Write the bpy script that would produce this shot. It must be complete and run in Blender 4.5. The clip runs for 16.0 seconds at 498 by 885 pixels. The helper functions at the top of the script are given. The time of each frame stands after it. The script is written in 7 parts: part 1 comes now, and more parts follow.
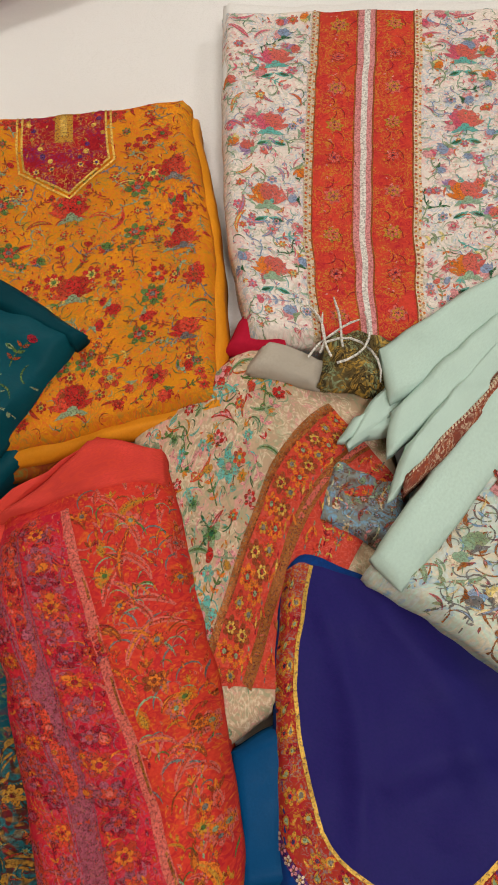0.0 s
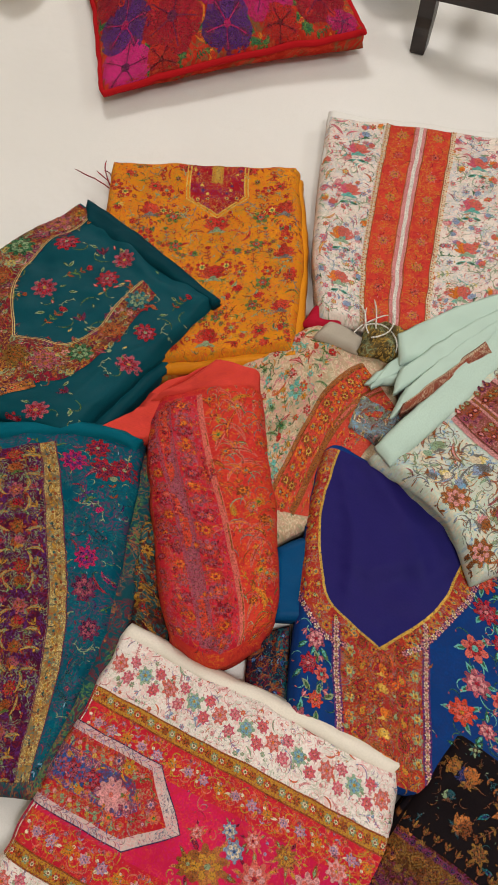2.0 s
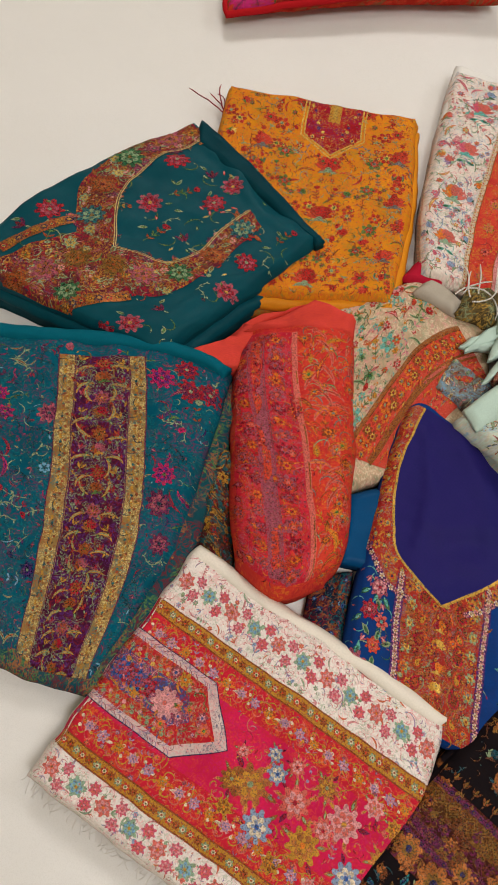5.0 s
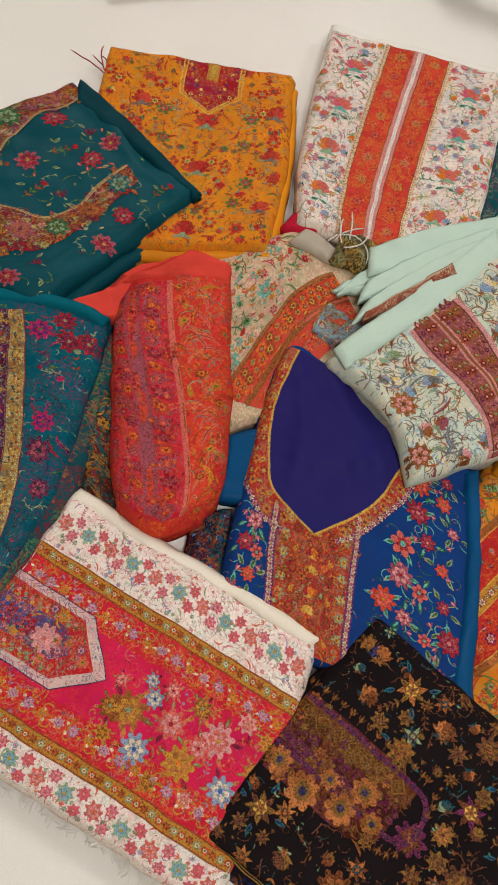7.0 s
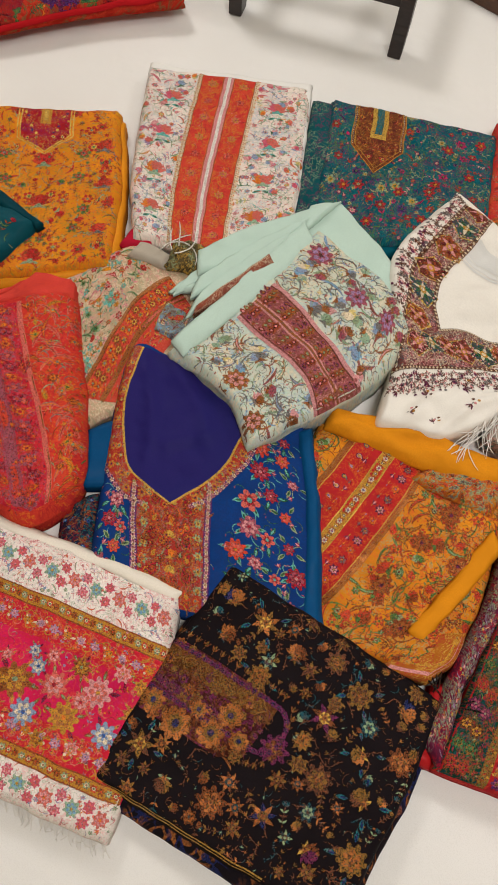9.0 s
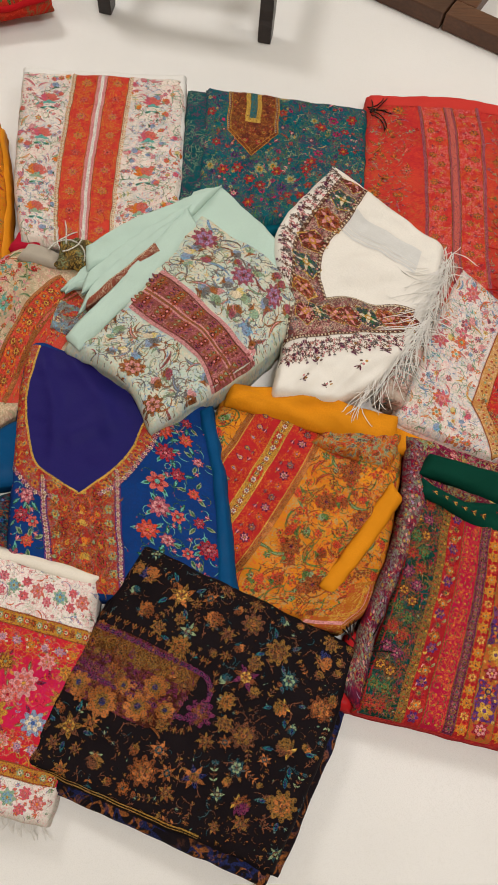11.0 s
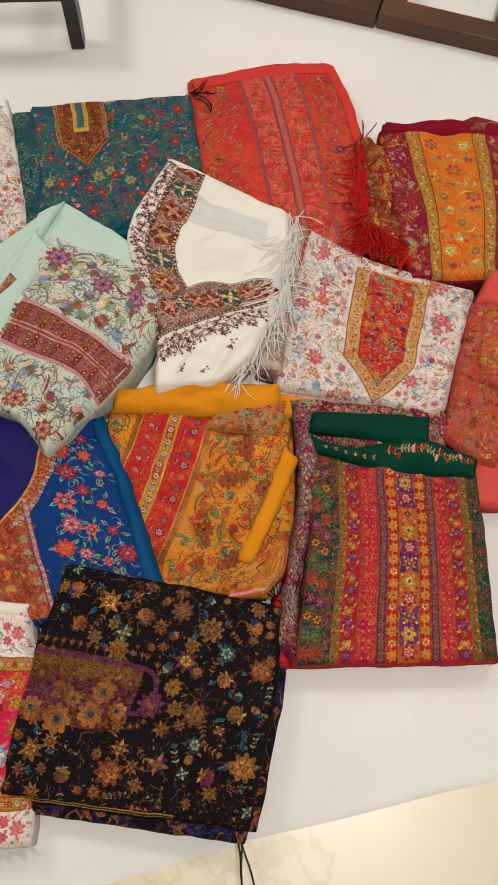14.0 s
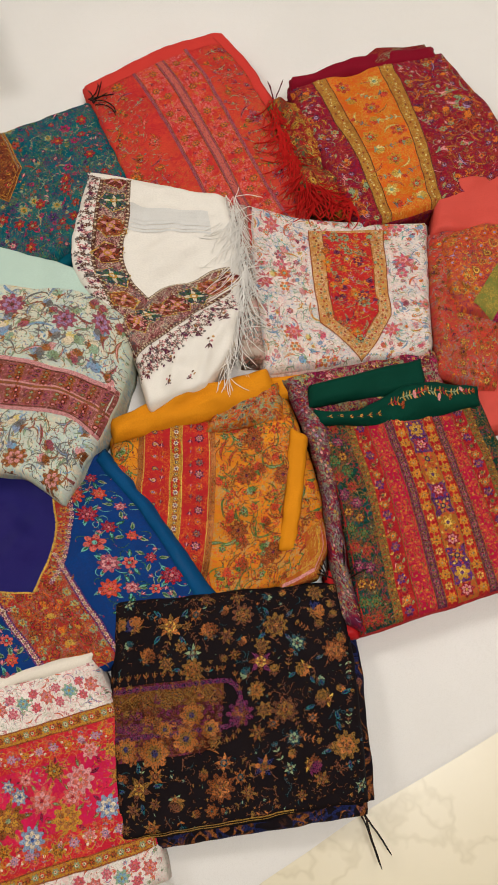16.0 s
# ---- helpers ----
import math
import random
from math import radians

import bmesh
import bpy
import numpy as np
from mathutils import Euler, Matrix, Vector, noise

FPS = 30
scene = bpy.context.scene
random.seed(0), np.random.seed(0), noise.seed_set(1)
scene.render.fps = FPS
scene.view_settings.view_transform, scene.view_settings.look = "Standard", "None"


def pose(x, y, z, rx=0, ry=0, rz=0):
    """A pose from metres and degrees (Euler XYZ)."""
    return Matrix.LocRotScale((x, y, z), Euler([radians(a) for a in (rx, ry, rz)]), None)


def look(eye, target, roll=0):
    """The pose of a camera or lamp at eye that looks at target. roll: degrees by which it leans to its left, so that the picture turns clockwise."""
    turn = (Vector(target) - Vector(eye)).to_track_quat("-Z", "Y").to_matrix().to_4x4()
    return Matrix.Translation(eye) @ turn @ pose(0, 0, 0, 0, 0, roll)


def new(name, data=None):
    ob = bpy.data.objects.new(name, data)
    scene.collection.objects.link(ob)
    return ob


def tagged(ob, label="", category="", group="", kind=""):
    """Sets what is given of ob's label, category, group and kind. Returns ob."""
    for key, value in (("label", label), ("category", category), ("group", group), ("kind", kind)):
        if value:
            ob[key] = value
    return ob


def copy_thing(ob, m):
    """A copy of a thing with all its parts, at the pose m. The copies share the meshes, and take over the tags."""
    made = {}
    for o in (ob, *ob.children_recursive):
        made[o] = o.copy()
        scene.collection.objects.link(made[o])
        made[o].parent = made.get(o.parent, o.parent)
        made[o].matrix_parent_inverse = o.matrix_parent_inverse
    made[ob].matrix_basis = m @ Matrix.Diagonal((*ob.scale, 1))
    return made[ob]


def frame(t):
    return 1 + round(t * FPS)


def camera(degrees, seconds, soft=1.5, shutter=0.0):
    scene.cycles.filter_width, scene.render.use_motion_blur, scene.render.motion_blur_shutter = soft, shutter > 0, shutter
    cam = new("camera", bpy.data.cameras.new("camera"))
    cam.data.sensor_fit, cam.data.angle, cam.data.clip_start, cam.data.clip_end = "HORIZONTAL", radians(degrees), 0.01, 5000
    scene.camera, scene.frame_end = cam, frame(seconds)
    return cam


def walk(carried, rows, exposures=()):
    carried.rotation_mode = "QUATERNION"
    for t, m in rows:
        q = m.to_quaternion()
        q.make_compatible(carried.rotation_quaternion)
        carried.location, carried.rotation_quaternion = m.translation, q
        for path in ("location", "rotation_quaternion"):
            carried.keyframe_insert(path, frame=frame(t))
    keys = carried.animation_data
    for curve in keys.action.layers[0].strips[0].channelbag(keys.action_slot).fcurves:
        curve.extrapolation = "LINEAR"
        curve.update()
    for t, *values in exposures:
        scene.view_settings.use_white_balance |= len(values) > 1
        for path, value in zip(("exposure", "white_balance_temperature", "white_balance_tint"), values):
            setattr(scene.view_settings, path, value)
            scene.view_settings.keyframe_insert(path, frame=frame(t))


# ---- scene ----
cam = camera(40.3, 16.0, soft=1.7)
PATH = [
    (0, (0.135, -0.097, 0.598), (-0.017, 0.551, -1.288), -11.1),
    (0.5, (0.141, -0.167, 0.771), (-0.028, 0.52, -1.099), -8.8),
    (1, (0.155, -0.239, 0.868), (-0.033, 0.493, -0.983), -7.1),
    (1.5, (0.15, -0.33, 0.903), (-0.053, 0.435, -0.934), -5.6),
    (2, (0.121, -0.376, 0.896), (-0.089, 0.385, -0.941), -4.4),
    (2.5, (0.085, -0.394, 0.896), (-0.123, 0.357, -0.946), -2.3),
    (3, (0.065, -0.398, 0.887), (-0.156, 0.331, -0.962), -1.2),
    (3.5, (0.053, -0.41, 0.884), (-0.182, 0.3, -0.971), -0.4),
    (6, (0.032, -0.446, 0.883), (-0.151, 0.202, -1.0), 4.3),
    (6.5, (0.086, -0.455, 0.878), (-0.07, 0.199, -1.005), 5.3),
    (7, (0.167, -0.468, 0.889), (0.057, 0.207, -0.991), 7.7),
    (7.5, (0.232, -0.482, 0.906), (0.146, 0.219, -0.965), 8.1),
    (8, (0.286, -0.498, 0.936), (0.221, 0.236, -0.924), 7.8),
    (8.5, (0.318, -0.519, 0.966), (0.271, 0.242, -0.883), 6.9),
    (9, (0.348, -0.538, 0.979), (0.317, 0.231, -0.867), 5.8),
    (11.5, (0.454, -0.574, 1.01), (0.57, 0.195, -0.833), 7.6),
    (12, (0.467, -0.57, 1.016), (0.612, 0.201, -0.824), 7.8),
    (12.5, (0.482, -0.57, 1.016), (0.647, 0.198, -0.824), 7.1),
    (13, (0.506, -0.576, 1.017), (0.691, 0.176, -0.827), 6.4),
    (13.5, (0.526, -0.59, 1.024), (0.723, 0.141, -0.827), 4.8),
    (14, (0.539, -0.589, 1.053), (0.735, 0.108, -0.812), 1.9),
    (14.5, (0.547, -0.576, 1.065), (0.749, 0.091, -0.809), -1.1),
    (15, (0.545, -0.566, 1.066), (0.758, 0.066, -0.82), -4.0),
    (15.5, (0.528, -0.545, 1.066), (0.745, 0.063, -0.827), -7.3),
    (16, (0.499, -0.533, 1.063), (0.741, 0.051, -0.834), -7.9),
]
walk(cam, [(t, look(eye, target, roll)) for t, eye, target, roll in PATH])

# ---- light ----
world = bpy.data.worlds.new("room_air")
scene.world = world
world.use_nodes = True
world.node_tree.nodes["Background"].inputs[0].default_value = (1.0, 0.97, 0.94, 1)
world.node_tree.nodes["Background"].inputs[1].default_value = 0.12


def area_lamp(name, eye, target, size, watts, colour):
    data = bpy.data.lights.new(name, "AREA")
    data.shape, data.size, data.energy, data.color = "DISK", size, watts, colour
    ob = new(name, data)
    ob.matrix_world = look(eye, target)
    return ob


area_lamp("ceiling_spot", (-0.9, 2.3, 2.55), (0.3, 0.1, 0), 0.75, 38, (1.0, 0.965, 0.935))
area_lamp("ceiling_panel_near", (0.9, -0.9, 2.6), (0.6, -0.2, 0), 0.9, 37, (1.0, 0.97, 0.955))
area_lamp("ceiling_panel_far", (2.2, 1.2, 2.6), (0.6, 0.0, 0), 0.7, 22, (1.0, 0.97, 0.95))
scene.view_settings.exposure = 0.0


# ---- materials ----
def nodes_of(name):
    m = bpy.data.materials.new(name)
    m.use_nodes = True
    t = m.node_tree
    return m, t.nodes, t.links, t.nodes["Principled BSDF"]


def mixer(n, l, fac, a, b, mode="MIX"):
    mx = n.new("ShaderNodeMix")
    mx.data_type, mx.blend_type = "RGBA", mode
    for sock, val in ((mx.inputs[0], fac), (mx.inputs[6], a), (mx.inputs[7], b)):
        if isinstance(val, (int, float)):
            sock.default_value = val
        elif isinstance(val, tuple):
            sock.default_value = (*val[:3], 1)
        else:
            l.new(val, sock)
    return mx.outputs[2]


def noise_tex(n, l, vec, scale, detail=3.0, rough=0.55):
    t = n.new("ShaderNodeTexNoise")
    t.inputs["Scale"].default_value, t.inputs["Detail"].default_value, t.inputs["Roughness"].default_value = scale, detail, rough
    if vec:
        l.new(vec, t.inputs["Vector"])
    return t


def ramp(n, l, fac, lo, hi):
    r = n.new("ShaderNodeMapRange")
    r.inputs[1].default_value, r.inputs[2].default_value = lo, hi
    l.new(fac, r.inputs[0])
    return r.outputs[0]


def cloth_material(name, base, second=None, fleck=(), fleck_scale=160.0, fleck_amount=0.5, rough=0.75, sheen=0.25, weave=1200.0, mottling=0.14, gloss=0.0):
    """Woven cloth: ground colour with soft mottling, thread grain, and curling woven tendrils."""
    m, n, l, b = nodes_of(name)
    tc = n.new("ShaderNodeTexCoord")
    uv, ob = tc.outputs["UV"], tc.outputs["Object"]
    big = noise_tex(n, l, ob, 14, 4)
    dark = tuple(c * (1 - 2.2 * mottling) for c in base)
    lite = tuple(min(1, c * (1 + 1.5 * mottling)) for c in base)
    col = mixer(n, l, ramp(n, l, big.outputs[0], 0.3, 0.7), dark, lite)
    if second:
        wide = noise_tex(n, l, ob, 7, 2)
        col = mixer(n, l, ramp(n, l, wide.outputs[0], 0.42, 0.6), col, second)
    for k, (fc, part) in enumerate(fleck):
        shift = n.new("ShaderNodeVectorMath")
        shift.operation = "ADD"
        l.new(uv, shift.inputs[0])
        shift.inputs[1].default_value = (3.7 * k, 1.9 * k, 0)
        curl_field = noise_tex(n, l, shift.outputs[0], fleck_scale * (0.42 + 0.09 * k), 1.5, 0.5)
        curl_field.inputs["Distortion"].default_value = 1.4
        off = n.new("ShaderNodeMath")
        off.operation = "SUBTRACT"
        l.new(curl_field.outputs[0], off.inputs[0])
        off.inputs[1].default_value = 0.5
        size = n.new("ShaderNodeMath")
        size.operation = "ABSOLUTE"
        l.new(off.outputs[0], size.inputs[0])
        stem = ramp(n, l, size.outputs[0], 0.040 + 0.12 * part, 0.018 + 0.06 * part)
        leaf_mask = ramp(n, l, curl_field.outputs[0], 0.70 - 0.25 * part, 0.73 - 0.25 * part)
        either = n.new("ShaderNodeMath")
        either.operation = "MAXIMUM"
        l.new(stem, either.inputs[0])
        l.new(leaf_mask, either.inputs[1])
        where_field = noise_tex(n, l, shift.outputs[0], fleck_scale * 0.16, 2)
        zone = ramp(n, l, where_field.outputs[0], 0.45 - 0.22 * part, 0.53 - 0.22 * part)
        both = n.new("ShaderNodeMath")
        both.operation = "MULTIPLY"
        l.new(either.outputs[0], both.inputs[0])
        l.new(zone, both.inputs[1])
        amount = n.new("ShaderNodeMath")
        amount.operation = "MULTIPLY"
        amount.inputs[1].default_value = min(0.92, fleck_amount * 1.35)
        l.new(both.outputs[0], amount.inputs[0])
        col = mixer(n, l, amount.outputs[0], col, fc)
    fine = noise_tex(n, l, uv, 420, 2)
    col = mixer(n, l, ramp(n, l, fine.outputs[0], 0.35, 0.75), col, tuple(c * 0.80 for c in base))
    if fleck:
        l.new(col, b.inputs["Base Color"])
    else:
        l.new(mixer(n, l, 0.55, col, tuple(base)), b.inputs["Base Color"])
    b.inputs["Roughness"].default_value = rough
    b.inputs["Sheen Weight"].default_value = sheen * 0.02
    b.inputs["Sheen Roughness"].default_value = 0.4
    b.inputs["Specular IOR Level"].default_value = 0.03 + gloss * 0.3
    bump = n.new("ShaderNodeBump")
    bump.inputs["Strength"].default_value, bump.inputs["Distance"].default_value = 0.22, 0.0008
    grain = noise_tex(n, l, uv, weave * 0.35, 2)
    l.new(grain.outputs[0], bump.inputs["Height"])
    soft = n.new("ShaderNodeBump")
    soft.inputs["Strength"].default_value, soft.inputs["Distance"].default_value = 0.55, 0.016
    crease = noise_tex(n, l, ob, 11, 3, 0.5)
    l.new(crease.outputs[0], soft.inputs["Height"])
    l.new(bump.outputs[0], soft.inputs["Normal"])
    l.new(soft.outputs[0], b.inputs["Normal"])
    return m


THREADS = {
    "white": (0.74, 0.71, 0.64), "cream": (0.72, 0.60, 0.42), "gold": (0.55, 0.33, 0.06), "ochre": (0.50, 0.24, 0.03), "paleyellow": (0.70, 0.55, 0.20),
    "orange": (0.66, 0.17, 0.02), "rust": (0.34, 0.07, 0.02), "red": (0.52, 0.025, 0.02), "scarlet": (0.62, 0.06, 0.03), "crimson": (0.38, 0.012, 0.03),
    "pink": (0.62, 0.10, 0.16), "rose": (0.70, 0.28, 0.28), "magenta": (0.50, 0.015, 0.12), "hotpink": (0.56, 0.02, 0.17), "plum": (0.15, 0.02, 0.08), "purple": (0.10, 0.025, 0.16),
    "maroon": (0.16, 0.012, 0.02), "brown": (0.14, 0.05, 0.025), "navy": (0.015, 0.025, 0.11), "blue": (0.03, 0.10, 0.34), "sky": (0.18, 0.36, 0.52),
    "teal": (0.01, 0.14, 0.16), "aqua": (0.12, 0.42, 0.36), "green": (0.03, 0.15, 0.06), "leaf": (0.10, 0.20, 0.05), "sage": (0.24, 0.32, 0.18),
    "grey": (0.20, 0.19, 0.18), "black": (0.012, 0.010, 0.010), "mint": (0.45, 0.62, 0.52), "lilac": (0.34, 0.22, 0.38), "copper": (0.36, 0.12, 0.03), "mauve": (0.40, 0.09, 0.13), "softred": (0.62, 0.13, 0.10), "softpink": (0.68, 0.30, 0.30), "softblue": (0.24, 0.32, 0.46), "softgreen": (0.28, 0.42, 0.28), "dimgold": (0.24, 0.12, 0.025), "dimrust": (0.17, 0.05, 0.015), "dimteal": (0.012, 0.07, 0.09),
}
THREAD_MATERIALS = {}


def thread(colour):
    """Embroidery thread: slightly glossy, each stitched patch a little lighter or darker."""
    if colour not in THREAD_MATERIALS:
        m, n, l, b = nodes_of("thread_" + colour)
        base = THREADS[colour]
        geo = n.new("ShaderNodeNewGeometry")
        tc = n.new("ShaderNodeTexCoord")
        g = noise_tex(n, l, tc.outputs["Object"], 900, 2)
        isl = mixer(n, l, geo.outputs["Random Per Island"], tuple(c * (0.8 if sum(base) > 0.72 else 0.62) for c in base), tuple(min(1, c * 1.2) for c in base))
        v = n.new("ShaderNodeTexVoronoi")
        v.inputs["Scale"].default_value = 330
        l.new(tc.outputs["Object"], v.inputs["Vector"])
        sep = n.new("ShaderNodeSeparateColor")
        l.new(v.outputs["Color"], sep.inputs[0])
        pale = sum(base) > 0.72
        dim = tuple(c * (0.80 if pale else 0.55) for c in base)
        warm = (base[0] * 0.6 + 0.16, base[1] * 0.7 + 0.05, base[2] * 0.7 + 0.015)
        isl = mixer(n, l, ramp(n, l, sep.outputs[0], 0.55, 0.95), isl, dim)
        isl = mixer(n, l, ramp(n, l, sep.outputs[1], 0.70, 1.10), isl, warm)
        l.new(mixer(n, l, ramp(n, l, g.outputs[0], 0.4, 0.75), isl, tuple(c * (0.8 if pale else 0.55) for c in base)), b.inputs["Base Color"])
        b.inputs["Specular IOR Level"].default_value = 0.1
        gaps = noise_tex(n, l, tc.outputs["Object"], 520, 2, 0.6)
        open_weave = n.new("ShaderNodeMapRange")
        open_weave.inputs[1].default_value, open_weave.inputs[2].default_value = 0.40, 0.54
        open_weave.inputs[3].default_value, open_weave.inputs[4].default_value = 0.52, 0.98
        l.new(gaps.outputs[0], open_weave.inputs[0])
        l.new(open_weave.outputs[0], b.inputs["Alpha"])
        b.inputs["Roughness"].default_value = 0.35 if colour in ("gold", "copper") else 0.6
        if colour in ("gold", "copper"):
            b.inputs["Metallic"].default_value = 0.35
        bump = n.new("ShaderNodeBump")
        bump.inputs["Strength"].default_value, bump.inputs["Distance"].default_value = 0.4, 0.001
        l.new(g.outputs[0], bump.inputs["Height"])
        l.new(bump.outputs[0], b.inputs["Normal"])
        THREAD_MATERIALS[colour] = m
    return THREAD_MATERIALS[colour]


def sheet_material():
    m, n, l, b = nodes_of("cotton_sheet")
    tc = n.new("ShaderNodeTexCoord")
    ob = tc.outputs["Object"]
    a = noise_tex(n, l, ob, 2.2, 3)
    f = noise_tex(n, l, ob, 700, 2)
    c = mixer(n, l, ramp(n, l, a.outputs[0], 0.3, 0.7), (0.72, 0.70, 0.665), (0.79, 0.77, 0.74))
    c = mixer(n, l, ramp(n, l, f.outputs[0], 0.45, 0.9), c, (0.66, 0.64, 0.60))
    l.new(c, b.inputs["Base Color"])
    b.inputs["Roughness"].default_value = 0.85
    b.inputs["Sheen Weight"].default_value = 0.1
    bump = n.new("ShaderNodeBump")
    bump.inputs["Strength"].default_value, bump.inputs["Distance"].default_value = 0.5, 0.012
    w = noise_tex(n, l, ob, 6, 4, 0.5)
    l.new(w.outputs[0], bump.inputs["Height"])
    l.new(bump.outputs[0], b.inputs["Normal"])
    return m


def marble_material():
    m, n, l, b = nodes_of("cream_marble")
    tc = n.new("ShaderNodeTexCoord")
    ob = tc.outputs["Object"]
    a = noise_tex(n, l, ob, 3.0, 6)
    c = mixer(n, l, ramp(n, l, a.outputs[0], 0.35, 0.7), (0.69, 0.62, 0.45), (0.73, 0.66, 0.50))
    w = noise_tex(n, l, ob, 1.6, 6, 0.6)
    mid = n.new("ShaderNodeMath")
    mid.operation = "SUBTRACT"
    l.new(w.outputs[0], mid.inputs[0])
    mid.inputs[1].default_value = 0.5
    ab = n.new("ShaderNodeMath")
    ab.operation = "ABSOLUTE"
    l.new(mid.outputs[0], ab.inputs[0])
    vein = ramp(n, l, ab.outputs[0], 0.010, -0.014)
    c = mixer(n, l, vein, c, (0.52, 0.45, 0.30))
    l.new(c, b.inputs["Base Color"])
    b.inputs["Roughness"].default_value = 0.28
    return m


def wood_material(name, dark, lite, rough=0.4):
    m, n, l, b = nodes_of(name)
    tc = n.new("ShaderNodeTexCoord")
    mp = n.new("ShaderNodeMapping")
    mp.inputs["Scale"].default_value = (6, 60, 60)
    l.new(tc.outputs["Object"], mp.inputs[0])
    g = noise_tex(n, l, mp.outputs[0], 3, 5, 0.6)
    big = noise_tex(n, l, tc.outputs["Object"], 5, 2)
    c = mixer(n, l, ramp(n, l, g.outputs[0], 0.3, 0.7), dark, lite)
    c = mixer(n, l, ramp(n, l, big.outputs[0], 0.4, 0.75), c, tuple(x * 0.7 for x in dark))
    l.new(c, b.inputs["Base Color"])
    b.inputs["Roughness"].default_value = rough
    bump = n.new("ShaderNodeBump")
    bump.inputs["Strength"].default_value, bump.inputs["Distance"].default_value = 0.25, 0.002
    l.new(g.outputs[0], bump.inputs["Height"])
    l.new(bump.outputs[0], b.inputs["Normal"])
    return m


def plain_material(name, colour, rough=0.8):
    m, n, l, b = nodes_of(name)
    tc = n.new("ShaderNodeTexCoord")
    a = noise_tex(n, l, tc.outputs["Object"], 3, 4)
    l.new(mixer(n, l, ramp(n, l, a.outputs[0], 0.3, 0.7), tuple(c * 0.93 for c in colour), colour), b.inputs["Base Color"])
    b.inputs["Roughness"].default_value = rough
    return m


# ---- mesh tools ----
def mesh_object(name, verts, faces, material, parent=None, label="", smooth=True, uvs=None, slots=None, face_slots=None):
    me = bpy.data.meshes.new(name)
    me.from_pydata([tuple(v) for v in verts], [], faces)
    for m in (slots or [material]):
        me.materials.append(m)
    if face_slots is not None:
        me.polygons.foreach_set("material_index", face_slots)
    if smooth:
        me.polygons.foreach_set("use_smooth", [True] * len(me.polygons))
    if uvs is not None:
        lay = me.uv_layers.new(name="UVMap")
        idx = np.empty(len(me.loops), dtype=np.int32)
        me.loops.foreach_get("vertex_index", idx)
        lay.data.foreach_set("uv", np.asarray(uvs, dtype=np.float32)[idx].ravel())
    me.update()
    ob = new(name, me)
    if parent:
        ob.parent = parent
    if label:
        ob["label"] = label
    return ob


def part(name, bm, material, parent, label=""):
    bmesh.ops.recalc_face_normals(bm, faces=bm.faces)
    me = bpy.data.meshes.new(name)
    bm.to_mesh(me)
    bm.free()
    me.materials.append(material)
    ob = new(name, me)
    ob.parent = parent
    if label:
        ob["label"] = label
    return ob


def thing(name, label, category, group=""):
    return tagged(new(name), label, category, group)


def spline(points, count):
    """Points evenly spaced along a smooth curve through the given ones."""
    p = np.array(points, float)
    if len(p) == 2:
        t = np.linspace(0, 1, count)[:, None]
        return p[0] * (1 - t) + p[1] * t
    q = np.vstack([2 * p[0] - p[1], p, 2 * p[-1] - p[-2]])
    fine = []
    for i in range(len(p) - 1):
        a, b, c, d = q[i:i + 4]
        for s in np.linspace(0, 1, 24, endpoint=False):
            fine.append(0.5 * ((2 * b) + (c - a) * s + (2 * a - 5 * b + 4 * c - d) * s * s + (3 * b - a - 3 * c + d) * s ** 3))
    fine.append(p[-1])
    fine = np.array(fine)
    run = np.r_[0, np.cumsum(np.linalg.norm(np.diff(fine, axis=0), axis=1))]
    want = np.linspace(0, run[-1], count)
    return np.stack([np.interp(want, run, fine[:, k]) for k in range(p.shape[1])], 1)


def straight(points, count):
    """Points along a line with sharp corners."""
    p = np.array(points, float)
    run = np.r_[0, np.cumsum(np.linalg.norm(np.diff(p, axis=0), axis=1))]
    want = np.linspace(0, run[-1], count)
    for r in run[1:-1]:
        want[np.argmin(abs(want - r))] = r
    return np.stack([np.interp(want, run, p[:, k]) for k in range(p.shape[1])], 1)


def even(points, step):
    p = np.array(points, float)
    total = np.linalg.norm(np.diff(p, axis=0), axis=1).sum()
    return straight(p, max(len(p), int(total / step) + 1, 3))


def wrinkle(x, y, scale, seed):
    return noise.noise(Vector((x * scale + seed * 7.3, y * scale - seed * 3.1, seed * 1.7)))


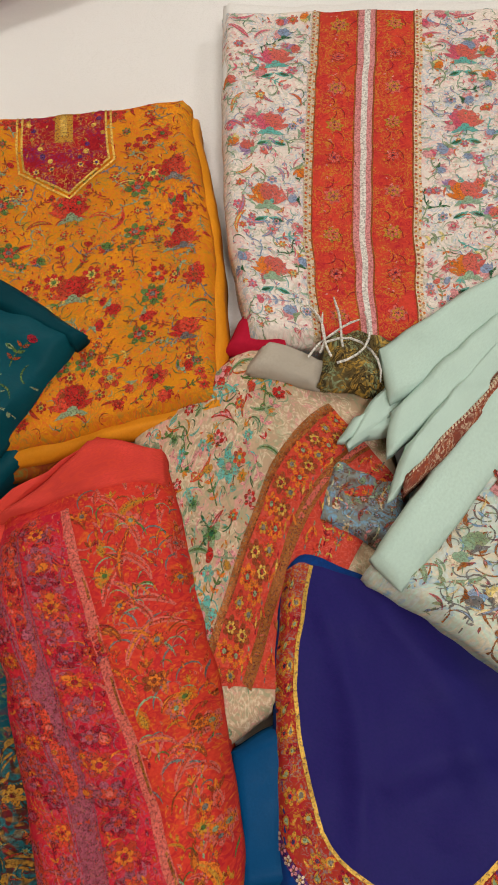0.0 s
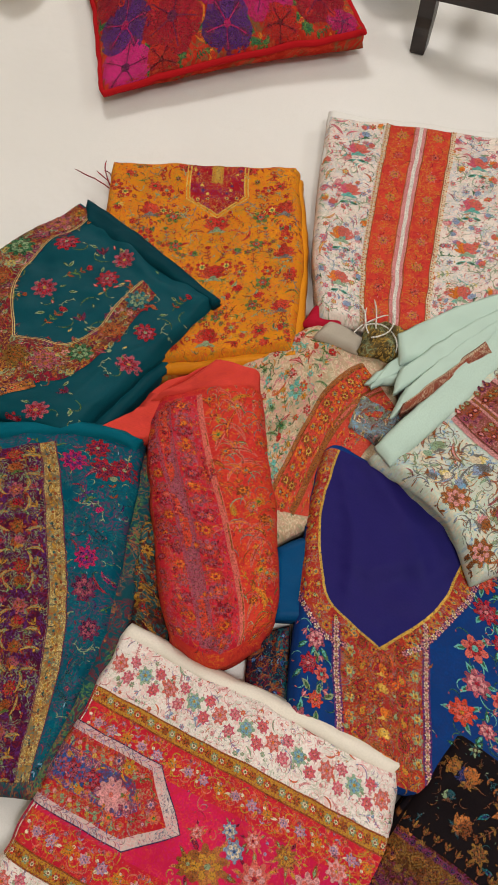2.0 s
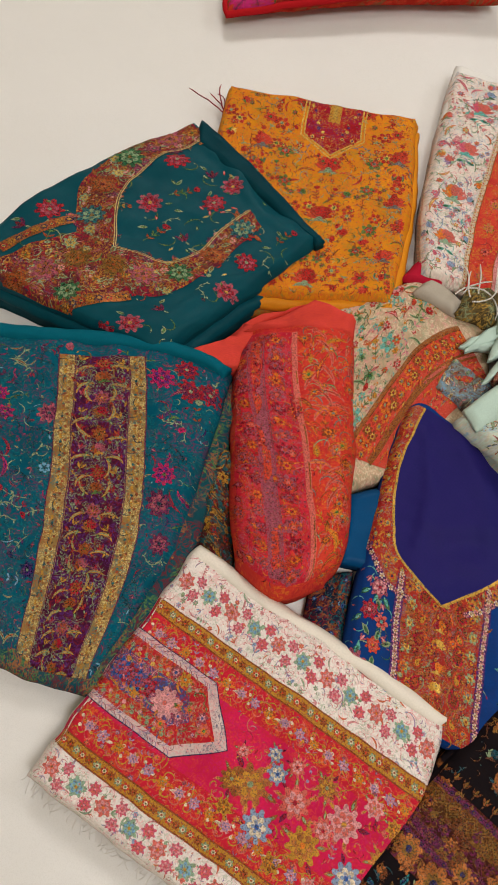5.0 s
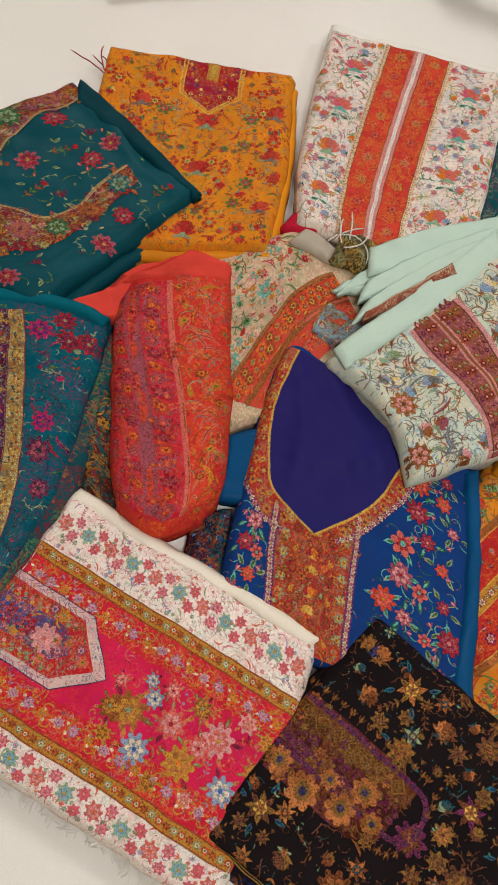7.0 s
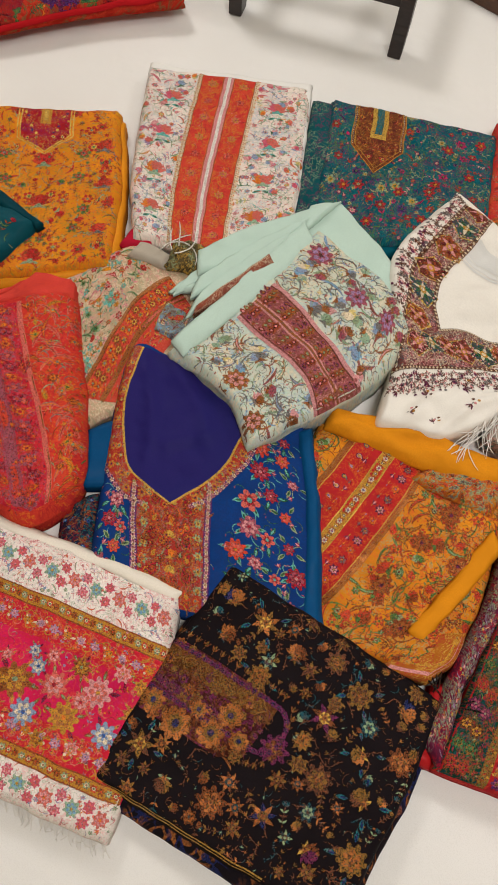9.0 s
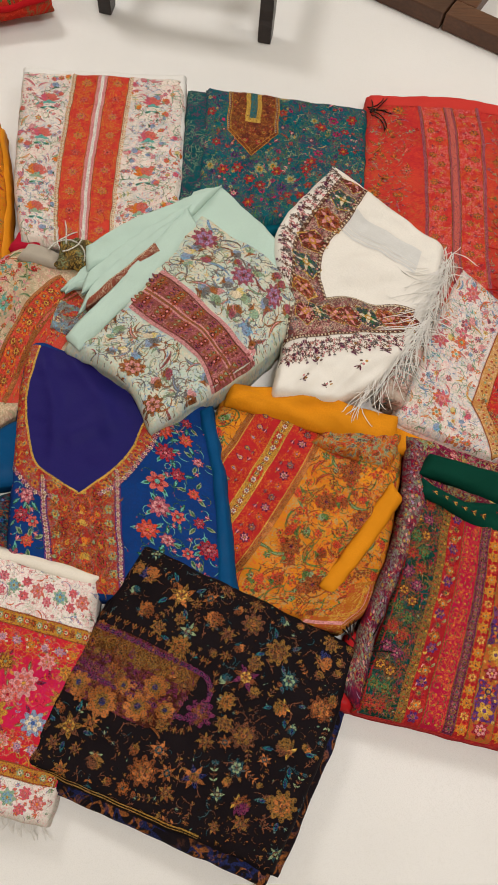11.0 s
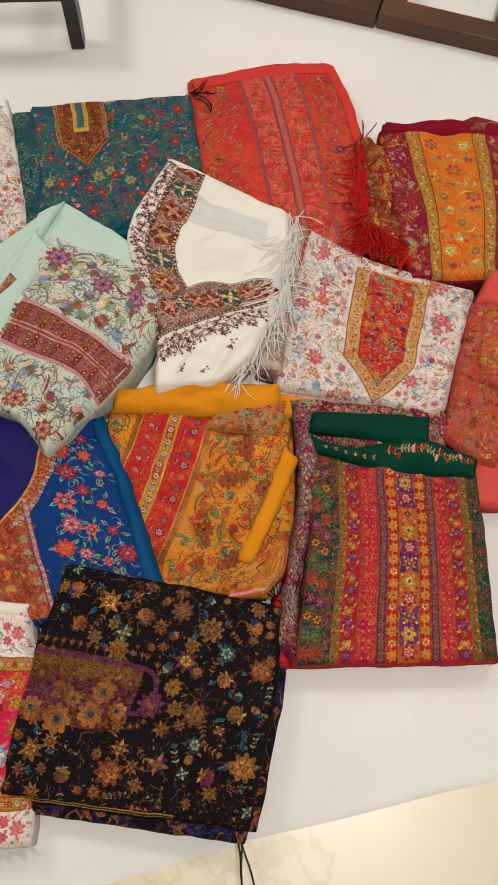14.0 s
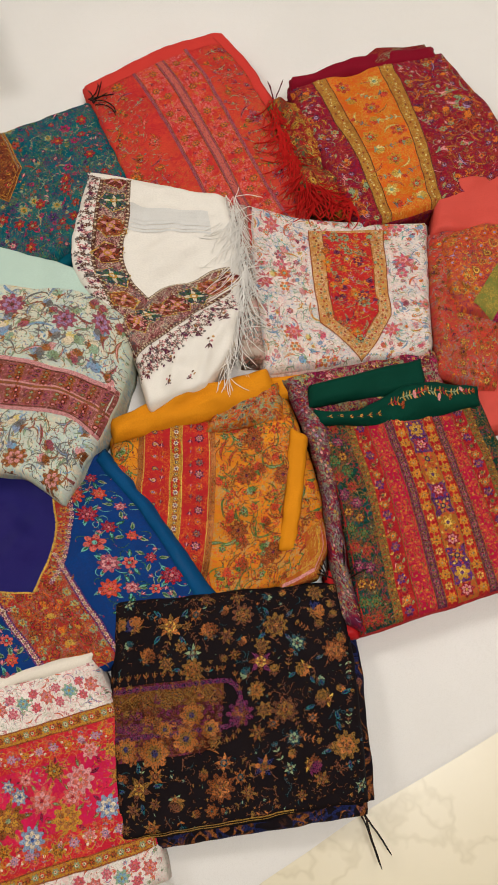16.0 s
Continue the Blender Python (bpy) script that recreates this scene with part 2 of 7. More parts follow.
class Panel:
    """A folded piece of cloth lying over the floor: four sides, a height, soft rounded edges, wrinkles and folded layers at its sides."""

    def __init__(self, corners, top, low=0.0, left=(), right=(), bottom=(), upper=(), tilt=(0, 0, 0, 0), radius=0.013, folds=0.0022, fold_scale=16.0,
                 ridges=(), layers=3, sag=0.0, seed=1, step=0.005):
        bl, br, tr, tl = [np.array(c, float) for c in corners]
        width = 0.5 * (np.linalg.norm(br - bl) + np.linalg.norm(tr - tl))
        height = 0.5 * (np.linalg.norm(tl - bl) + np.linalg.norm(tr - br))
        self.w, self.h = width, height
        self.corners, self.sides = (bl, br, tr, tl), dict(left=left, right=right, bottom=bottom, upper=upper)
        self.nu, self.nv = max(6, int(width / step)), max(6, int(height / step))
        nu, nv = self.nu, self.nv
        wob = 0.0022
        B = spline([bl, *bottom, br], nu + 1)
        T = spline([tl, *upper, tr], nu + 1)
        L = spline([bl, *left, tl], nv + 1)
        R = spline([br, *right, tr], nv + 1)
        for e, s in ((B, 1), (T, 2), (L, 3), (R, 4)):
            for i in range(1, len(e) - 1):
                e[i] += [wob * wrinkle(e[i][0], e[i][1], 38, seed + s), wob * wrinkle(e[i][1], e[i][0], 38, seed + s + 5)]
        u = np.linspace(0, 1, nu + 1)[None, :, None]
        v = np.linspace(0, 1, nv + 1)[:, None, None]
        xy = (1 - v) * B[None] + v * T[None] + (1 - u) * L[:, None] + u * R[:, None]
        xy -= (1 - u) * (1 - v) * bl + u * (1 - v) * br + u * v * tr + (1 - u) * v * tl
        uu, vv = u[..., 0], v[..., 0]
        z = top + (1 - uu) * (1 - vv) * tilt[0] + uu * (1 - vv) * tilt[1] + uu * vv * tilt[2] + (1 - uu) * vv * tilt[3]
        z = z + sag * (4 * uu * (1 - uu)) * (4 * vv * (1 - vv))
        z = np.broadcast_to(z, (nv + 1, nu + 1)).copy()
        for j in range(nv + 1):
            for i in range(nu + 1):
                x, y = xy[j, i]
                z[j, i] += 1.9 * folds * (wrinkle(x, y, fold_scale, seed) + 0.5 * wrinkle(x * 0.6 + y * 0.5, y - x * 0.4, fold_scale * 2.2, seed + 2)) + 0.0008 * (1 - abs(wrinkle(x, y, 15, seed + 4)) * 3)
        for (ax, ay), (bx, by), wide, tall in ridges:
            d = np.array([bx - ax, by - ay])
            ln = np.linalg.norm(d)
            d = d / ln
            rel = xy - np.array([ax, ay])
            along = rel @ d
            off = rel @ np.array([-d[1], d[0]]) + 0.006 * np.sin(along * 30 + seed)
            fade = np.clip(np.minimum(along, ln - along) / 0.04 + 0.5, 0, 1)
            z += tall * np.exp(-(off / wide) ** 2) * fade
        de = np.minimum(np.minimum(uu, 1 - uu) * width, np.minimum(vv, 1 - vv) * height)
        k = np.clip(1 - de / radius, 0, 1)
        z -= min(radius, 0.8 * (top - low)) * (1 - np.sqrt(np.clip(1 - k * k, 0, 1)))
        self.low = low
        z = np.maximum(z, low + 0.002)
        self.p = np.dstack([xy, z])
        self.rows = self.p.tolist()
        self.layers, self.seed = layers, seed

    def beneath(self, dx, dy, top, seed, spread=1.0):
        """A lower fold of the same piece, shifted a little."""
        mid = sum(self.corners) / 4
        go = lambda c: tuple(mid + (np.array(c) - mid) * spread + [dx, dy])
        return Panel([go(c) for c in self.corners], top, self.low, seed=seed, radius=0.007, layers=2, **{k: [go(c) for c in v] for k, v in self.sides.items()})

    def at(self, u, v):
        """The place on the cloth at (u, v), each 0 to 1."""
        return np.array(self.spot(u, v))

    def spot(self, u, v):
        u, v = min(max(u, 0.0), 1.0) * self.nu, min(max(v, 0.0), 1.0) * self.nv
        i, j = min(int(u), self.nu - 1), min(int(v), self.nv - 1)
        a, b = u - i, v - j
        r, s = self.rows[j], self.rows[j + 1]
        k, l, m, n = (1 - a) * (1 - b), a * (1 - b), (1 - a) * b, a * b
        p, q, x, y = r[i], r[i + 1], s[i], s[i + 1]
        return (p[0] * k + q[0] * l + x[0] * m + y[0] * n, p[1] * k + q[1] * l + x[1] * m + y[1] * n, p[2] * k + q[2] * l + x[2] * m + y[2] * n)

    def where(self, x, y):
        """(u, v) of a place in the plan."""
        u = v = 0.5
        for _ in range(12):
            q = self.at(u, v)[:2]
            a, b = min(max(u, 0.02), 0.98), min(max(v, 0.02), 0.98)
            du = (self.at(a + 0.02, v) - self.at(a - 0.02, v))[:2] / 0.04
            dv = (self.at(u, b + 0.02) - self.at(u, b - 0.02))[:2] / 0.04
            det = du[0] * dv[1] - du[1] * dv[0]
            r = np.array([x, y]) - q
            u = min(max(u + (r[0] * dv[1] - r[1] * dv[0]) / det, -0.02), 1.02)
            v = min(max(v + (du[0] * r[1] - du[1] * r[0]) / det, -0.02), 1.02)
        return u, v

    def build(self, name, material, parent, label=""):
        nu, nv = self.nu, self.nv
        verts = [tuple(q) for q in self.p.reshape(-1, 3)]
        uvs = [(i / nu * self.w, j / nv * self.h) for j in range(nv + 1) for i in range(nu + 1)]
        at = lambda i, j: j * (nu + 1) + i
        faces = [(at(i, j), at(i + 1, j), at(i + 1, j + 1), at(i, j + 1)) for j in range(nv) for i in range(nu)]
        ring = [(i, 0) for i in range(nu)] + [(nu, j) for j in range(nv)] + [(i, nv) for i in range(nu, 0, -1)] + [(0, j) for j in range(nv, 0, -1)]
        pts = np.array([self.p[j, i] for i, j in ring])
        along = np.roll(pts, -1, 0)[:, :2] - np.roll(pts, 1, 0)[:, :2]
        ln = np.linalg.norm(along, axis=1, keepdims=True)
        out = np.stack([along[:, 1], -along[:, 0]], 1) / np.maximum(ln, 1e-6)
        rows = 2 * self.layers + 1
        prev = [at(i, j) for i, j in ring]
        for r in range(1, rows + 1):
            s = r / rows
            bulge = 0.0022 * math.sin(math.pi * (r % 2)) + (0.0020 if r % 2 else -0.0012)
            cur = []
            for k, (x, y, z) in enumerate(pts):
                wv = 0.0016 * wrinkle(x, y, 26, self.seed + r)
                verts.append((x + out[k, 0] * (bulge + wv), y + out[k, 1] * (bulge + wv), z * (1 - s) + self.low * s + (0.0012 * wrinkle(x, y, 20, self.seed + 3 * r) if r < rows else 0)))
                i, j = ring[k]
                uvs.append((i / nu * self.w + s * 0.02, j / nv * self.h - s * 0.02))
                cur.append(len(verts) - 1)
            m = len(ring)
            faces += [(prev[(k + 1) % m], prev[k], cur[k], cur[(k + 1) % m]) for k in range(m)]
            prev = cur
        faces.append(tuple(reversed(prev)))
        return mesh_object(name, verts, faces, material, parent, label, uvs=uvs)


class Stitches:
    """Flat stitched or printed shapes that follow a panel's surface, gathered into one mesh."""

    def __init__(self, panel):
        self.panel, self.verts, self.faces, self.cols, self.names = panel, [], [], [], []
        self.layer = 0

    def slot(self, colour):
        if colour not in self.names:
            self.names.append(colour)
        return self.names.index(colour)

    def put(self, u, v, lift):
        q = self.panel.spot(u, v)
        return (q[0], q[1], q[2] + lift)

    def shape(self, u, v, turn, size, pts, colour, lift=0.0004, keep=None):
        """A filled outline in metres round (u, v), as a fan from its middle."""
        c, s = math.cos(turn) * size, math.sin(turn) * size
        P = self.panel
        mid = [sum(p[0] for p in pts) / len(pts), sum(p[1] for p in pts) / len(pts)]
        base = len(self.verts)
        reach = size * max(abs(x - mid[0]) + abs(y - mid[1]) for x, y in pts)
        rings = 1 if reach < 0.0085 else 2 if reach < 0.02 else 4
        loops = [(mid[0] + (x - mid[0]) * (r + 1) / rings, mid[1] + (y - mid[1]) * (r + 1) / rings) for r in range(rings) for x, y in pts]
        for x, y in [mid, *loops]:
            a, b = u + (x * c - y * s) / P.w, v + (x * s + y * c) / P.h
            if keep:
                a, b = min(max(a, keep[0]), keep[1]), min(max(b, keep[2]), keep[3])
            self.verts.append(self.put(a, b, lift))
        k = self.slot(colour)
        m = len(pts)
        for i in range(m):
            self.faces.append((base, base + 1 + i, base + 1 + (i + 1) % m))
            self.cols.append(k)
            for r in range(rings - 1):
                o = base + 1 + r * m
                self.faces.append((o + i, o + m + i, o + m + (i + 1) % m, o + (i + 1) % m))
                self.cols.append(k)

    def strip(self, path, wide, colour, lift=0.0004, taper=False):
        """A line along (u, v) points, of a width in metres."""
        P = self.panel
        q = even([(u * P.w, v * P.h) for u, v in path], 0.005)
        d = np.gradient(q, axis=0)
        d /= np.maximum(np.linalg.norm(d, axis=1, keepdims=True), 1e-9)
        nrm = np.stack([-d[:, 1], d[:, 0]], 1)
        base = len(self.verts)
        m = len(q)
        for i in range(m):
            half = wide / 2 * (math.sin(math.pi * (0.08 + 0.84 * i / (m - 1))) if taper else 1)
            for sgn in (1, -1):
                a = q[i] + nrm[i] * half * sgn
                self.verts.append(self.put(a[0] / P.w, a[1] / P.h, lift))
        k = self.slot(colour)
        for i in range(m - 1):
            self.faces.append((base + 2 * i, base + 2 * i + 1, base + 2 * i + 3, base + 2 * i + 2))
            self.cols.append(k)

    def area(self, first, second, colour, lift=0.0009, smooth=False):
        """The surface between two (u, v) curves."""
        P = self.panel
        a = np.array(first)
        b = np.array(second)
        la = np.linalg.norm(np.diff(a * [P.w, P.h], axis=0), axis=1).sum()
        lw = np.linalg.norm((a - b) * [P.w, P.h], axis=1).max()
        n, m = max(2, int(la / 0.004)), max(1, int(lw / 0.004))
        a, b = (spline(a, n + 1), spline(b, n + 1)) if smooth else (straight(a, n + 1), straight(b, n + 1))
        base = len(self.verts)
        for i in range(n + 1):
            for j in range(m + 1):
                q = a[i] + (b[i] - a[i]) * j / m
                self.verts.append(self.put(q[0], q[1], lift))
        k = self.slot(colour)
        for i in range(n):
            for j in range(m):
                o = base + i * (m + 1) + j
                self.faces.append((o, o + 1, o + m + 2, o + m + 1))
                self.cols.append(k)

    def build(self, name, parent, label="", special=None):
        if not self.faces:
            return None
        slots = [(special or {}).get(c) or thread(c) for c in self.names]
        xy = [(v[0], v[1]) for v in self.verts]
        ob = mesh_object(name, self.verts, self.faces, None, parent, label, slots=slots, face_slots=self.cols, uvs=xy)
        return tagged(ob, kind="stuff")


# ---- woven and printed motifs ----
PETAL = [(0.05, 0), (0.30, -0.20), (0.62, -0.30), (0.88, -0.21), (1, 0), (0.88, 0.21), (0.62, 0.30), (0.30, 0.20)]
SLIM = [(0, 0), (0.4, -0.13), (0.75, -0.11), (1, 0), (0.75, 0.12), (0.4, 0.15)]
LEAF = [(0, 0), (0.25, -0.17), (0.6, -0.20), (1, 0.05), (0.62, 0.16), (0.28, 0.19)]
DISC = [(math.cos(a * math.pi / 4), math.sin(a * math.pi / 4)) for a in range(8)]
TEAR = [(0.0, 1.0), (-0.22, 0.72), (-0.50, 0.30), (-0.56, -0.15), (-0.35, -0.55), (0.05, -0.68), (0.45, -0.48), (0.58, -0.08), (0.48, 0.28), (0.22, 0.50), (0.18, 0.78), (0.34, 1.02), (0.15, 1.12)]


def lobed(n, depth=0.16):
    return [((1 - depth * (k % 2)) * math.cos(math.pi * k / n), (1 - depth * (k % 2)) * math.sin(math.pi * k / n)) for k in range(2 * n)]


def flower(st, u, v, r, turn, cols, lift, n=6):
    st.shape(u, v, turn, r * 0.6, DISC, cols[0], lift - 0.00005)
    for k in range(n):
        st.shape(u, v, turn + 2 * math.pi * k / n, r, PETAL, cols[0], lift + 0.00005 * (k % 2))
    for k in range(n):
        st.shape(u, v, turn + 2 * math.pi * (k + 0.5) / n, r * 0.55, PETAL, cols[1], lift + 0.00022)
    st.shape(u, v, turn, r * 0.24, DISC, cols[2], lift + 0.00036)


def star_flower(st, u, v, r, turn, cols, lift, n=8):
    for k in range(n):
        st.shape(u, v, turn + 2 * math.pi * k / n, r, LEAF, cols[k % 2], lift + 0.00004 * (k % 2))
    st.shape(u, v, turn, r * 0.42, lobed(7), cols[2], lift + 0.0002)
    st.shape(u, v, turn, r * 0.2, DISC, cols[1], lift + 0.00034)


def rose(st, u, v, r, turn, cols, lift):
    n = 9 if r > 0.012 else 7
    st.shape(u, v, turn, r * 0.84, lobed(n, 0.12), cols[0], lift - 0.00006)
    for k in range(n):
        a = turn + 2 * math.pi * k / n
        st.shape(u + 0.42 * r * math.cos(a) / st.panel.w, v + 0.42 * r * math.sin(a) / st.panel.h, a, r * 0.62, PETAL, cols[0], lift + 0.00003 * (k % 3))
    for k in range(6):
        st.shape(u, v, turn + 0.4 + 2 * math.pi * k / 6, r * 0.66, PETAL, cols[1], lift + 0.00016 + 0.00002 * (k % 2))
    for k in range(5):
        st.shape(u, v, turn + 2 * math.pi * k / 5, r * 0.40, PETAL, cols[0], lift + 0.00028)
    st.shape(u, v, turn, r * 0.16, DISC, cols[2], lift + 0.0004)


def lotus(st, u, v, r, turn, cols, lift):
    for k, a in enumerate((-1.15, 1.15, -0.75, 0.75, -0.36, 0.36, 0)):
        st.shape(u, v, turn + a, r * (0.85 + 0.15 * math.cos(a)), SLIM if abs(a) > 0.5 else PETAL, cols[k % 2 if k < 6 else 0], lift + 0.00004 * k)
    for a in (-1.9, 1.9):
        st.shape(u, v, turn + a, r * 0.6, LEAF, cols[2], lift)
    st.shape(u, v, turn, r * 0.2, DISC, cols[2], lift + 0.0004)


def sprig(st, u, v, r, turn, cols, lift):
    bend = random.uniform(-0.5, 0.5)
    P = st.panel
    pts = []
    for k in range(5):
        a = turn + bend * k / 4
        pts.append((u + math.cos(a) * r * (k / 4 - 0.5) * 2 / P.w, v + math.sin(a) * r * (k / 4 - 0.5) * 2 / P.h))
    st.strip(pts, 0.0012, cols[2], lift)
    for k in (1, 2, 3):
        for s in (-1, 1):
            st.shape(*pts[k], turn + s * 0.9, r * 0.55, LEAF, cols[2 if (k + s) % 2 else 1], lift + 0.0001)
    for a in (-0.5, 0, 0.5):
        st.shape(*pts[4], turn + bend + a, r * 0.6, PETAL, cols[0], lift + 0.0002)


def bud(st, u, v, r, turn, cols, lift):
    for a in (-0.55, 0, 0.55):
        st.shape(u, v, turn + a, r, SLIM, cols[0] if a else cols[1], lift + 0.00004)
    st.shape(u, v, turn + math.pi, r * 0.5, LEAF, cols[2], lift)


def leafy(st, u, v, r, turn, cols, lift):
    st.shape(u, v, turn, r, LEAF, cols[0], lift)
    st.shape(u, v, turn, r * 0.7, SLIM, cols[1], lift + 0.00015)


def dots(st, u, v, r, turn, cols, lift):
    for k in range(3):
        a = turn + k * 2.1
        st.shape(u + math.cos(a) * r * 0.8 / st.panel.w, v + math.sin(a) * r * 0.8 / st.panel.h, 0, r * 0.42, DISC, cols[k % 3], lift)


def paisley(st, u, v, r, turn, cols, lift):
    st.shape(u, v, turn, r, TEAR, cols[0], lift)
    st.shape(u, v, turn, r * 0.74, TEAR, cols[1], lift + 0.00015)
    st.shape(u, v, turn, r * 0.45, TEAR, cols[2], lift + 0.0003)


def scroll(st, u, v, r, turn, cols, lift):
    P = st.panel
    for s in (1, -1):
        pts = []
        for k in range(11):
            a = turn + s * (0.4 * k)
            d = r * (1 - k * 0.075)
            cx, cy = r * 0.9 * s * -math.sin(turn) * 0.6, r * 0.9 * s * math.cos(turn) * 0.6
            pts.append((u + (cx + d * 0.6 * math.cos(a)) / P.w, v + (cy + d * 0.6 * math.sin(a)) / P.h))
        st.strip(pts, 0.0016, cols[0], lift, taper=True)
        st.shape(*pts[-1], turn, r * 0.16, DISC, cols[1], lift + 0.0001)
    st.shape(u, v, turn, r * 0.7, LEAF, cols[2], lift)


def swirl(st, u, v, r, turn, cols, lift):
    """A long curling leaf with a second colour along it."""
    P = st.panel
    bend = random.choice((-1, 1)) * random.uniform(0.9, 1.9)
    pts, a, x, y = [], turn, 0.0, 0.0
    for k in range(9):
        pts.append((u + x / P.w, v + y / P.h))
        a += bend / 8
        x, y = x + math.cos(a) * r * 0.28, y + math.sin(a) * r * 0.28
    st.strip(pts, r * 0.34, cols[0], lift, taper=True)
    st.strip(pts[1:8], r * 0.12, cols[1], lift + 0.00015, taper=True)


def curl(st, u, v, r, turn, cols, lift):
    """A fine hooked tendril with a drop at its end."""
    P = st.panel
    pts, a, x, y = [], turn, 0.0, 0.0
    bend = random.choice((-1, 1)) * random.uniform(1.6, 3.4)
    for k in range(7):
        pts.append((u + x / P.w, v + y / P.h))
        a += bend / 6 * (0.5 + k / 6)
        x, y = x + math.cos(a) * r * 0.5, y + math.sin(a) * r * 0.5
    st.strip(pts, max(0.0010, r * 0.20), cols[2], lift, taper=True)
    st.shape(*pts[6], a, r * 0.55, LEAF, cols[0], lift + 0.0001)


def vine(st, u, v, r, turn, cols, lift):
    P = st.panel
    pts, a, x, y = [], turn, 0.0, 0.0
    s = random.choice((-1, 1))
    for k in range(14):
        pts.append((u + x / P.w, v + y / P.h))
        a += s * 0.42 * math.cos(k * 0.5)
        x, y = x + math.cos(a) * r * 0.25, y + math.sin(a) * r * 0.25
    st.strip(pts, 0.0012, cols[2], lift)
    for k in range(1, 13, 2):
        st.shape(*pts[k], turn + (1 if k % 4 == 1 else -1) * 1.1, r * 0.42, LEAF, cols[2], lift + 0.0001)
    bud(st, *pts[13], r * 0.5, a, cols, lift + 0.0001)


def inside_of(first, second, p, pad=0.012):
    """Whether (u, v) lies between two lines of a panel, with a margin in metres."""
    loop = [(u * p.w, v * p.h) for u, v in list(first) + list(reversed(list(second)))]
    cx, cy = sum(q[0] for q in loop) / len(loop), sum(q[1] for q in loop) / len(loop)
    grown = []
    for x, y in loop:
        d = math.hypot(x - cx, y - cy) or 1.0
        grown.append((x + (x - cx) / d * pad, y + (y - cy) / d * pad))

    def test(u, v):
        x, y, odd = u * p.w, v * p.h, False
        for k, (ax, ay) in enumerate(grown):
            bx, by = grown[k - 1]
            if (ay > y) != (by > y) and x < (bx - ax) * (y - ay) / (by - ay) + ax:
                odd = not odd
        return odd
    return test


def fill(st, box, palettes, spacing, size, kinds, mirror=None, skip=None, lift=0.0004, seed=1, upright=False, small=True, small_kinds=(), fine=0.42):
    """Strews motifs over a part (u0, u1, v0, v1) of a panel, mirrored about the cloth's middle fold where it has one."""
    rnd = random.Random(seed)
    random.seed(seed)
    P = st.panel
    spacing, size = spacing * 0.74, size * 0.90
    cells = {}
    side = spacing * 0.5

    def clash(x, y, gap, level):
        i, j = int(x // side), int(y // side)
        reach = 2 if level == 0 else 1
        for a in range(i - reach, i + reach + 1):
            for b in range(j - reach, j + reach + 1):
                for ex, ey, g in cells.get((a, b), ()):
                    if (x - ex) ** 2 + (y - ey) ** 2 < (gap if level == 0 else 0.5 * (0.8 * g + gap)) ** 2:
                        return True
        return False

    def note(x, y, gap):
        cells.setdefault((int(x // side), int(y // side)), []).append((x, y, gap))

    def one(gap, r, pool, level):
        u0, u1, v0, v1 = box
        tries = int((14, 9, 5)[level] * (u1 - u0) * P.w * (v1 - v0) * P.h / gap ** 2)
        for _ in range(tries):
            u, v = rnd.uniform(u0, u1), rnd.uniform(v0, v1)
            if mirror is not None and u > mirror:
                u = 2 * mirror - u
                if u < u0:
                    u = 2 * mirror - u
            if skip and skip(u, v):
                continue
            x, y = u * P.w, v * P.h
            if clash(x, y, gap, level):
                continue
            note(x, y, gap)
            kind, cols = rnd.choice(pool), rnd.choice(palettes)
            turn = rnd.choice((math.pi / 2, math.pi / 2 + rnd.uniform(-0.6, 0.6))) if upright else rnd.uniform(0, 6.28)
            rr = r * rnd.uniform(0.8, 1.2)
            up = lift + rnd.uniform(0, 0.0001)
            kind(st, u, v, rr, turn, cols, up)
            if mirror is not None and u < mirror - 0.3 * gap / P.w:
                um = 2 * mirror - u
                if um < u1 and not (skip and skip(um, v)):
                    note(um * P.w, y, gap)
                    kind(st, um, v, rr, math.pi - turn, cols, up)

    one(spacing, size, kinds, 0)
    if small:
        one(spacing * fine, size * 0.46, list(small_kinds) or [bud, curl, leafy, curl, swirl, flower], 1)
        one(spacing * fine * 0.55, size * 0.24, [leafy, curl, leafy], 2)


def row_of(st, start, end, count, kind, r, cols, lift, turn=0.0, flip=False):
    for k in range(count):
        f = (k + 0.5) / count
        kind(st, start[0] + (end[0] - start[0]) * f, start[1] + (end[1] - start[1]) * f, r, turn + (math.pi if flip and k % 2 else 0), cols[k % len(cols)], lift)


def tube(verts, faces, path, radius, sides=5):
    p = np.array(path, float)
    d = np.gradient(p, axis=0)
    base = len(verts)
    for i in range(len(p)):
        t = Vector(d[i]).normalized()
        a = t.orthogonal().normalized()
        b = t.cross(a)
        r = radius * (1 if i < len(p) - 1 else 0.5)
        for k in range(sides):
            q = Vector(p[i]) + r * (math.cos(6.283 * k / sides) * a + math.sin(6.283 * k / sides) * b)
            verts.append(tuple(q))
    for i in range(len(p) - 1):
        for k in range(sides):
            o = base + i * sides
            faces.append((o + k, o + (k + 1) % sides, o + sides + (k + 1) % sides, o + sides + k))
    faces.append(tuple(base + (len(p) - 1) * sides + k for k in range(sides)))


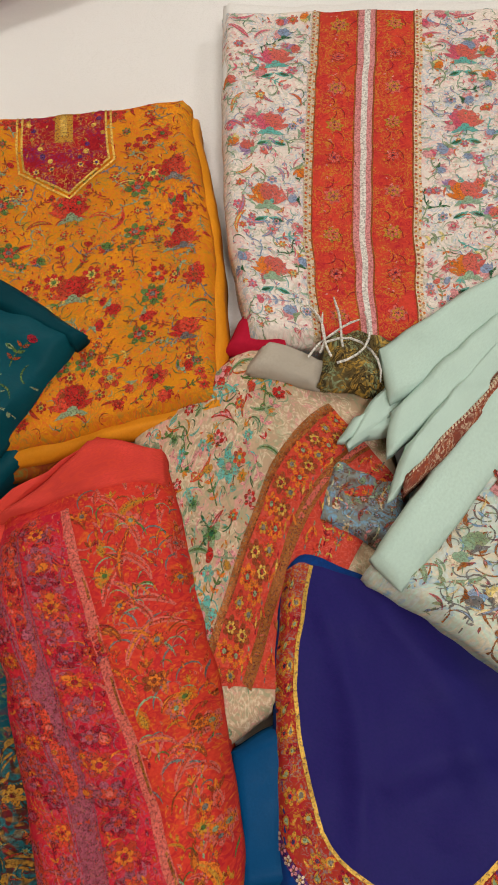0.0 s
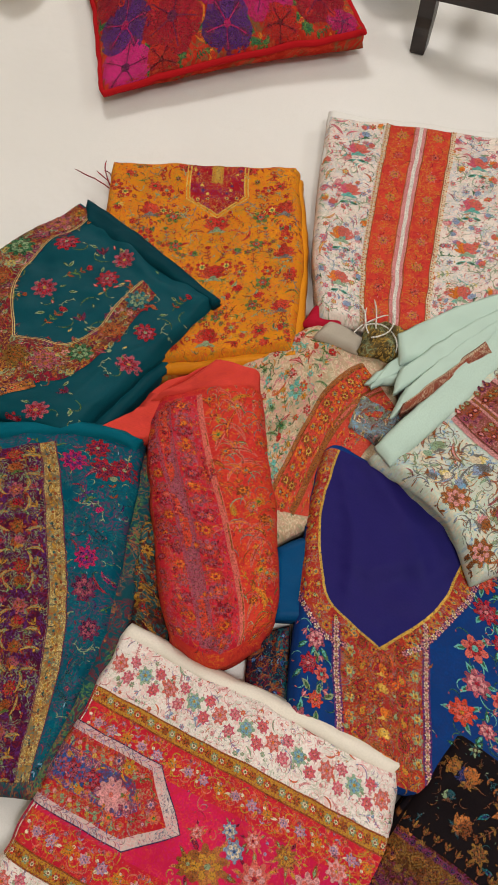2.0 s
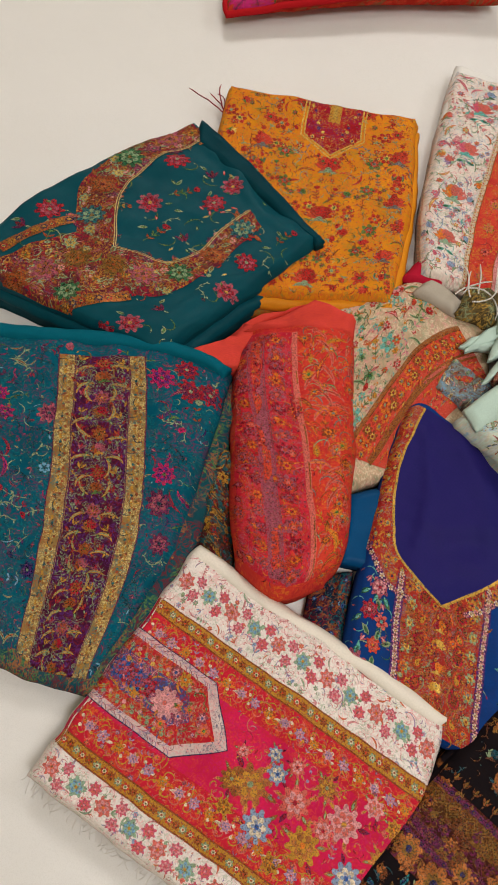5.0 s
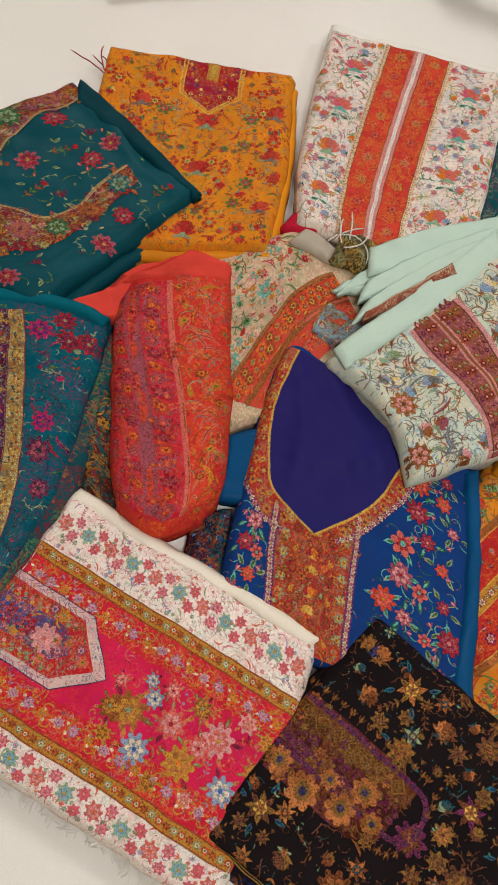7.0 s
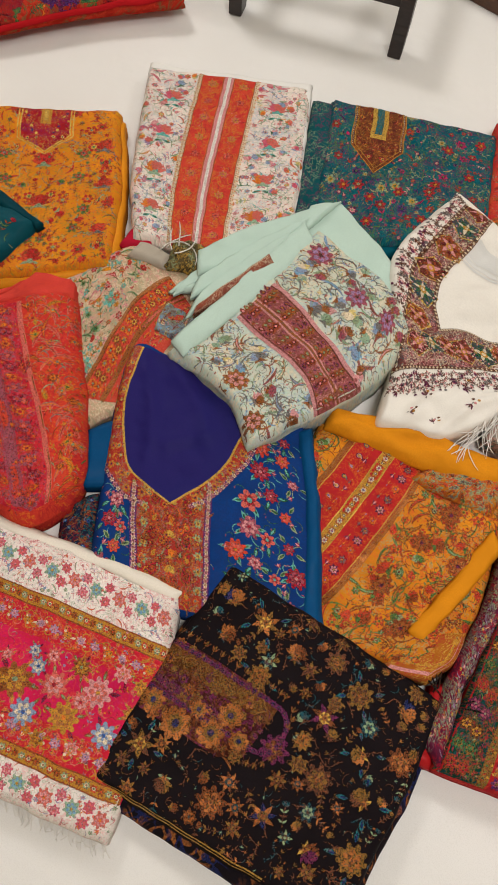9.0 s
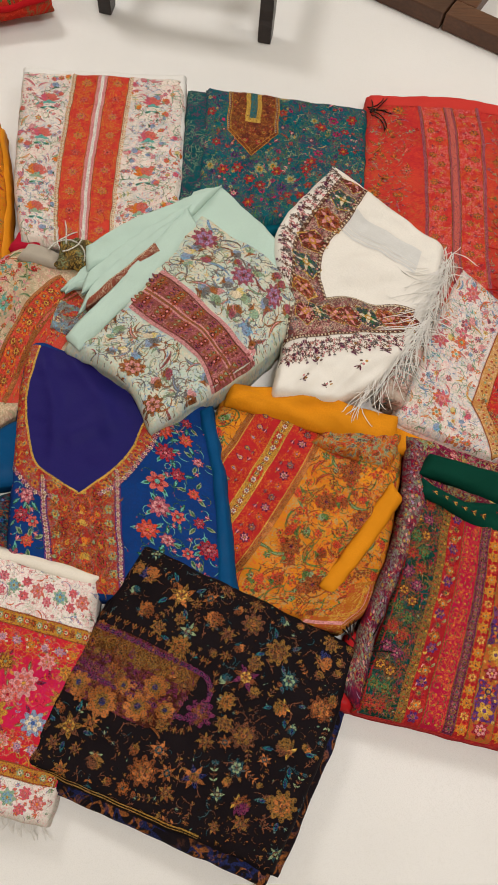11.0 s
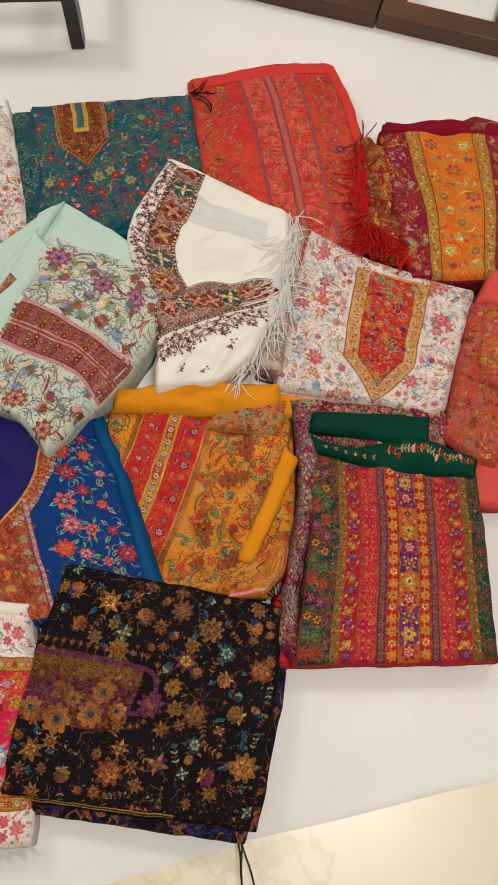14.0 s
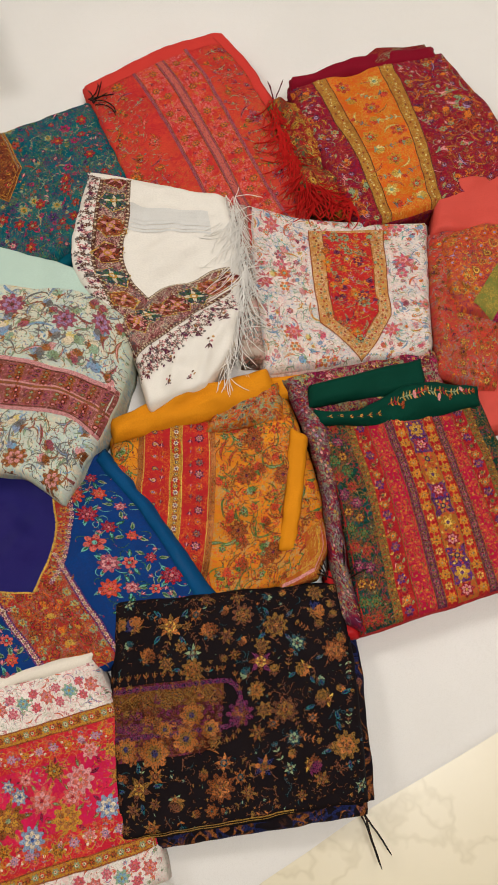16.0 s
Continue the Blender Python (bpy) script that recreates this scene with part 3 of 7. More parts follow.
def strands(name, starts, aim, length, radius, material, parent, label="", drop=0.0, wild=0.35, seed=1, floor=0.004):
    """Loose threads that leave the cloth at the starts and curl away."""
    rnd = random.Random(seed)
    verts, faces = [], []
    for x, y, z in starts:
        a = math.atan2(aim[1], aim[0]) + rnd.uniform(-wild, wild)
        ln = length * rnd.uniform(0.6, 1.15)
        bend = rnd.uniform(-1, 1) * wild * 1.6
        path, px, py, pz = [], x, y, z
        for k in range(8):
            path.append((px, py, max(pz, floor)))
            a += bend / 7 + rnd.uniform(-0.12, 0.12)
            px, py = px + math.cos(a) * ln / 7, py + math.sin(a) * ln / 7
            pz -= drop / 7 * (0.4 + 0.2 * k) + rnd.uniform(-0.001, 0.001)
        tube(verts, faces, path, radius)
    return mesh_object(name, verts, faces, material, parent, label)


# ---- the room ----
SHEET, MARBLE = sheet_material(), marble_material()


def box_mesh(bm, lo, hi):
    vs = bmesh.ops.create_cube(bm, size=1)["verts"]
    for v in vs:
        v.co = Vector([lo[k] + (v.co[k] + 0.5) * (hi[k] - lo[k]) for k in range(3)])
    return vs


def slab(name, lo, hi, material, label):
    bm = bmesh.new()
    box_mesh(bm, lo, hi)
    me = bpy.data.meshes.new(name)
    bm.to_mesh(me)
    bm.free()
    me.materials.append(material)
    return tagged(new(name, me), label, kind="structure")


WALL = plain_material("painted_plaster", (0.72, 0.68, 0.60))
slab("floor", (-2.6, -2.6, -0.14), (3.4, 3.0, -0.012), MARBLE, "polished cream marble floor with fine veins")
slab("wall_north", (-2.6, 3.0, -0.14), (3.4, 3.12, 2.72), WALL, "plain off-white painted wall")
slab("wall_south", (-2.6, -2.72, -0.14), (3.4, -2.6, 2.72), WALL, "plain off-white painted wall")
slab("wall_west", (-2.72, -2.72, -0.14), (-2.6, 3.12, 2.72), WALL, "plain off-white painted wall")
slab("wall_east", (3.4, -2.72, -0.14), (3.52, 3.12, 2.72), WALL, "plain off-white painted wall")
slab("ceiling", (-2.72, -2.72, 2.72), (3.52, 3.12, 2.82), WALL, "plain white ceiling")


def build_sheet():
    """A padded white sheet over the floor, with shallow ripples and a soft front edge."""
    nx, ny = 190, 150
    x0, x1, y1 = -1.5, 2.4, 2.2
    verts, faces = [], []
    for j in range(ny + 1):
        for i in range(nx + 1):
            x = x0 + (x1 - x0) * i / nx
            edge = -0.776 + 0.014 * math.sin(x * 3.1 + 0.4) + 0.010 * (x - 0.5) + 0.006 * wrinkle(x, 0, 7, 4)
            s = j / ny
            y = edge + (y1 - edge) * s ** 1.25
            near = math.exp(-((y - edge) / 0.05) ** 2)
            z = 0.0022 * wrinkle(x, y, 5.5, 3) + 0.0012 * wrinkle(x, y, 13, 5) - 0.004
            z = z * (1 - near) + near * (-0.009 + 0.004 * wrinkle(x, y, 9, 8))
            verts.append((x, y, z if j else -0.0115))
    for j in range(ny):
        for i in range(nx):
            a = j * (nx + 1) + i
            faces.append((a, a + 1, a + nx + 2, a + nx + 1))
    me_ob = mesh_object("sheet", verts, faces, SHEET)
    tagged(me_ob, "white cotton sheet spread over the marble floor, slightly rippled", kind="structure")


build_sheet()

# ---- folded garments ----
PANELS = {
    "orange": Panel([(-0.245, 0.065), (0.056, 0.140), (0.005, 0.479), (-0.304, 0.440)], 0.046, right=[(0.043, 0.30)], bottom=[(-0.148, 0.080), (-0.042, 0.107)], seed=1),
    "white": Panel([(0.086, 0.200), (0.350, 0.205), (0.354, 0.602), (0.036, 0.604)], 0.045, left=[(0.055, 0.34)], right=[(0.356, 0.34)], bottom=[(0.20, 0.187)], seed=2),
    "teal_shawl": Panel([(-0.545, -0.03), (-0.215, -0.065), (-0.072, 0.187), (-0.323, 0.335)], 0.062, left=[(-0.505, 0.101), (-0.414, 0.231)], right=[(-0.175, 0.006), (-0.106, 0.125)], upper=[(-0.165, 0.240)], radius=0.014, folds=0.004, ridges=[((-0.30, 0.30), (-0.10, 0.17), 0.012, 0.005), ((-0.45, 0.02), (-0.22, -0.04), 0.014, 0.005), ((-0.22, 0.0), (-0.10, 0.15), 0.008, 0.005)], seed=3),
    "teal_stripe": Panel([(-0.290, -0.50), (-0.135, -0.490), (-0.118, -0.052), (-0.455, -0.110)], 0.034, tilt=(0, 0, 0.022, 0.022), right=[(-0.104, -0.30)], bottom=[(-0.215, -0.498)], upper=[(-0.261, -0.056), (-0.182, -0.046)], radius=0.016, folds=0.004, seed=4),
    "coral_roll": Panel([(-0.020, -0.298), (0.088, -0.283), (0.018, 0.072), (-0.120, 0.028)], 0.072, left=[(-0.052, -0.23), (-0.082, -0.150), (-0.112, -0.060)], right=[(0.100, -0.235), (0.084, -0.145), (0.055, -0.041)], bottom=[(0.035, -0.318)], radius=0.036, folds=0.006, fold_scale=13, ridges=[((-0.06, -0.06), (0.05, -0.10), 0.008, 0.004), ((-0.03, -0.20), (0.08, -0.18), 0.007, -0.004), ((-0.09, -0.02), (-0.02, -0.16), 0.006, -0.004), ((0.03, -0.31), (0.06, -0.20), 0.006, -0.007), ((-0.09, 0.0), (0.04, -0.28), 0.010, 0.004), ((0.02, 0.02), (0.08, -0.22), 0.008, 0.005), ((-0.02, -0.29), (0.05, -0.24), 0.010, -0.006)], seed=5),
    "beige": Panel([(0.080, -0.150), (0.240, -0.030), (0.205, 0.150), (-0.020, 0.100)], 0.030, upper=[(0.075, 0.192), (0.13, 0.19)], folds=0.004, seed=6),
    "mint": Panel([(0.332, -0.163), (0.570, 0.058), (0.396, 0.247), (0.188, -0.020)], 0.070, left=[(0.288, -0.084)], right=[(0.516, 0.160)], bottom=[(0.491, -0.045)], radius=0.016, folds=0.006, fold_scale=11, ridges=[((0.26, 0.06), (0.40, -0.12), 0.014, 0.006), ((0.36, 0.15), (0.50, -0.02), 0.016, 0.006), ((0.22, -0.01), (0.33, -0.13), 0.010, 0.005)], seed=7),
    "blue": Panel([(0.138, -0.400), (0.463, -0.420), (0.414, -0.105), (0.125, -0.008)], 0.036, left=[(0.135, -0.344), (0.125, -0.218), (0.120, -0.077)], right=[(0.441, -0.233)], upper=[(0.16, 0.0), (0.306, -0.07)], folds=0.003, ridges=[((0.16, -0.03), (0.19, -0.21), 0.010, 0.005), ((0.20, -0.02), (0.28, -0.17), 0.016, 0.006), ((0.30, -0.14), (0.19, -0.16), 0.014, 0.004)], seed=8),
    "pink": Panel([(-0.162, -0.598), (0.231, -0.690), (0.270, -0.387), (-0.078, -0.296)], 0.042, right=[(0.265, -0.53)], folds=0.003, ridges=[((0.08, -0.40), (0.18, -0.66), 0.012, 0.003), ((-0.10, -0.42), (0.22, -0.50), 0.010, 0.0025)], seed=9),
    "black": Panel([(0.196, -0.620), (0.513, -0.742), (0.636, -0.474), (0.335, -0.332)], 0.046, left=[(0.263, -0.462)], right=[(0.590, -0.588)], folds=0.0035, ridges=[((0.44, -0.38), (0.33, -0.66), 0.012, 0.004), ((0.30, -0.50), (0.56, -0.62), 0.012, 0.003)], seed=10),
    "teal": Panel([(0.385, 0.250), (0.692, 0.270), (0.711, 0.541), (0.396, 0.584)], 0.045, seed=11),
    "coral": Panel([(0.660, 0.100), (0.905, 0.070), (0.998, 0.556), (0.715, 0.584)], 0.042, right=[(0.978, 0.25), (1.004, 0.43)], upper=[(0.86, 0.588), (0.96, 0.576)], seed=12),
    "maroon": Panel([(0.996, 0.018), (1.270, -0.045), (1.338, 0.271), (1.048, 0.358)], 0.054, left=[(1.012, 0.165)], right=[(1.335, 0.08)], seed=13),
    "ivory": Panel([(0.713, -0.125), (0.952, -0.238), (1.100, -0.029), (0.854, 0.172)], 0.046, left=[(0.777, 0.029)], right=[(0.985, -0.21)], upper=[(0.93, 0.09)], seed=14),
    "shawl": Panel([(0.520, -0.095), (0.615, -0.105), (0.822, 0.192), (0.634, 0.380)], 0.064, left=[(0.540, 0.040), (0.530, 0.221)], right=[(0.690, -0.063), (0.772, 0.047)], folds=0.006, radius=0.014, ridges=[((0.55, -0.09), (0.66, 0.0), 0.011, 0.007), ((0.60, -0.10), (0.71, -0.02), 0.009, 0.007), ((0.53, -0.01), (0.60, -0.07), 0.010, -0.006), ((0.62, 0.30), (0.80, 0.16), 0.008, 0.004)], seed=15),
    "orange_stripe": Panel([(0.350, -0.345), (0.612, -0.448), (0.728, -0.165), (0.440, -0.085)], 0.032, tilt=(-0.018, 0, 0, 0), bottom=[(0.455, -0.408)], left=[(0.400, -0.20)], right=[(0.664, -0.393), (0.698, -0.298)], ridges=[((0.50, -0.12), (0.62, -0.42), 0.016, 0.004), ((0.66, -0.16), (0.58, -0.40), 0.012, 0.004)], folds=0.005, seed=16),
    "green": Panel([(0.622, -0.556), (0.915, -0.622), (0.990, -0.335), (0.735, -0.235)], 0.044, left=[(0.695, -0.380)], seed=17),
    "coral_shawl": Panel([(0.950, -0.276), (1.010, -0.350), (1.260, -0.120), (1.084, -0.045)], 0.050, radius=0.018, folds=0.006, seed=18),
}


def uv_line(p, points):
    return [p.where(x, y) for x, y in points]


def suit(name, label, category="folded garment"):
    return thing(name, label, category, "folded garments on the sheet")


def tint(name, base, flecks, **more):
    return cloth_material(name, base, fleck=[(THREADS[c], a) for c, a in flecks], **more)


def orange_suit():
    p = PANELS["orange"]
    root = suit("folded_suit", "folded mustard-orange suit length with multicolour floral weave and maroon yoke")
    body = p.build("body", tint("orange_jaal", (0.68, 0.25, 0.012), [("scarlet", 0.2), ("leaf", 0.08), ("orange", 0.25)], fleck_scale=210, fleck_amount=0.5), root)
    plain = cloth_material("orange_plain", (0.68, 0.25, 0.012), rough=0.5, gloss=0.2)
    p.beneath(0.010, -0.010, 0.030, 31).build("fold_layer", plain, root, "plain orange satin fold")
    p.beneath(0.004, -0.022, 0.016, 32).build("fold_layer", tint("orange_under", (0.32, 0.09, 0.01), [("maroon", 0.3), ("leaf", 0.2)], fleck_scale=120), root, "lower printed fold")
    st = Stitches(p)
    pals = [("red", "scarlet", "rust"), ("scarlet", "ochre", "sage"), ("red", "gold", "leaf"), ("scarlet", "red", "leaf"), ("leaf", "scarlet", "grey"), ("red", "orange", "sage")]
    c = 0.578
    inside = lambda u, v: abs(u - c) < 0.16 and v > 0.70 + abs(u - c) * 0.5
    for v in (0.05, 0.36, 0.62):
        lotus(st, c, v, 0.026, math.pi / 2, ("red", "scarlet", "sage"), 0.0005)
    for u in (c - 0.34, c + 0.34):
        for v in (0.18, 0.46, 0.70):
            lotus(st, u, v, 0.022, math.pi / 2, ("scarlet", "red", "grey"), 0.0005)
            row_of(st, (u - 0.05, v - 0.06), (u + 0.05, v - 0.06), 2, leafy, 0.013, [("grey", "leaf"), ("leaf", "grey")], 0.0004, -math.pi / 2)
    fill(st, (0.02, 0.98, 0.02, 0.98), pals, 0.025, 0.0125, [flower, sprig, sprig, vine, vine, lotus, swirl], mirror=c, skip=inside, seed=11)
    yoke = Stitches(p)
    l, r = c - 0.145, c + 0.145
    yoke.area([(l, 1), (l, 0.80), (c, 0.70)], [(r, 1), (r, 0.80), (c, 0.70)], "yoke", 0.0011)
    for k in (0.0, 0.016):
        yoke.strip([(l - k, 1), (l - k, 0.795 - k * 0.3), (c, 0.695 - k), (r + k, 0.795 - k * 0.3), (r + k, 1)], 0.0022, "gold", 0.0013)
    yoke.area([(c - 0.032, 1), (c - 0.032, 0.87)], [(c + 0.032, 1), (c + 0.032, 0.87)], "ochre", 0.0014)
    yoke.area([(c - 0.012, 1), (c - 0.012, 0.89)], [(c + 0.012, 1), (c + 0.012, 0.89)], "gold", 0.0017)
    fill(yoke, (l + 0.02, r - 0.02, 0.77, 0.98), [("red", "gold", "purple"), ("crimson", "ochre", "scarlet")], 0.016, 0.007, [flower, bud, dots], mirror=c, skip=lambda u, v: abs(u - c) < 0.045, lift=0.0013, seed=12, small=False)
    st.build("floral_weave", body)
    yoke.build("yoke", root, "maroon neck yoke edged in gold", {"yoke": tint("orange_yoke", (0.30, 0.012, 0.02), [("red", 0.3), ("gold", 0.12), ("purple", 0.12)], fleck_scale=260)})
    strands("tassel", [(-0.300, 0.395, 0.02), (-0.298, 0.400, 0.024), (-0.302, 0.405, 0.018), (-0.298, 0.392, 0.03), (-0.305, 0.410, 0.02)], (-0.040, 0.08), 0.080, 0.0011, thread("crimson"), root, "loose crimson cord tassel", drop=0.012, wild=0.5, seed=3)


def white_suit():
    p = PANELS["white"]
    root = suit("folded_suit", "folded cream-white suit length with bright floral print and brick-red centre bands")
    body = p.build("body", tint("white_jaal", (0.78, 0.68, 0.60), [("rose", 0.12), ("sage", 0.08), ("sky", 0.06)], fleck_scale=170, fleck_amount=0.5, mottling=0.05), root)
    p.beneath(0.000, 0.015, 0.040, 33).build("lining", cloth_material("white_lining", (0.76, 0.74, 0.70), mottling=0.04), root, "plain white lining edge")
    st = Stitches(p)
    lean = lambda v: 0.09 * v
    band = lambda u, v: 0.215 + lean(v) < u < 0.62 + lean(v)
    pals = [("softpink", "pink", "softgreen"), ("softred", "orange", "sage"), ("rose", "softred", "aqua"), ("softblue", "rose", "sage"), ("softred", "lilac", "softgreen"), ("orange", "paleyellow", "sage"), ("softblue", "softpink", "green"), ("pink", "rose", "softblue")]
    for v in (0.16, 0.36, 0.58, 0.80):
        for u in (0.11 + lean(v), 0.75 + lean(v) * 0.8):
            lotus(st, u, v, 0.024, math.pi / 2, ("softred", "orange", "softgreen") if v < 0.5 else ("softred", "pink", "aqua"), 0.0005)
            for s in (-1, 1):
                leafy(st, u + s * 0.05, v - 0.045, 0.016, math.pi / 2 + s * 1.2, ("aqua", "green"), 0.0004)
    fill(st, (0.02, 0.98, 0.02, 0.97), pals, 0.023, 0.0125, [sprig, vine, swirl, vine, lotus, swirl, lotus], skip=band, seed=21)
    st.build("floral_print", body)
    bd = Stitches(p)
    edge = lambda k: [(k + lean(0), 0.004), (k + lean(1), 0.99)]
    bd.area(edge(0.225), edge(0.60), "field", 0.0010)
    for a, b, c in ((0.225, 0.250, "cream"), (0.575, 0.60, "cream"), (0.385, 0.440, "rose"), (0.405, 0.424, "white")):
        bd.area(edge(a), edge(b), c, 0.0013 if c != "white" else 0.0016)
    for k in (0.252, 0.382, 0.443, 0.573):
        bd.strip(edge(k), 0.0014, "copper", 0.0016)
    for a, b in ((0.27, 0.37), (0.455, 0.56)):
        m = (a + b) / 2
        row_of(bd, (m, 0.02), (m + lean(1), 0.98), 9, rose, 0.009, [("softred", "ochre", "mauve"), ("scarlet", "softred", "plum"), ("ochre", "softred", "crimson")], 0.0014)
        row_of(bd, (a + 0.02, 0.05), (a + 0.02 + lean(1), 0.95), 26, curl, 0.006, [("softred", "orange", "crimson"), ("rose", "scarlet", "orange")], 0.0014)
        row_of(bd, (b - 0.02, 0.03), (b - 0.02 + lean(1), 0.97), 26, curl, 0.006, [("softred", "orange", "crimson"), ("rose", "scarlet", "orange")], 0.0014, 1.2, True)
    row_of(bd, (0.2375, 0.01), (0.2375 + lean(1), 0.99), 40, dots, 0.0032, [("orange", "scarlet", "ochre")], 0.0016)
    row_of(bd, (0.5875, 0.01), (0.5875 + lean(1), 0.99), 40, dots, 0.0032, [("orange", "scarlet", "ochre")], 0.0016)
    bd.build("centre_band", root, "brick-red floral bands beside a pale centre stripe", {"field": tint("white_band", (0.58, 0.055, 0.035), [("scarlet", 0.25), ("crimson", 0.2), ("ochre", 0.12)], fleck_scale=260, fleck_amount=0.75)})


def teal_shawl():
    p = PANELS["teal_shawl"]
    root = suit("folded_shawl", "folded dark teal shawl with maroon paisley border and scattered flowers", "folded shawl")
    satin = cloth_material("teal_satin", (0.001, 0.058, 0.078), rough=0.55, gloss=0.20, mottling=0.12)
    body = p.build("body", satin, root)
    p.beneath(0.008, -0.012, 0.036, 35).build("fold_layer", satin, root, "dark teal lower fold")
    st = Stitches(p)
    inner = uv_line(p, [(-0.292, 0.305), (-0.344, 0.241), (-0.372, 0.169), (-0.358, 0.110), (-0.342, 0.070)])
    inner2 = uv_line(p, [(-0.342, 0.070), (-0.309, 0.072), (-0.261, 0.072), (-0.229, 0.098), (-0.209, 0.146), (-0.180, 0.195)])
    outer = uv_line(p, [(-0.325, 0.328), (-0.391, 0.254), (-0.425, 0.187), (-0.434, 0.140), (-0.405, 0.075)])
    outer2 = uv_line(p, [(-0.330, 0.010), (-0.285, 0.007), (-0.240, 0.025), (-0.200, 0.075), (-0.178, 0.128), (-0.155, 0.175)])
    st.area(inner, outer, "wine", 0.0008, smooth=True)
    st.area(inner2, outer2, "wine", 0.0010, smooth=True)
    st.area(uv_line(p, [(-0.405, 0.075), (-0.345, 0.068), (-0.300, 0.005)]), uv_line(p, [(-0.500, -0.020), (-0.450, -0.075), (-0.395, -0.062)]), "wine", 0.0012, smooth=True)
    for line in (inner, inner2):
        st.strip(spline(line, 30), 0.0035, "paleyellow", 0.0017)
        st.strip(spline(line, 30), 0.0016, "plum", 0.0020)
    for a, b in (((-0.495, 0.010), (-0.420, 0.097)), ((-0.400, -0.100), (-0.290, 0.004))):
        st.strip(uv_line(p, [a, b]), 0.017, "copper", 0.0014)
        row_of(st, p.where(*a), p.where(*b), 9, flower, 0.0055, [("crimson", "gold", "teal"), ("ochre", "maroon", "gold"), ("navy", "ochre", "gold")], 0.0017)
    big = [("mauve", "copper", "brown"), ("green", "sage", "dimgold"), ("rust", "copper", "maroon"), ("teal", "sage", "dimgold"), ("dimgold", "copper", "rust")]
    for k, (x, y) in enumerate([(-0.345, 0.285), (-0.385, 0.225), (-0.403, 0.165), (-0.398, 0.112), (-0.330, 0.040), (-0.285, 0.040), (-0.238, 0.060), (-0.205, 0.105), (-0.180, 0.160), (-0.385, 0.035), (-0.420, 0.000), (-0.375, -0.020), (-0.450, -0.030)]):
        rose(st, *p.where(x, y), 0.018, k, big[k % 5], 0.0021)
        for s in (0.6, 2.6, 4.4):
            leafy(st, *p.where(x + 0.02 * math.cos(s + k), y + 0.02 * math.sin(s + k)), 0.017, s + k, (("mauve", "copper"), ("sage", "dimgold"), ("rust", "copper"))[k % 3], 0.0014)
    dense = [("copper", "rose", "sage"), ("crimson", "rust", "sage"), ("rust", "ochre", "leaf"), ("plum", "mauve", "sage"), ("sage", "gold", "rust")]
    for a, b in ((inner, outer), (inner2, outer2), (uv_line(p, [(-0.405, 0.075), (-0.300, 0.005)]), uv_line(p, [(-0.490, -0.020), (-0.395, -0.062)]))):
        test = inside_of(a, b, p, -0.004)
        fill(st, (0.02, 0.98, 0.02, 0.98), dense, 0.016, 0.010, [curl, sprig, swirl, rose], skip=lambda u, v: not test(u, v), lift=0.0013, seed=35)
    pals = [("crimson", "mauve", "sage"), ("crimson", "rust", "leaf"), ("plum", "maroon", "sage"), ("mauve", "crimson", "gold"), ("brown", "plum", "sage")]
    for k, (x, y) in enumerate([(-0.315, 0.245), (-0.290, 0.195), (-0.255, 0.235), (-0.325, 0.160), (-0.275, 0.150), (-0.235, 0.190), (-0.300, 0.110), (-0.250, 0.115), (-0.220, 0.230), (-0.195, 0.060), (-0.155, 0.110), (-0.120, 0.165), (-0.235, -0.005), (-0.270, -0.040), (-0.210, -0.040), (-0.460, 0.100), (-0.440, 0.060), (-0.480, 0.060), (-0.165, 0.055), (-0.130, 0.130), (-0.310, -0.070)]):
        kind = (rose, sprig, bud, rose, vine)[k % 5]
        kind(st, *p.where(x, y), 0.017 if kind is not vine else 0.012, k * 1.3, pals[k % 5], 0.0006)
        curl(st, *p.where(x + 0.012, y - 0.010), 0.010, k * 2.1, ("sage", "gold", "leaf"), 0.0005)
        leafy(st, *p.where(x - 0.012, y + 0.010), 0.013, k * 1.7, ("sage", "leaf"), 0.0005)
    for k in range(26):
        x, y = -0.33 + 0.17 * random.random(), 0.08 + 0.18 * random.random()
        leafy(st, *p.where(x, y), 0.010, random.random() * 6.28, (("sage", "gold"), ("scarlet", "rose"), ("leaf", "sage"))[k % 3], 0.0004)
    st.build("woven_border", body, "maroon floral border with gold beaded line", {"wine": tint("wine_ground", (0.11, 0.014, 0.03), [("brown", 0.3), ("crimson", 0.2), ("ochre", 0.12)], fleck_scale=160, fleck_amount=0.7)})
    hem = Panel([(-0.300, 0.290), (-0.072, 0.178), (-0.062, 0.188), (-0.312, 0.338)], 0.066, 0.045, upper=[(-0.19, 0.268)], bottom=[(-0.185, 0.232)], radius=0.006, folds=0.003, layers=1, seed=36)
    hem.build("hem_fold", cloth_material("teal_hem", (0.001, 0.038, 0.052), rough=0.55, gloss=0.08, mottling=0.25), root, "turned-over dark teal hem")


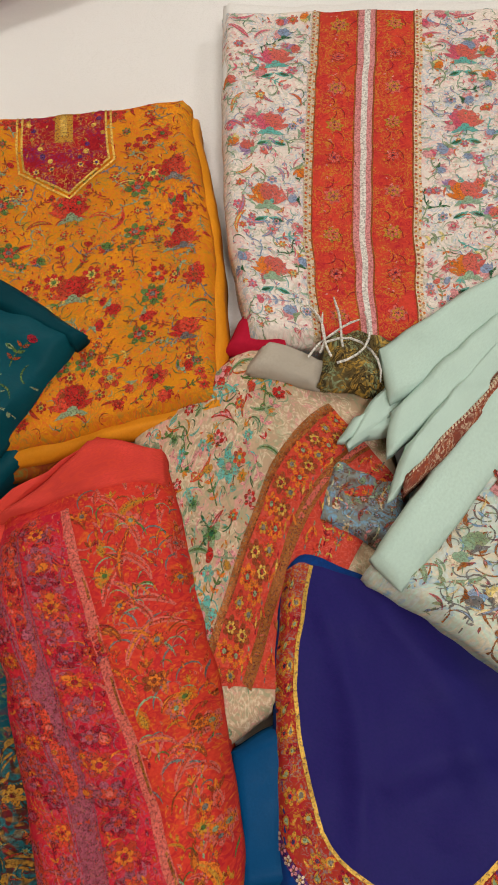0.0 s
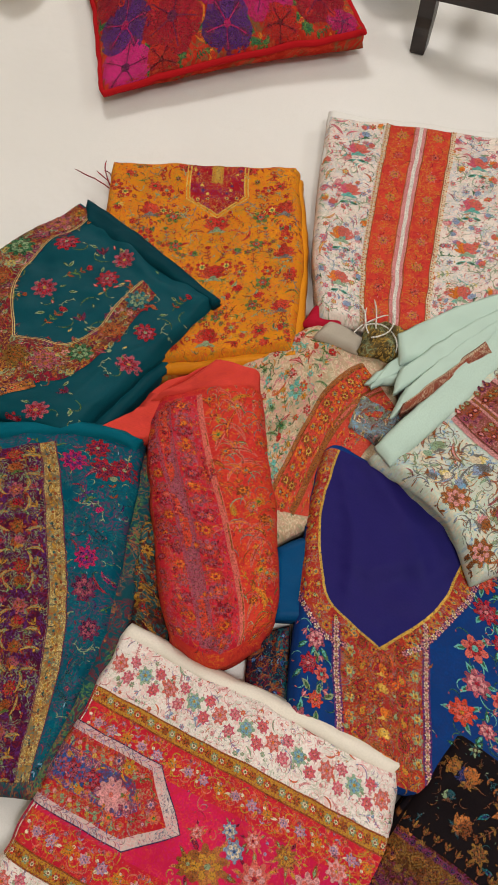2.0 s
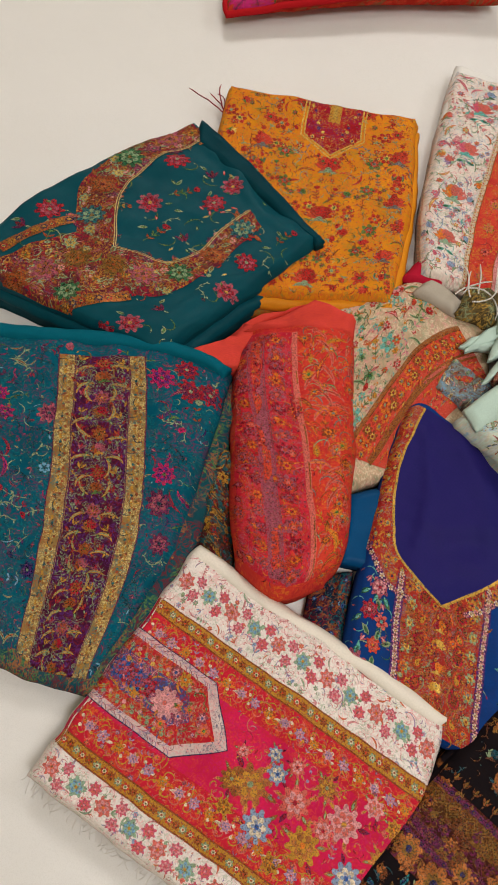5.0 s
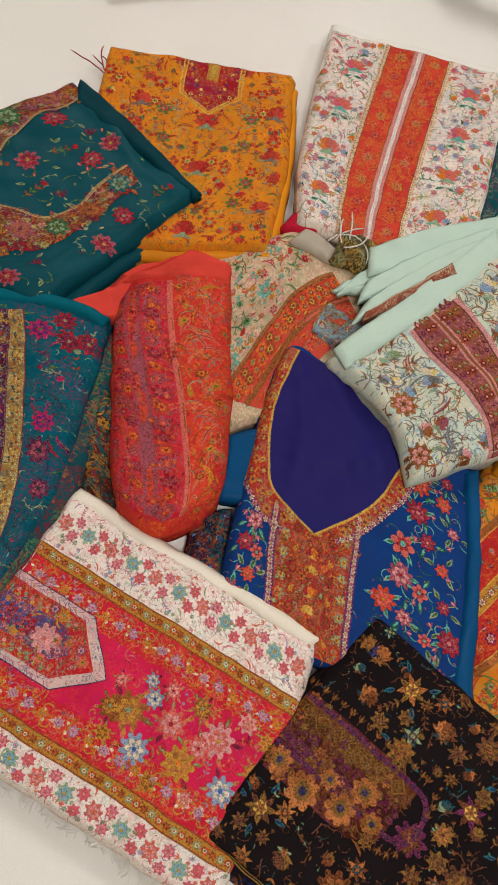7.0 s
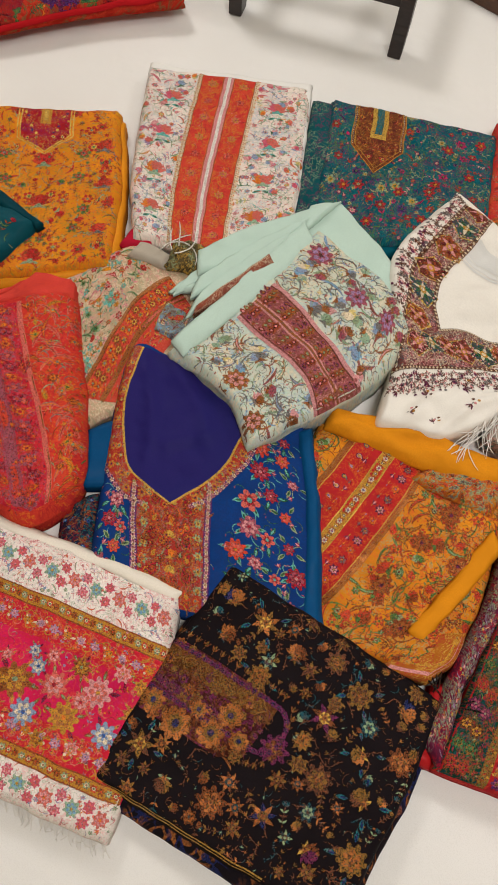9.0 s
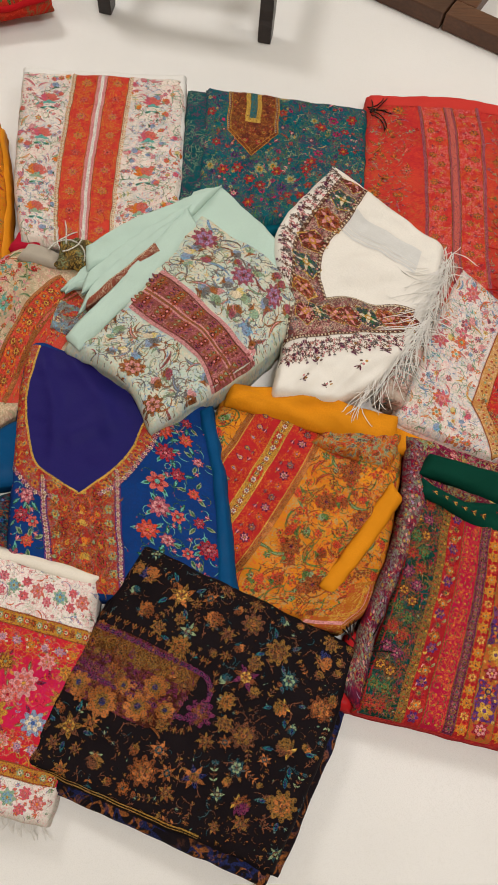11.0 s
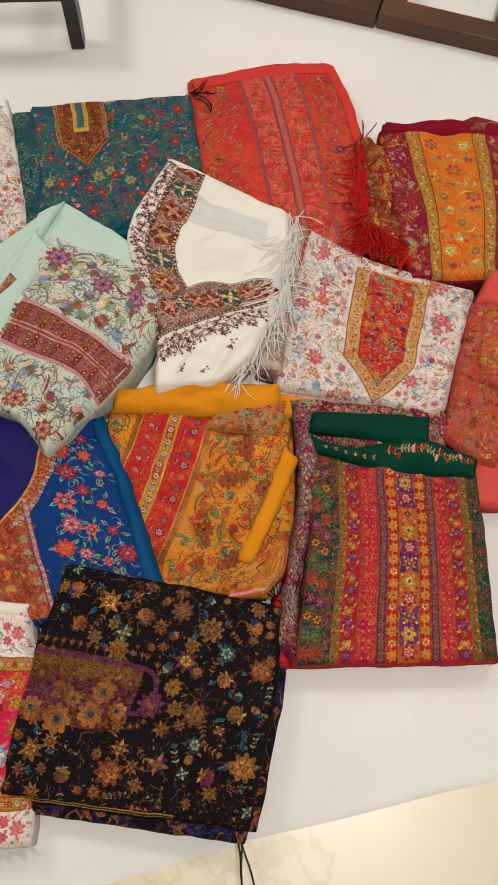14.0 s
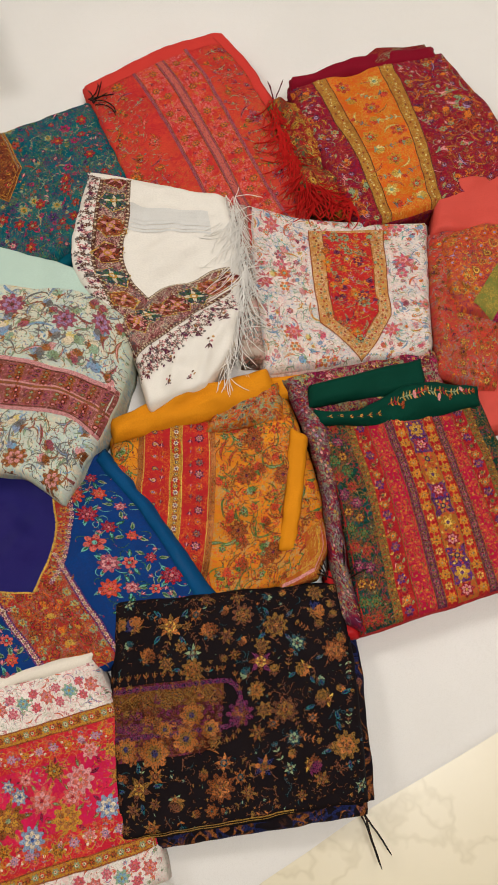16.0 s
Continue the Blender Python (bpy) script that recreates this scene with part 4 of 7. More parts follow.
def teal_stripe_suit():
    p = PANELS["teal_stripe"]
    root = suit("folded_suit", "folded peacock-blue suit length with a plum floral stripe edged in gold")
    body = p.build("body", tint("peacock_jaal", (0.001, 0.085, 0.135), [("teal", 0.25), ("plum", 0.15), ("dimteal", 0.20)], fleck_scale=170, fleck_amount=0.6), root)
    p.beneath(0.022, -0.006, 0.030, 37).build("fold_layer", tint("peacock_under", (0.01, 0.07, 0.09), [("maroon", 0.3), ("leaf", 0.2), ("copper", 0.1)], fleck_scale=120, fleck_amount=0.7), root, "lower printed folds")
    top = Panel([(-0.455, -0.120), (-0.125, -0.066), (-0.120, -0.050), (-0.460, -0.098)], 0.062, 0.03, upper=[(-0.261, -0.046), (-0.182, -0.038)], bottom=[(-0.261, -0.072), (-0.182, -0.060)], radius=0.010, seed=38)
    top.build("hem_fold", cloth_material("peacock_plain", (0.002, 0.105, 0.15), rough=0.55), root, "plain teal turned hem")
    st = Stitches(p)
    L = uv_line(p, [(-0.230, -0.498), (-0.344, -0.112)])
    L2 = uv_line(p, [(-0.210, -0.493), (-0.322, -0.104)])
    R2 = uv_line(p, [(-0.165, -0.488), (-0.255, -0.083)])
    R = uv_line(p, [(-0.142, -0.490), (-0.234, -0.075)])
    mid = lambda a, b, f: [tuple(np.array(a[k]) * (1 - f) + np.array(b[k]) * f) for k in range(2)]
    inside = lambda u, v: (L[0][0] + (L[1][0] - L[0][0]) * v - 0.02) < u < (R[0][0] + (R[1][0] - R[0][0]) * v + 0.02)
    pals = [("plum", "mauve", "dimteal"), ("crimson", "plum", "sage"), ("teal", "sky", "dimteal"), ("mauve", "plum", "teal"), ("navy", "purple", "sage"), ("sage", "rust", "teal"), ("magenta", "purple", "leaf")]
    fill(st, (0.02, 0.98, 0.02, 0.95), pals, 0.030, 0.015, [sprig, vine, vine, vine, swirl, rose], skip=inside, seed=41, small_kinds=[curl, curl, leafy, swirl])
    st.build("floral_weave", body)
    bd = Stitches(p)
    bd.area(L, R, "gilt", 0.0010)
    bd.area(mid(L, R, 0.20), mid(L, R, 0.80), "plumfield", 0.0013)
    for f in (0.0, 0.19, 0.81, 1.0):
        bd.strip(mid(L, R, f), 0.0014, "plum", 0.0016)
    for f in (0.10, 0.90):
        a = mid(L, R, f)
        row_of(bd, a[0], a[1], 46, dots, 0.0042, [("rust", "ochre", "teal"), ("dimgold", "rust", "ochre")], 0.0014)
        row_of(bd, a[0], a[1], 34, curl, 0.006, [("dimgold", "rust", "ochre"), ("rust", "crimson", "dimteal")], 0.0015, 0.9, True)
    a = mid(L, R, 0.5)
    for k in range(17):
        f = (k + 0.5) / 17
        c = np.array(a[0]) * (1 - f) + np.array(a[1]) * f
        (lotus if k % 2 else rose)(bd, c[0], c[1], 0.013 if k % 2 else 0.010, 1.85, (("rust", "copper", "leaf"), ("crimson", "copper", "dimgold"), ("mauve", "rust", "ochre"))[k % 3], 0.0017)
        for s in (-1, 1):
            swirl(bd, c[0] + s * 0.035, c[1] - 0.012, 0.011, 1.85 - s * 1.1, ("ochre", "sage", "gold"), 0.0016)
            curl(bd, c[0] + s * 0.060, c[1] + 0.006, 0.008, 1.85 + s * 0.8, ("ochre", "gold", "dimgold"), 0.0016)
            bud(bd, c[0] + s * 0.088, c[1] + 0.004, 0.0095, 1.85 + s * 0.5, (("crimson", "rust", "sage"), ("ochre", "dimgold", "leaf"), ("mauve", "crimson", "sage"))[k % 3], 0.0016)
            leafy(bd, c[0] + s * 0.062, c[1] - 0.022, 0.009, 1.85 + s * 0.5, (("rust", "crimson"), ("leaf", "sage"))[k % 2], 0.0016)
            leafy(bd, c[0] + s * 0.104, c[1] - 0.016, 0.009, 1.85 - s * 0.4, (("dimgold", "ochre"), ("crimson", "rust"))[k % 2], 0.0016)
    bd.build("centre_band", root, "plum floral stripe with gold borders", {"plumfield": tint("plum_ground", (0.055, 0.008, 0.03), [("maroon", 0.3), ("purple", 0.2), ("sage", 0.06)], fleck_scale=200, fleck_amount=0.7), "gilt": tint("gilt_ground", (0.26, 0.165, 0.055), [("rust", 0.25), ("teal", 0.15), ("paleyellow", 0.2)], fleck_scale=320, fleck_amount=0.8)})
    scrap = Panel([(-0.070, -0.315), (-0.020, -0.330), (-0.062, -0.150), (-0.112, -0.155)], 0.022, radius=0.016, folds=0.010, fold_scale=34, ridges=[((-0.05, -0.32), (-0.09, -0.15), 0.008, 0.012)], seed=39)
    other = suit("crumpled_dupatta", "crumpled dark brown and teal brocade dupatta tucked beside the suit", "dupatta")
    ob = scrap.build("body", tint("brown_brocade", (0.05, 0.03, 0.02), [("maroon", 0.3), ("teal", 0.25), ("ochre", 0.12)], fleck_scale=90, fleck_amount=0.9), other)
    sc = Stitches(scrap)
    fill(sc, (0.05, 0.95, 0.03, 0.97), [("ochre", "gold", "maroon"), ("rust", "crimson", "teal"), ("teal", "sage", "gold")], 0.02, 0.009, [sprig, flower, swirl], seed=42)
    sc.build("brocade_weave", ob)


def coral_roll():
    p = PANELS["coral_roll"]
    root = suit("rolled_suit", "puffy rolled coral-red suit length with rose-red woven border")
    body = p.build("body", tint("coral_jaal", (0.60, 0.034, 0.028), [("scarlet", 0.25), ("orange", 0.08), ("crimson", 0.12)], second=(0.62, 0.055, 0.028), fleck_scale=170, fleck_amount=0.55, rough=0.6), root)
    plain = tint("coral_plain", (0.66, 0.060, 0.045), [("scarlet", 0.3)], fleck_scale=120, fleck_amount=0.4)
    tail = Panel([(-0.215, -0.070), (-0.105, -0.045), (0.014, 0.070), (-0.035, 0.092)], 0.056, upper=[(-0.123, 0.026)], radius=0.014, folds=0.005, seed=51)
    tail.build("tail_fold", plain, root, "plain coral end fold")
    flap = Panel([(-0.122, 0.010), (0.022, 0.050), (0.016, 0.080), (-0.040, 0.090)], 0.072, 0.03, radius=0.016, folds=0.006, seed=53)
    flap.build("tail_fold", plain, root, "plain coral end fold")
    st = Stitches(p)
    A = uv_line(p, [(0.022, -0.300), (-0.108, -0.008)])
    B = uv_line(p, [(0.067, -0.289), (-0.052, 0.023)])
    mg = lambda f: [tuple(np.array(A[k]) * (1 - f) + np.array(B[k]) * f) for k in range(2)]
    st.area([(0.03, 0.03), (0.05, 0.93)], mg(1.0), "magentafield", 0.0008)
    for f, w, c in ((0.15, 0.014, "mauve"), (0.15, 0.008, "scarlet"), (0.97, 0.006, "softred"), (1.0, 0.0014, "copper"), (-0.02, 0.0014, "mauve"), (0.32, 0.0014, "mauve")):
        st.strip(mg(f), w, c, 0.0012 + (0.0003 if w < 0.009 else 0))
    for f, n, r, kind in ((0.15, 34, 0.0045, dots), (-0.15, 15, 0.008, rose), (0.56, 17, 0.009, flower), (0.72, 22, 0.007, bud), (0.42, 24, 0.006, bud), (0.85, 30, 0.005, leafy), (-0.35, 18, 0.008, sprig)):
        row_of(st, *mg(f), n, kind, r, [("mauve", "scarlet", "softred"), ("scarlet", "orange", "crimson"), ("crimson", "mauve", "scarlet")], 0.0014, 1.9, True)
    fill(st, (0.04, 0.60, 0.04, 0.92), [("scarlet", "mauve", "scarlet"), ("scarlet", "crimson", "mauve"), ("crimson", "scarlet", "softred"), ("mauve", "scarlet", "orange")], 0.018, 0.010, [curl, paisley, swirl, flower], skip=lambda u, v: u > B[0][0] + (B[1][0] - B[0][0]) * v - 0.02, lift=0.0012, seed=54)
    right = lambda u, v: u < B[0][0] + (B[1][0] - B[0][0]) * v + 0.03
    fill(st, (0.35, 0.98, 0.04, 0.94), [("orange", "ochre", "leaf"), ("softred", "orange", "sage"), ("scarlet", "orange", "grey"), ("rust", "orange", "rust"), ("softred", "scarlet", "grey")], 0.021, 0.017, [swirl, swirl, swirl, leafy], skip=right, seed=52, upright=True)
    st.build("woven_border", body, "rose-red woven border", {"magentafield": tint("coral_border", (0.56, 0.020, 0.040), [("scarlet", 0.25), ("crimson", 0.2), ("mauve", 0.10)], fleck_scale=260, fleck_amount=0.7, rough=0.55)})


def beige_suit():
    p = PANELS["beige"]
    root = suit("crumpled_suit", "crumpled beige printed suit length with leafy print and brick-red border")
    body = p.build("body", tint("beige_jaal", (0.52, 0.36, 0.23), [("rose", 0.15), ("sage", 0.15), ("cream", 0.2)], fleck_scale=150, fleck_amount=0.5), root)
    st = Stitches(p)
    edge = uv_line(p, [(0.055, -0.110), (0.162, 0.134)])
    far = uv_line(p, [(0.150, -0.110), (0.235, 0.060)])
    left = lambda u, v: u > min(max(edge[0][0] + (edge[1][0] - edge[0][0]) * v, 0), 1) - 0.03
    fill(st, (0.02, 0.97, 0.02, 0.97), [("sage", "leaf", "green"), ("red", "rose", "sage"), ("aqua", "sage", "rose"), ("ochre", "orange", "leaf"), ("scarlet", "ochre", "aqua")], 0.020, 0.013, [swirl, sprig, leafy, flower, vine], skip=left, seed=61)
    st.area(edge, far, "field", 0.0008)
    for f, w, c in ((0.0, 0.007, "copper"), (0.03, 0.0018, "rust"), (0.42, 0.010, "copper"), (0.42, 0.004, "softred")):
        st.strip([tuple(np.array(edge[k]) * (1 - f) + np.array(far[k]) * f) for k in range(2)], w, c, 0.0012)
    for f, n in ((0.12, 14), (0.24, 16), (0.34, 14), (0.55, 14), (0.68, 16), (0.80, 12)):
        a = [tuple(np.array(edge[k]) * (1 - f) + np.array(far[k]) * f) for k in range(2)]
        row_of(st, *a, n, (flower, bud, sprig)[int(f * 100) % 3], 0.008, [("scarlet", "ochre", "grey"), ("orange", "red", "sage"), ("rust", "gold", "crimson")], 0.0013, 1.0, True)
    st.build("leaf_print", body, "", {"field": tint("beige_band", (0.52, 0.060, 0.035), [("scarlet", 0.25), ("crimson", 0.12), ("softred", 0.12)], fleck_scale=230)})
    scrap = Panel([(0.060, 0.190), (0.118, 0.186), (0.130, 0.214), (0.078, 0.226)], 0.036, radius=0.010, folds=0.004, seed=62)
    scrap.build("lining", cloth_material("crimson_lining", (0.42, 0.012, 0.035)), suit("folded_lining", "small crimson lining piece tucked between the suits", "lining"))
    lace = Panel([(0.150, 0.150), (0.215, 0.140), (0.225, 0.190), (0.160, 0.215)], 0.046, radius=0.008, folds=0.008, fold_scale=40, ridges=[((0.15, 0.20), (0.22, 0.15), 0.006, 0.008)], seed=63)
    lr = suit("crumpled_dupatta", "crumpled gold and olive brocade dupatta end with loose white threads", "dupatta")
    lace.build("body", tint("gold_brocade", (0.14, 0.10, 0.04), [("gold", 0.3), ("sage", 0.2), ("black", 0.2)], fleck_scale=200, fleck_amount=0.9, rough=0.45), lr)
    flap = Panel([(0.085, 0.165), (0.150, 0.150), (0.155, 0.178), (0.100, 0.196)], 0.044, 0.0, radius=0.008, folds=0.006, seed=64)
    flap.build("flap", cloth_material("grey_lace", (0.42, 0.37, 0.30), rough=0.7), lr, "pale grey folded flap")
    strands("loose_thread", [(0.150, 0.175, 0.055), (0.160, 0.170, 0.058), (0.155, 0.185, 0.056), (0.170, 0.180, 0.058), (0.140, 0.172, 0.052), (0.165, 0.165, 0.056)], (0.3, 0.8), 0.07, 0.0012, thread("white"), lr, "loose white threads", drop=0.002, wild=1.4, seed=65, floor=0.05)


def mint_suit():
    p = PANELS["mint"]
    root = suit("folded_suit", "folded mint-green suit length, pleated, with a printed panel and maroon band")
    body = p.build("body", tint("mint_jaal", (0.60, 0.59, 0.45), [("sky", 0.10), ("cream", 0.22), ("mint", 0.25)], second=(0.54, 0.60, 0.57), fleck_scale=95, fleck_amount=0.6, mottling=0.08), root)
    mint = cloth_material("mint_plain", (0.47, 0.61, 0.53), mottling=0.04, rough=0.8)
    st = Stitches(p)
    L = uv_line(p, [(0.286, 0.052), (0.362, -0.010), (0.404, -0.048), (0.425, -0.100)])
    R = uv_line(p, [(0.335, 0.118), (0.390, 0.075), (0.430, 0.036), (0.490, -0.045)])
    within = inside_of(spline(L, 12), spline(R, 12), p)
    pals = [("copper", "softpink", "grey"), ("mauve", "copper", "sage"), ("grey", "softblue", "copper"), ("sage", "softgreen", "grey"), ("softgreen", "cream", "copper"), ("softblue", "sky", "grey"), ("cream", "paleyellow", "grey")]
    fill(st, (0.03, 0.97, 0.03, 0.90), pals, 0.019, 0.017, [swirl, swirl, curl, vine, lotus], skip=within, seed=71, small_kinds=[curl, swirl, leafy, curl])
    for x, y in ((0.335, -0.125), (0.470, 0.115), (0.520, 0.075), (0.300, -0.060), (0.405, 0.190)):
        rose(st, *p.where(x, y), 0.019, x * 40, ("copper", "softpink", "brown") if x < 0.4 else ("mauve", "lilac", "brown"), 0.0008)
    st.area(L, R, "field", 0.0010, smooth=True)
    for f, w, c in ((0.02, 0.006, "softpink"), (0.98, 0.006, "softpink"), (0.5, 0.010, "softpink"), (0.5, 0.004, "copper"), (0.08, 0.0015, "brown"), (0.92, 0.0015, "brown")):
        st.strip(spline([tuple(np.array(L[k]) * (1 - f) + np.array(R[k]) * f) for k in range(4)], 24), w, c, 0.0013 + (0.0003 if w < 0.006 else 0))
    for f in (0.16, 0.27, 0.38, 0.62, 0.73, 0.84):
        line = spline([tuple(np.array(L[k]) * (1 - f) + np.array(R[k]) * f) for k in range(4)], 17)
        for k, q in enumerate(line[:-1]):
            (paisley, flower, bud)[k % 3](st, q[0], q[1], 0.0075, k * 1.1, (("mauve", "plum", "copper"), ("copper", "rust", "sage"), ("rust", "maroon", "rose"))[(k + int(f * 50)) % 3], 0.0014)
    st.build("leaf_print", body, "leafy print with maroon paisley band", {"field": tint("mint_band", (0.24, 0.075, 0.06), [("softpink", 0.12), ("brown", 0.2), ("mauve", 0.2)], fleck_scale=230, fleck_amount=0.7)})
    hem = Panel([(0.214, -0.030), (0.392, 0.214), (0.372, 0.256), (0.192, -0.008)], 0.075, 0.060, radius=0.005, folds=0.003, upper=[(0.275, 0.115)], bottom=[(0.305, 0.085)], layers=1, seed=72)
    hem.build("hem_band", mint, root, "plain pale mint turned hem")
    base = Panel([(0.300, 0.060), (0.566, 0.090), (0.430, 0.322), (0.380, 0.312)], 0.052, 0.02, right=[(0.590, 0.132), (0.515, 0.230)], left=[(0.330, 0.17)], radius=0.006, folds=0.003, seed=73)
    base.build("back_layer", mint, root, "plain mint back layer")
    for k, (a, b, c, d, z) in enumerate([((0.211, 0.128), (0.372, 0.240), (0.430, 0.318), (0.203, 0.180), 0.060), ((0.176, 0.090), (0.350, 0.215), (0.400, 0.300), (0.196, 0.132), 0.054),
                                         ((0.206, 0.078), (0.345, 0.205), (0.385, 0.275), (0.212, 0.118), 0.066), ((0.168, 0.096), (0.300, 0.120), (0.330, 0.190), (0.182, 0.118), 0.050), ((0.206, 0.040), (0.320, 0.170), (0.372, 0.250), (0.222, 0.086), 0.071)]):
        pl = Panel([a, b, c, d], z, z - 0.010, upper=[((c[0] * 0.5 + d[0] * 0.5), (c[1] * 0.5 + d[1] * 0.5) + 0.010)], radius=0.005, folds=0.0035, fold_scale=22, tilt=(0, 0.006, 0.004, 0), layers=1, seed=74 + k)
        pl.build("pleat", mint, root)
    lip = Panel([(0.218, 0.045), (0.330, 0.160), (0.320, 0.176), (0.220, 0.060)], 0.0765, 0.06, radius=0.004, layers=1, seed=80)
    lob = lip.build("inner_band", tint("mint_inner", (0.22, 0.06, 0.04), [("cream", 0.2), ("rust", 0.25)], fleck_scale=240), root, "rust printed band inside the fold")
    ls = Stitches(lip)
    row_of(ls, (0.02, 0.85), (0.98, 0.85), 42, dots, 0.003, [("cream", "brown", "cream")], 0.0005)
    ls.build("cord_edge", lob)
    under = Panel([(0.150, 0.030), (0.215, 0.000), (0.230, 0.060), (0.165, 0.085)], 0.040, radius=0.012, folds=0.008, fold_scale=30, seed=81)
    uo = under.build("under_fold", tint("mint_under", (0.22, 0.24, 0.22), [("brown", 0.25), ("sky", 0.2)], fleck_scale=130, fleck_amount=0.8), root, "grey-blue printed under fold")
    us = Stitches(under)
    fill(us, (0.05, 0.95, 0.05, 0.95), pals, 0.015, 0.009, [swirl, sprig], seed=82)
    us.build("leaf_print", uo)


def mix_line(A, B, f):
    return [tuple(np.array(a) * (1 - f) + np.array(b) * f) for a, b in zip(A, B)]


FRINGE = cloth_material("fringe_white", (0.76, 0.73, 0.68), mottling=0.04)
RED_FRINGE = cloth_material("fringe_red", (0.42, 0.012, 0.010), mottling=0.15)


def blue_kurta():
    p = PANELS["blue"]
    root = suit("folded_kurta", "folded royal-blue kurta with red paisley yoke, purple lining and rose sprays", "kurta")
    body = p.build("body", tint("royal_blue", (0.006, 0.040, 0.18), [("navy", 0.4)], fleck_scale=200, fleck_amount=0.3, rough=0.6), root)
    satin = cloth_material("blue_satin", (0.002, 0.060, 0.17), rough=0.45, gloss=0.12, mottling=0.2)
    Panel([(0.440, -0.420), (0.468, -0.405), (0.424, -0.105), (0.400, -0.115)], 0.043, 0.01, left=[(0.428, -0.235)], right=[(0.448, -0.233)], radius=0.012, folds=0.003, seed=91).build("side_fold", satin, root, "bright blue satin side fold")
    Panel([(0.100, -0.245), (0.140, -0.240), (0.130, -0.130), (0.086, -0.155)], 0.026, radius=0.006, seed=92).build("side_fold", satin, root, "bright blue satin side fold")
    st = Stitches(p)
    left = uv_line(p, [(0.146, -0.010), (0.135, -0.105), (0.147, -0.170), (0.166, -0.215), (0.232, -0.258)])
    right = uv_line(p, [(0.290, -0.045), (0.330, -0.090), (0.316, -0.150), (0.291, -0.204), (0.232, -0.258)])
    st.area(left, right, "lining", 0.0016, smooth=True)
    lo = uv_line(p, [(0.124, -0.012), (0.115, -0.125), (0.124, -0.193), (0.155, -0.247), (0.190, -0.262)])
    ro = uv_line(p, [(0.345, -0.060), (0.345, -0.120), (0.335, -0.175), (0.292, -0.235), (0.262, -0.258)])
    st.area(lo, left, "redfield", 0.0008, smooth=True)
    st.area(right, ro, "redfield", 0.0008, smooth=True)
    yl = uv_line(p, [(0.176, -0.236), (0.186, -0.300), (0.205, -0.395)])
    yr = uv_line(p, [(0.284, -0.220), (0.292, -0.300), (0.306, -0.405)])
    st.area(yl, yr, "redfield", 0.0006)
    for line, c, w, l in ((left, "gold", 0.0030, 0.0020), (right, "gold", 0.0030, 0.0020), (lo, "purple", 0.006, 0.0011), (ro, "purple", 0.006, 0.0011), (yl, "purple", 0.010, 0.0010), (yr, "purple", 0.010, 0.0010), (yl, "gold", 0.0025, 0.0013), (yr, "gold", 0.0025, 0.0013)):
        st.strip(spline(line, 30), w, c, l)
    for line in (yl, yr, lo, ro):
        for k, q in enumerate(spline(line, 34)):
            flower(st, q[0], q[1], 0.0036, k * 1.57, (("cream", "plum", "gold"), ("rose", "navy", "copper"))[k % 2], 0.0015, 5)
    for a, b in ((lo, left), (right, ro)):
        for f in (0.3, 0.55, 0.78):
            for k, q in enumerate(spline(mix_line(a, b, f), 20)[1:-2]):
                (flower, leafy, paisley)[(k + int(f * 10)) % 3](st, q[0], q[1], 0.006, k * 0.9, (("ochre", "scarlet", "navy"), ("orange", "gold", "grey"), ("crimson", "ochre", "sage"))[(k + int(f * 20)) % 3], 0.0011)
    yoke = inside_of(yl, yr, p, -0.006)
    for k in range(6):
        f = (k + 0.3) / 6
        c = spline(mix_line(yl, yr, 0.5), 40)[int(6 + f * 33)]
        lotus(st, c[0], c[1], 0.011, math.pi / 2, (("gold", "ochre", "scarlet"), ("orange", "crimson", "gold"))[k % 2], 0.0010)
        for s in (-1, 1):
            paisley(st, c[0] + s * 0.075, c[1], 0.012 if k % 2 else 0.016, s * 0.5, (("copper", "crimson", "rust"), ("rust", "scarlet", "ochre"))[k % 2], 0.0010)
            flower(st, c[0] + s * 0.125, c[1] + 0.03, 0.007, 0, ("sage", "gold", "rust"), 0.0010)
            swirl(st, c[0] + s * 0.04, c[1] + 0.03, 0.007, 1.5 + s, ("copper", "rust", "gold"), 0.0009)
    fill(st, (0.05, 0.75, 0.0, 0.62), [("rust", "crimson", "ochre"), ("scarlet", "orange", "grey"), ("crimson", "copper", "sage"), ("red", "ochre", "navy"), ("copper", "rust", "crimson")], 0.013, 0.008, [paisley, curl, swirl, rose], skip=lambda u, v: not yoke(u, v), lift=0.0009, seed=95)
    sprays = [(0.355, -0.190), (0.385, -0.170), (0.405, -0.205), (0.345, -0.235), (0.375, -0.225), (0.400, -0.255), (0.350, -0.275), (0.378, -0.290), (0.410, -0.300), (0.335, -0.310), (0.365, -0.325), (0.395, -0.345), (0.425, -0.340), (0.345, -0.355), (0.420, -0.380), (0.370, -0.375),
              (0.150, -0.290), (0.165, -0.330), (0.148, -0.360), (0.172, -0.375), (0.385, -0.140), (0.350, -0.150), (0.155, -0.260), (0.168, -0.300)]
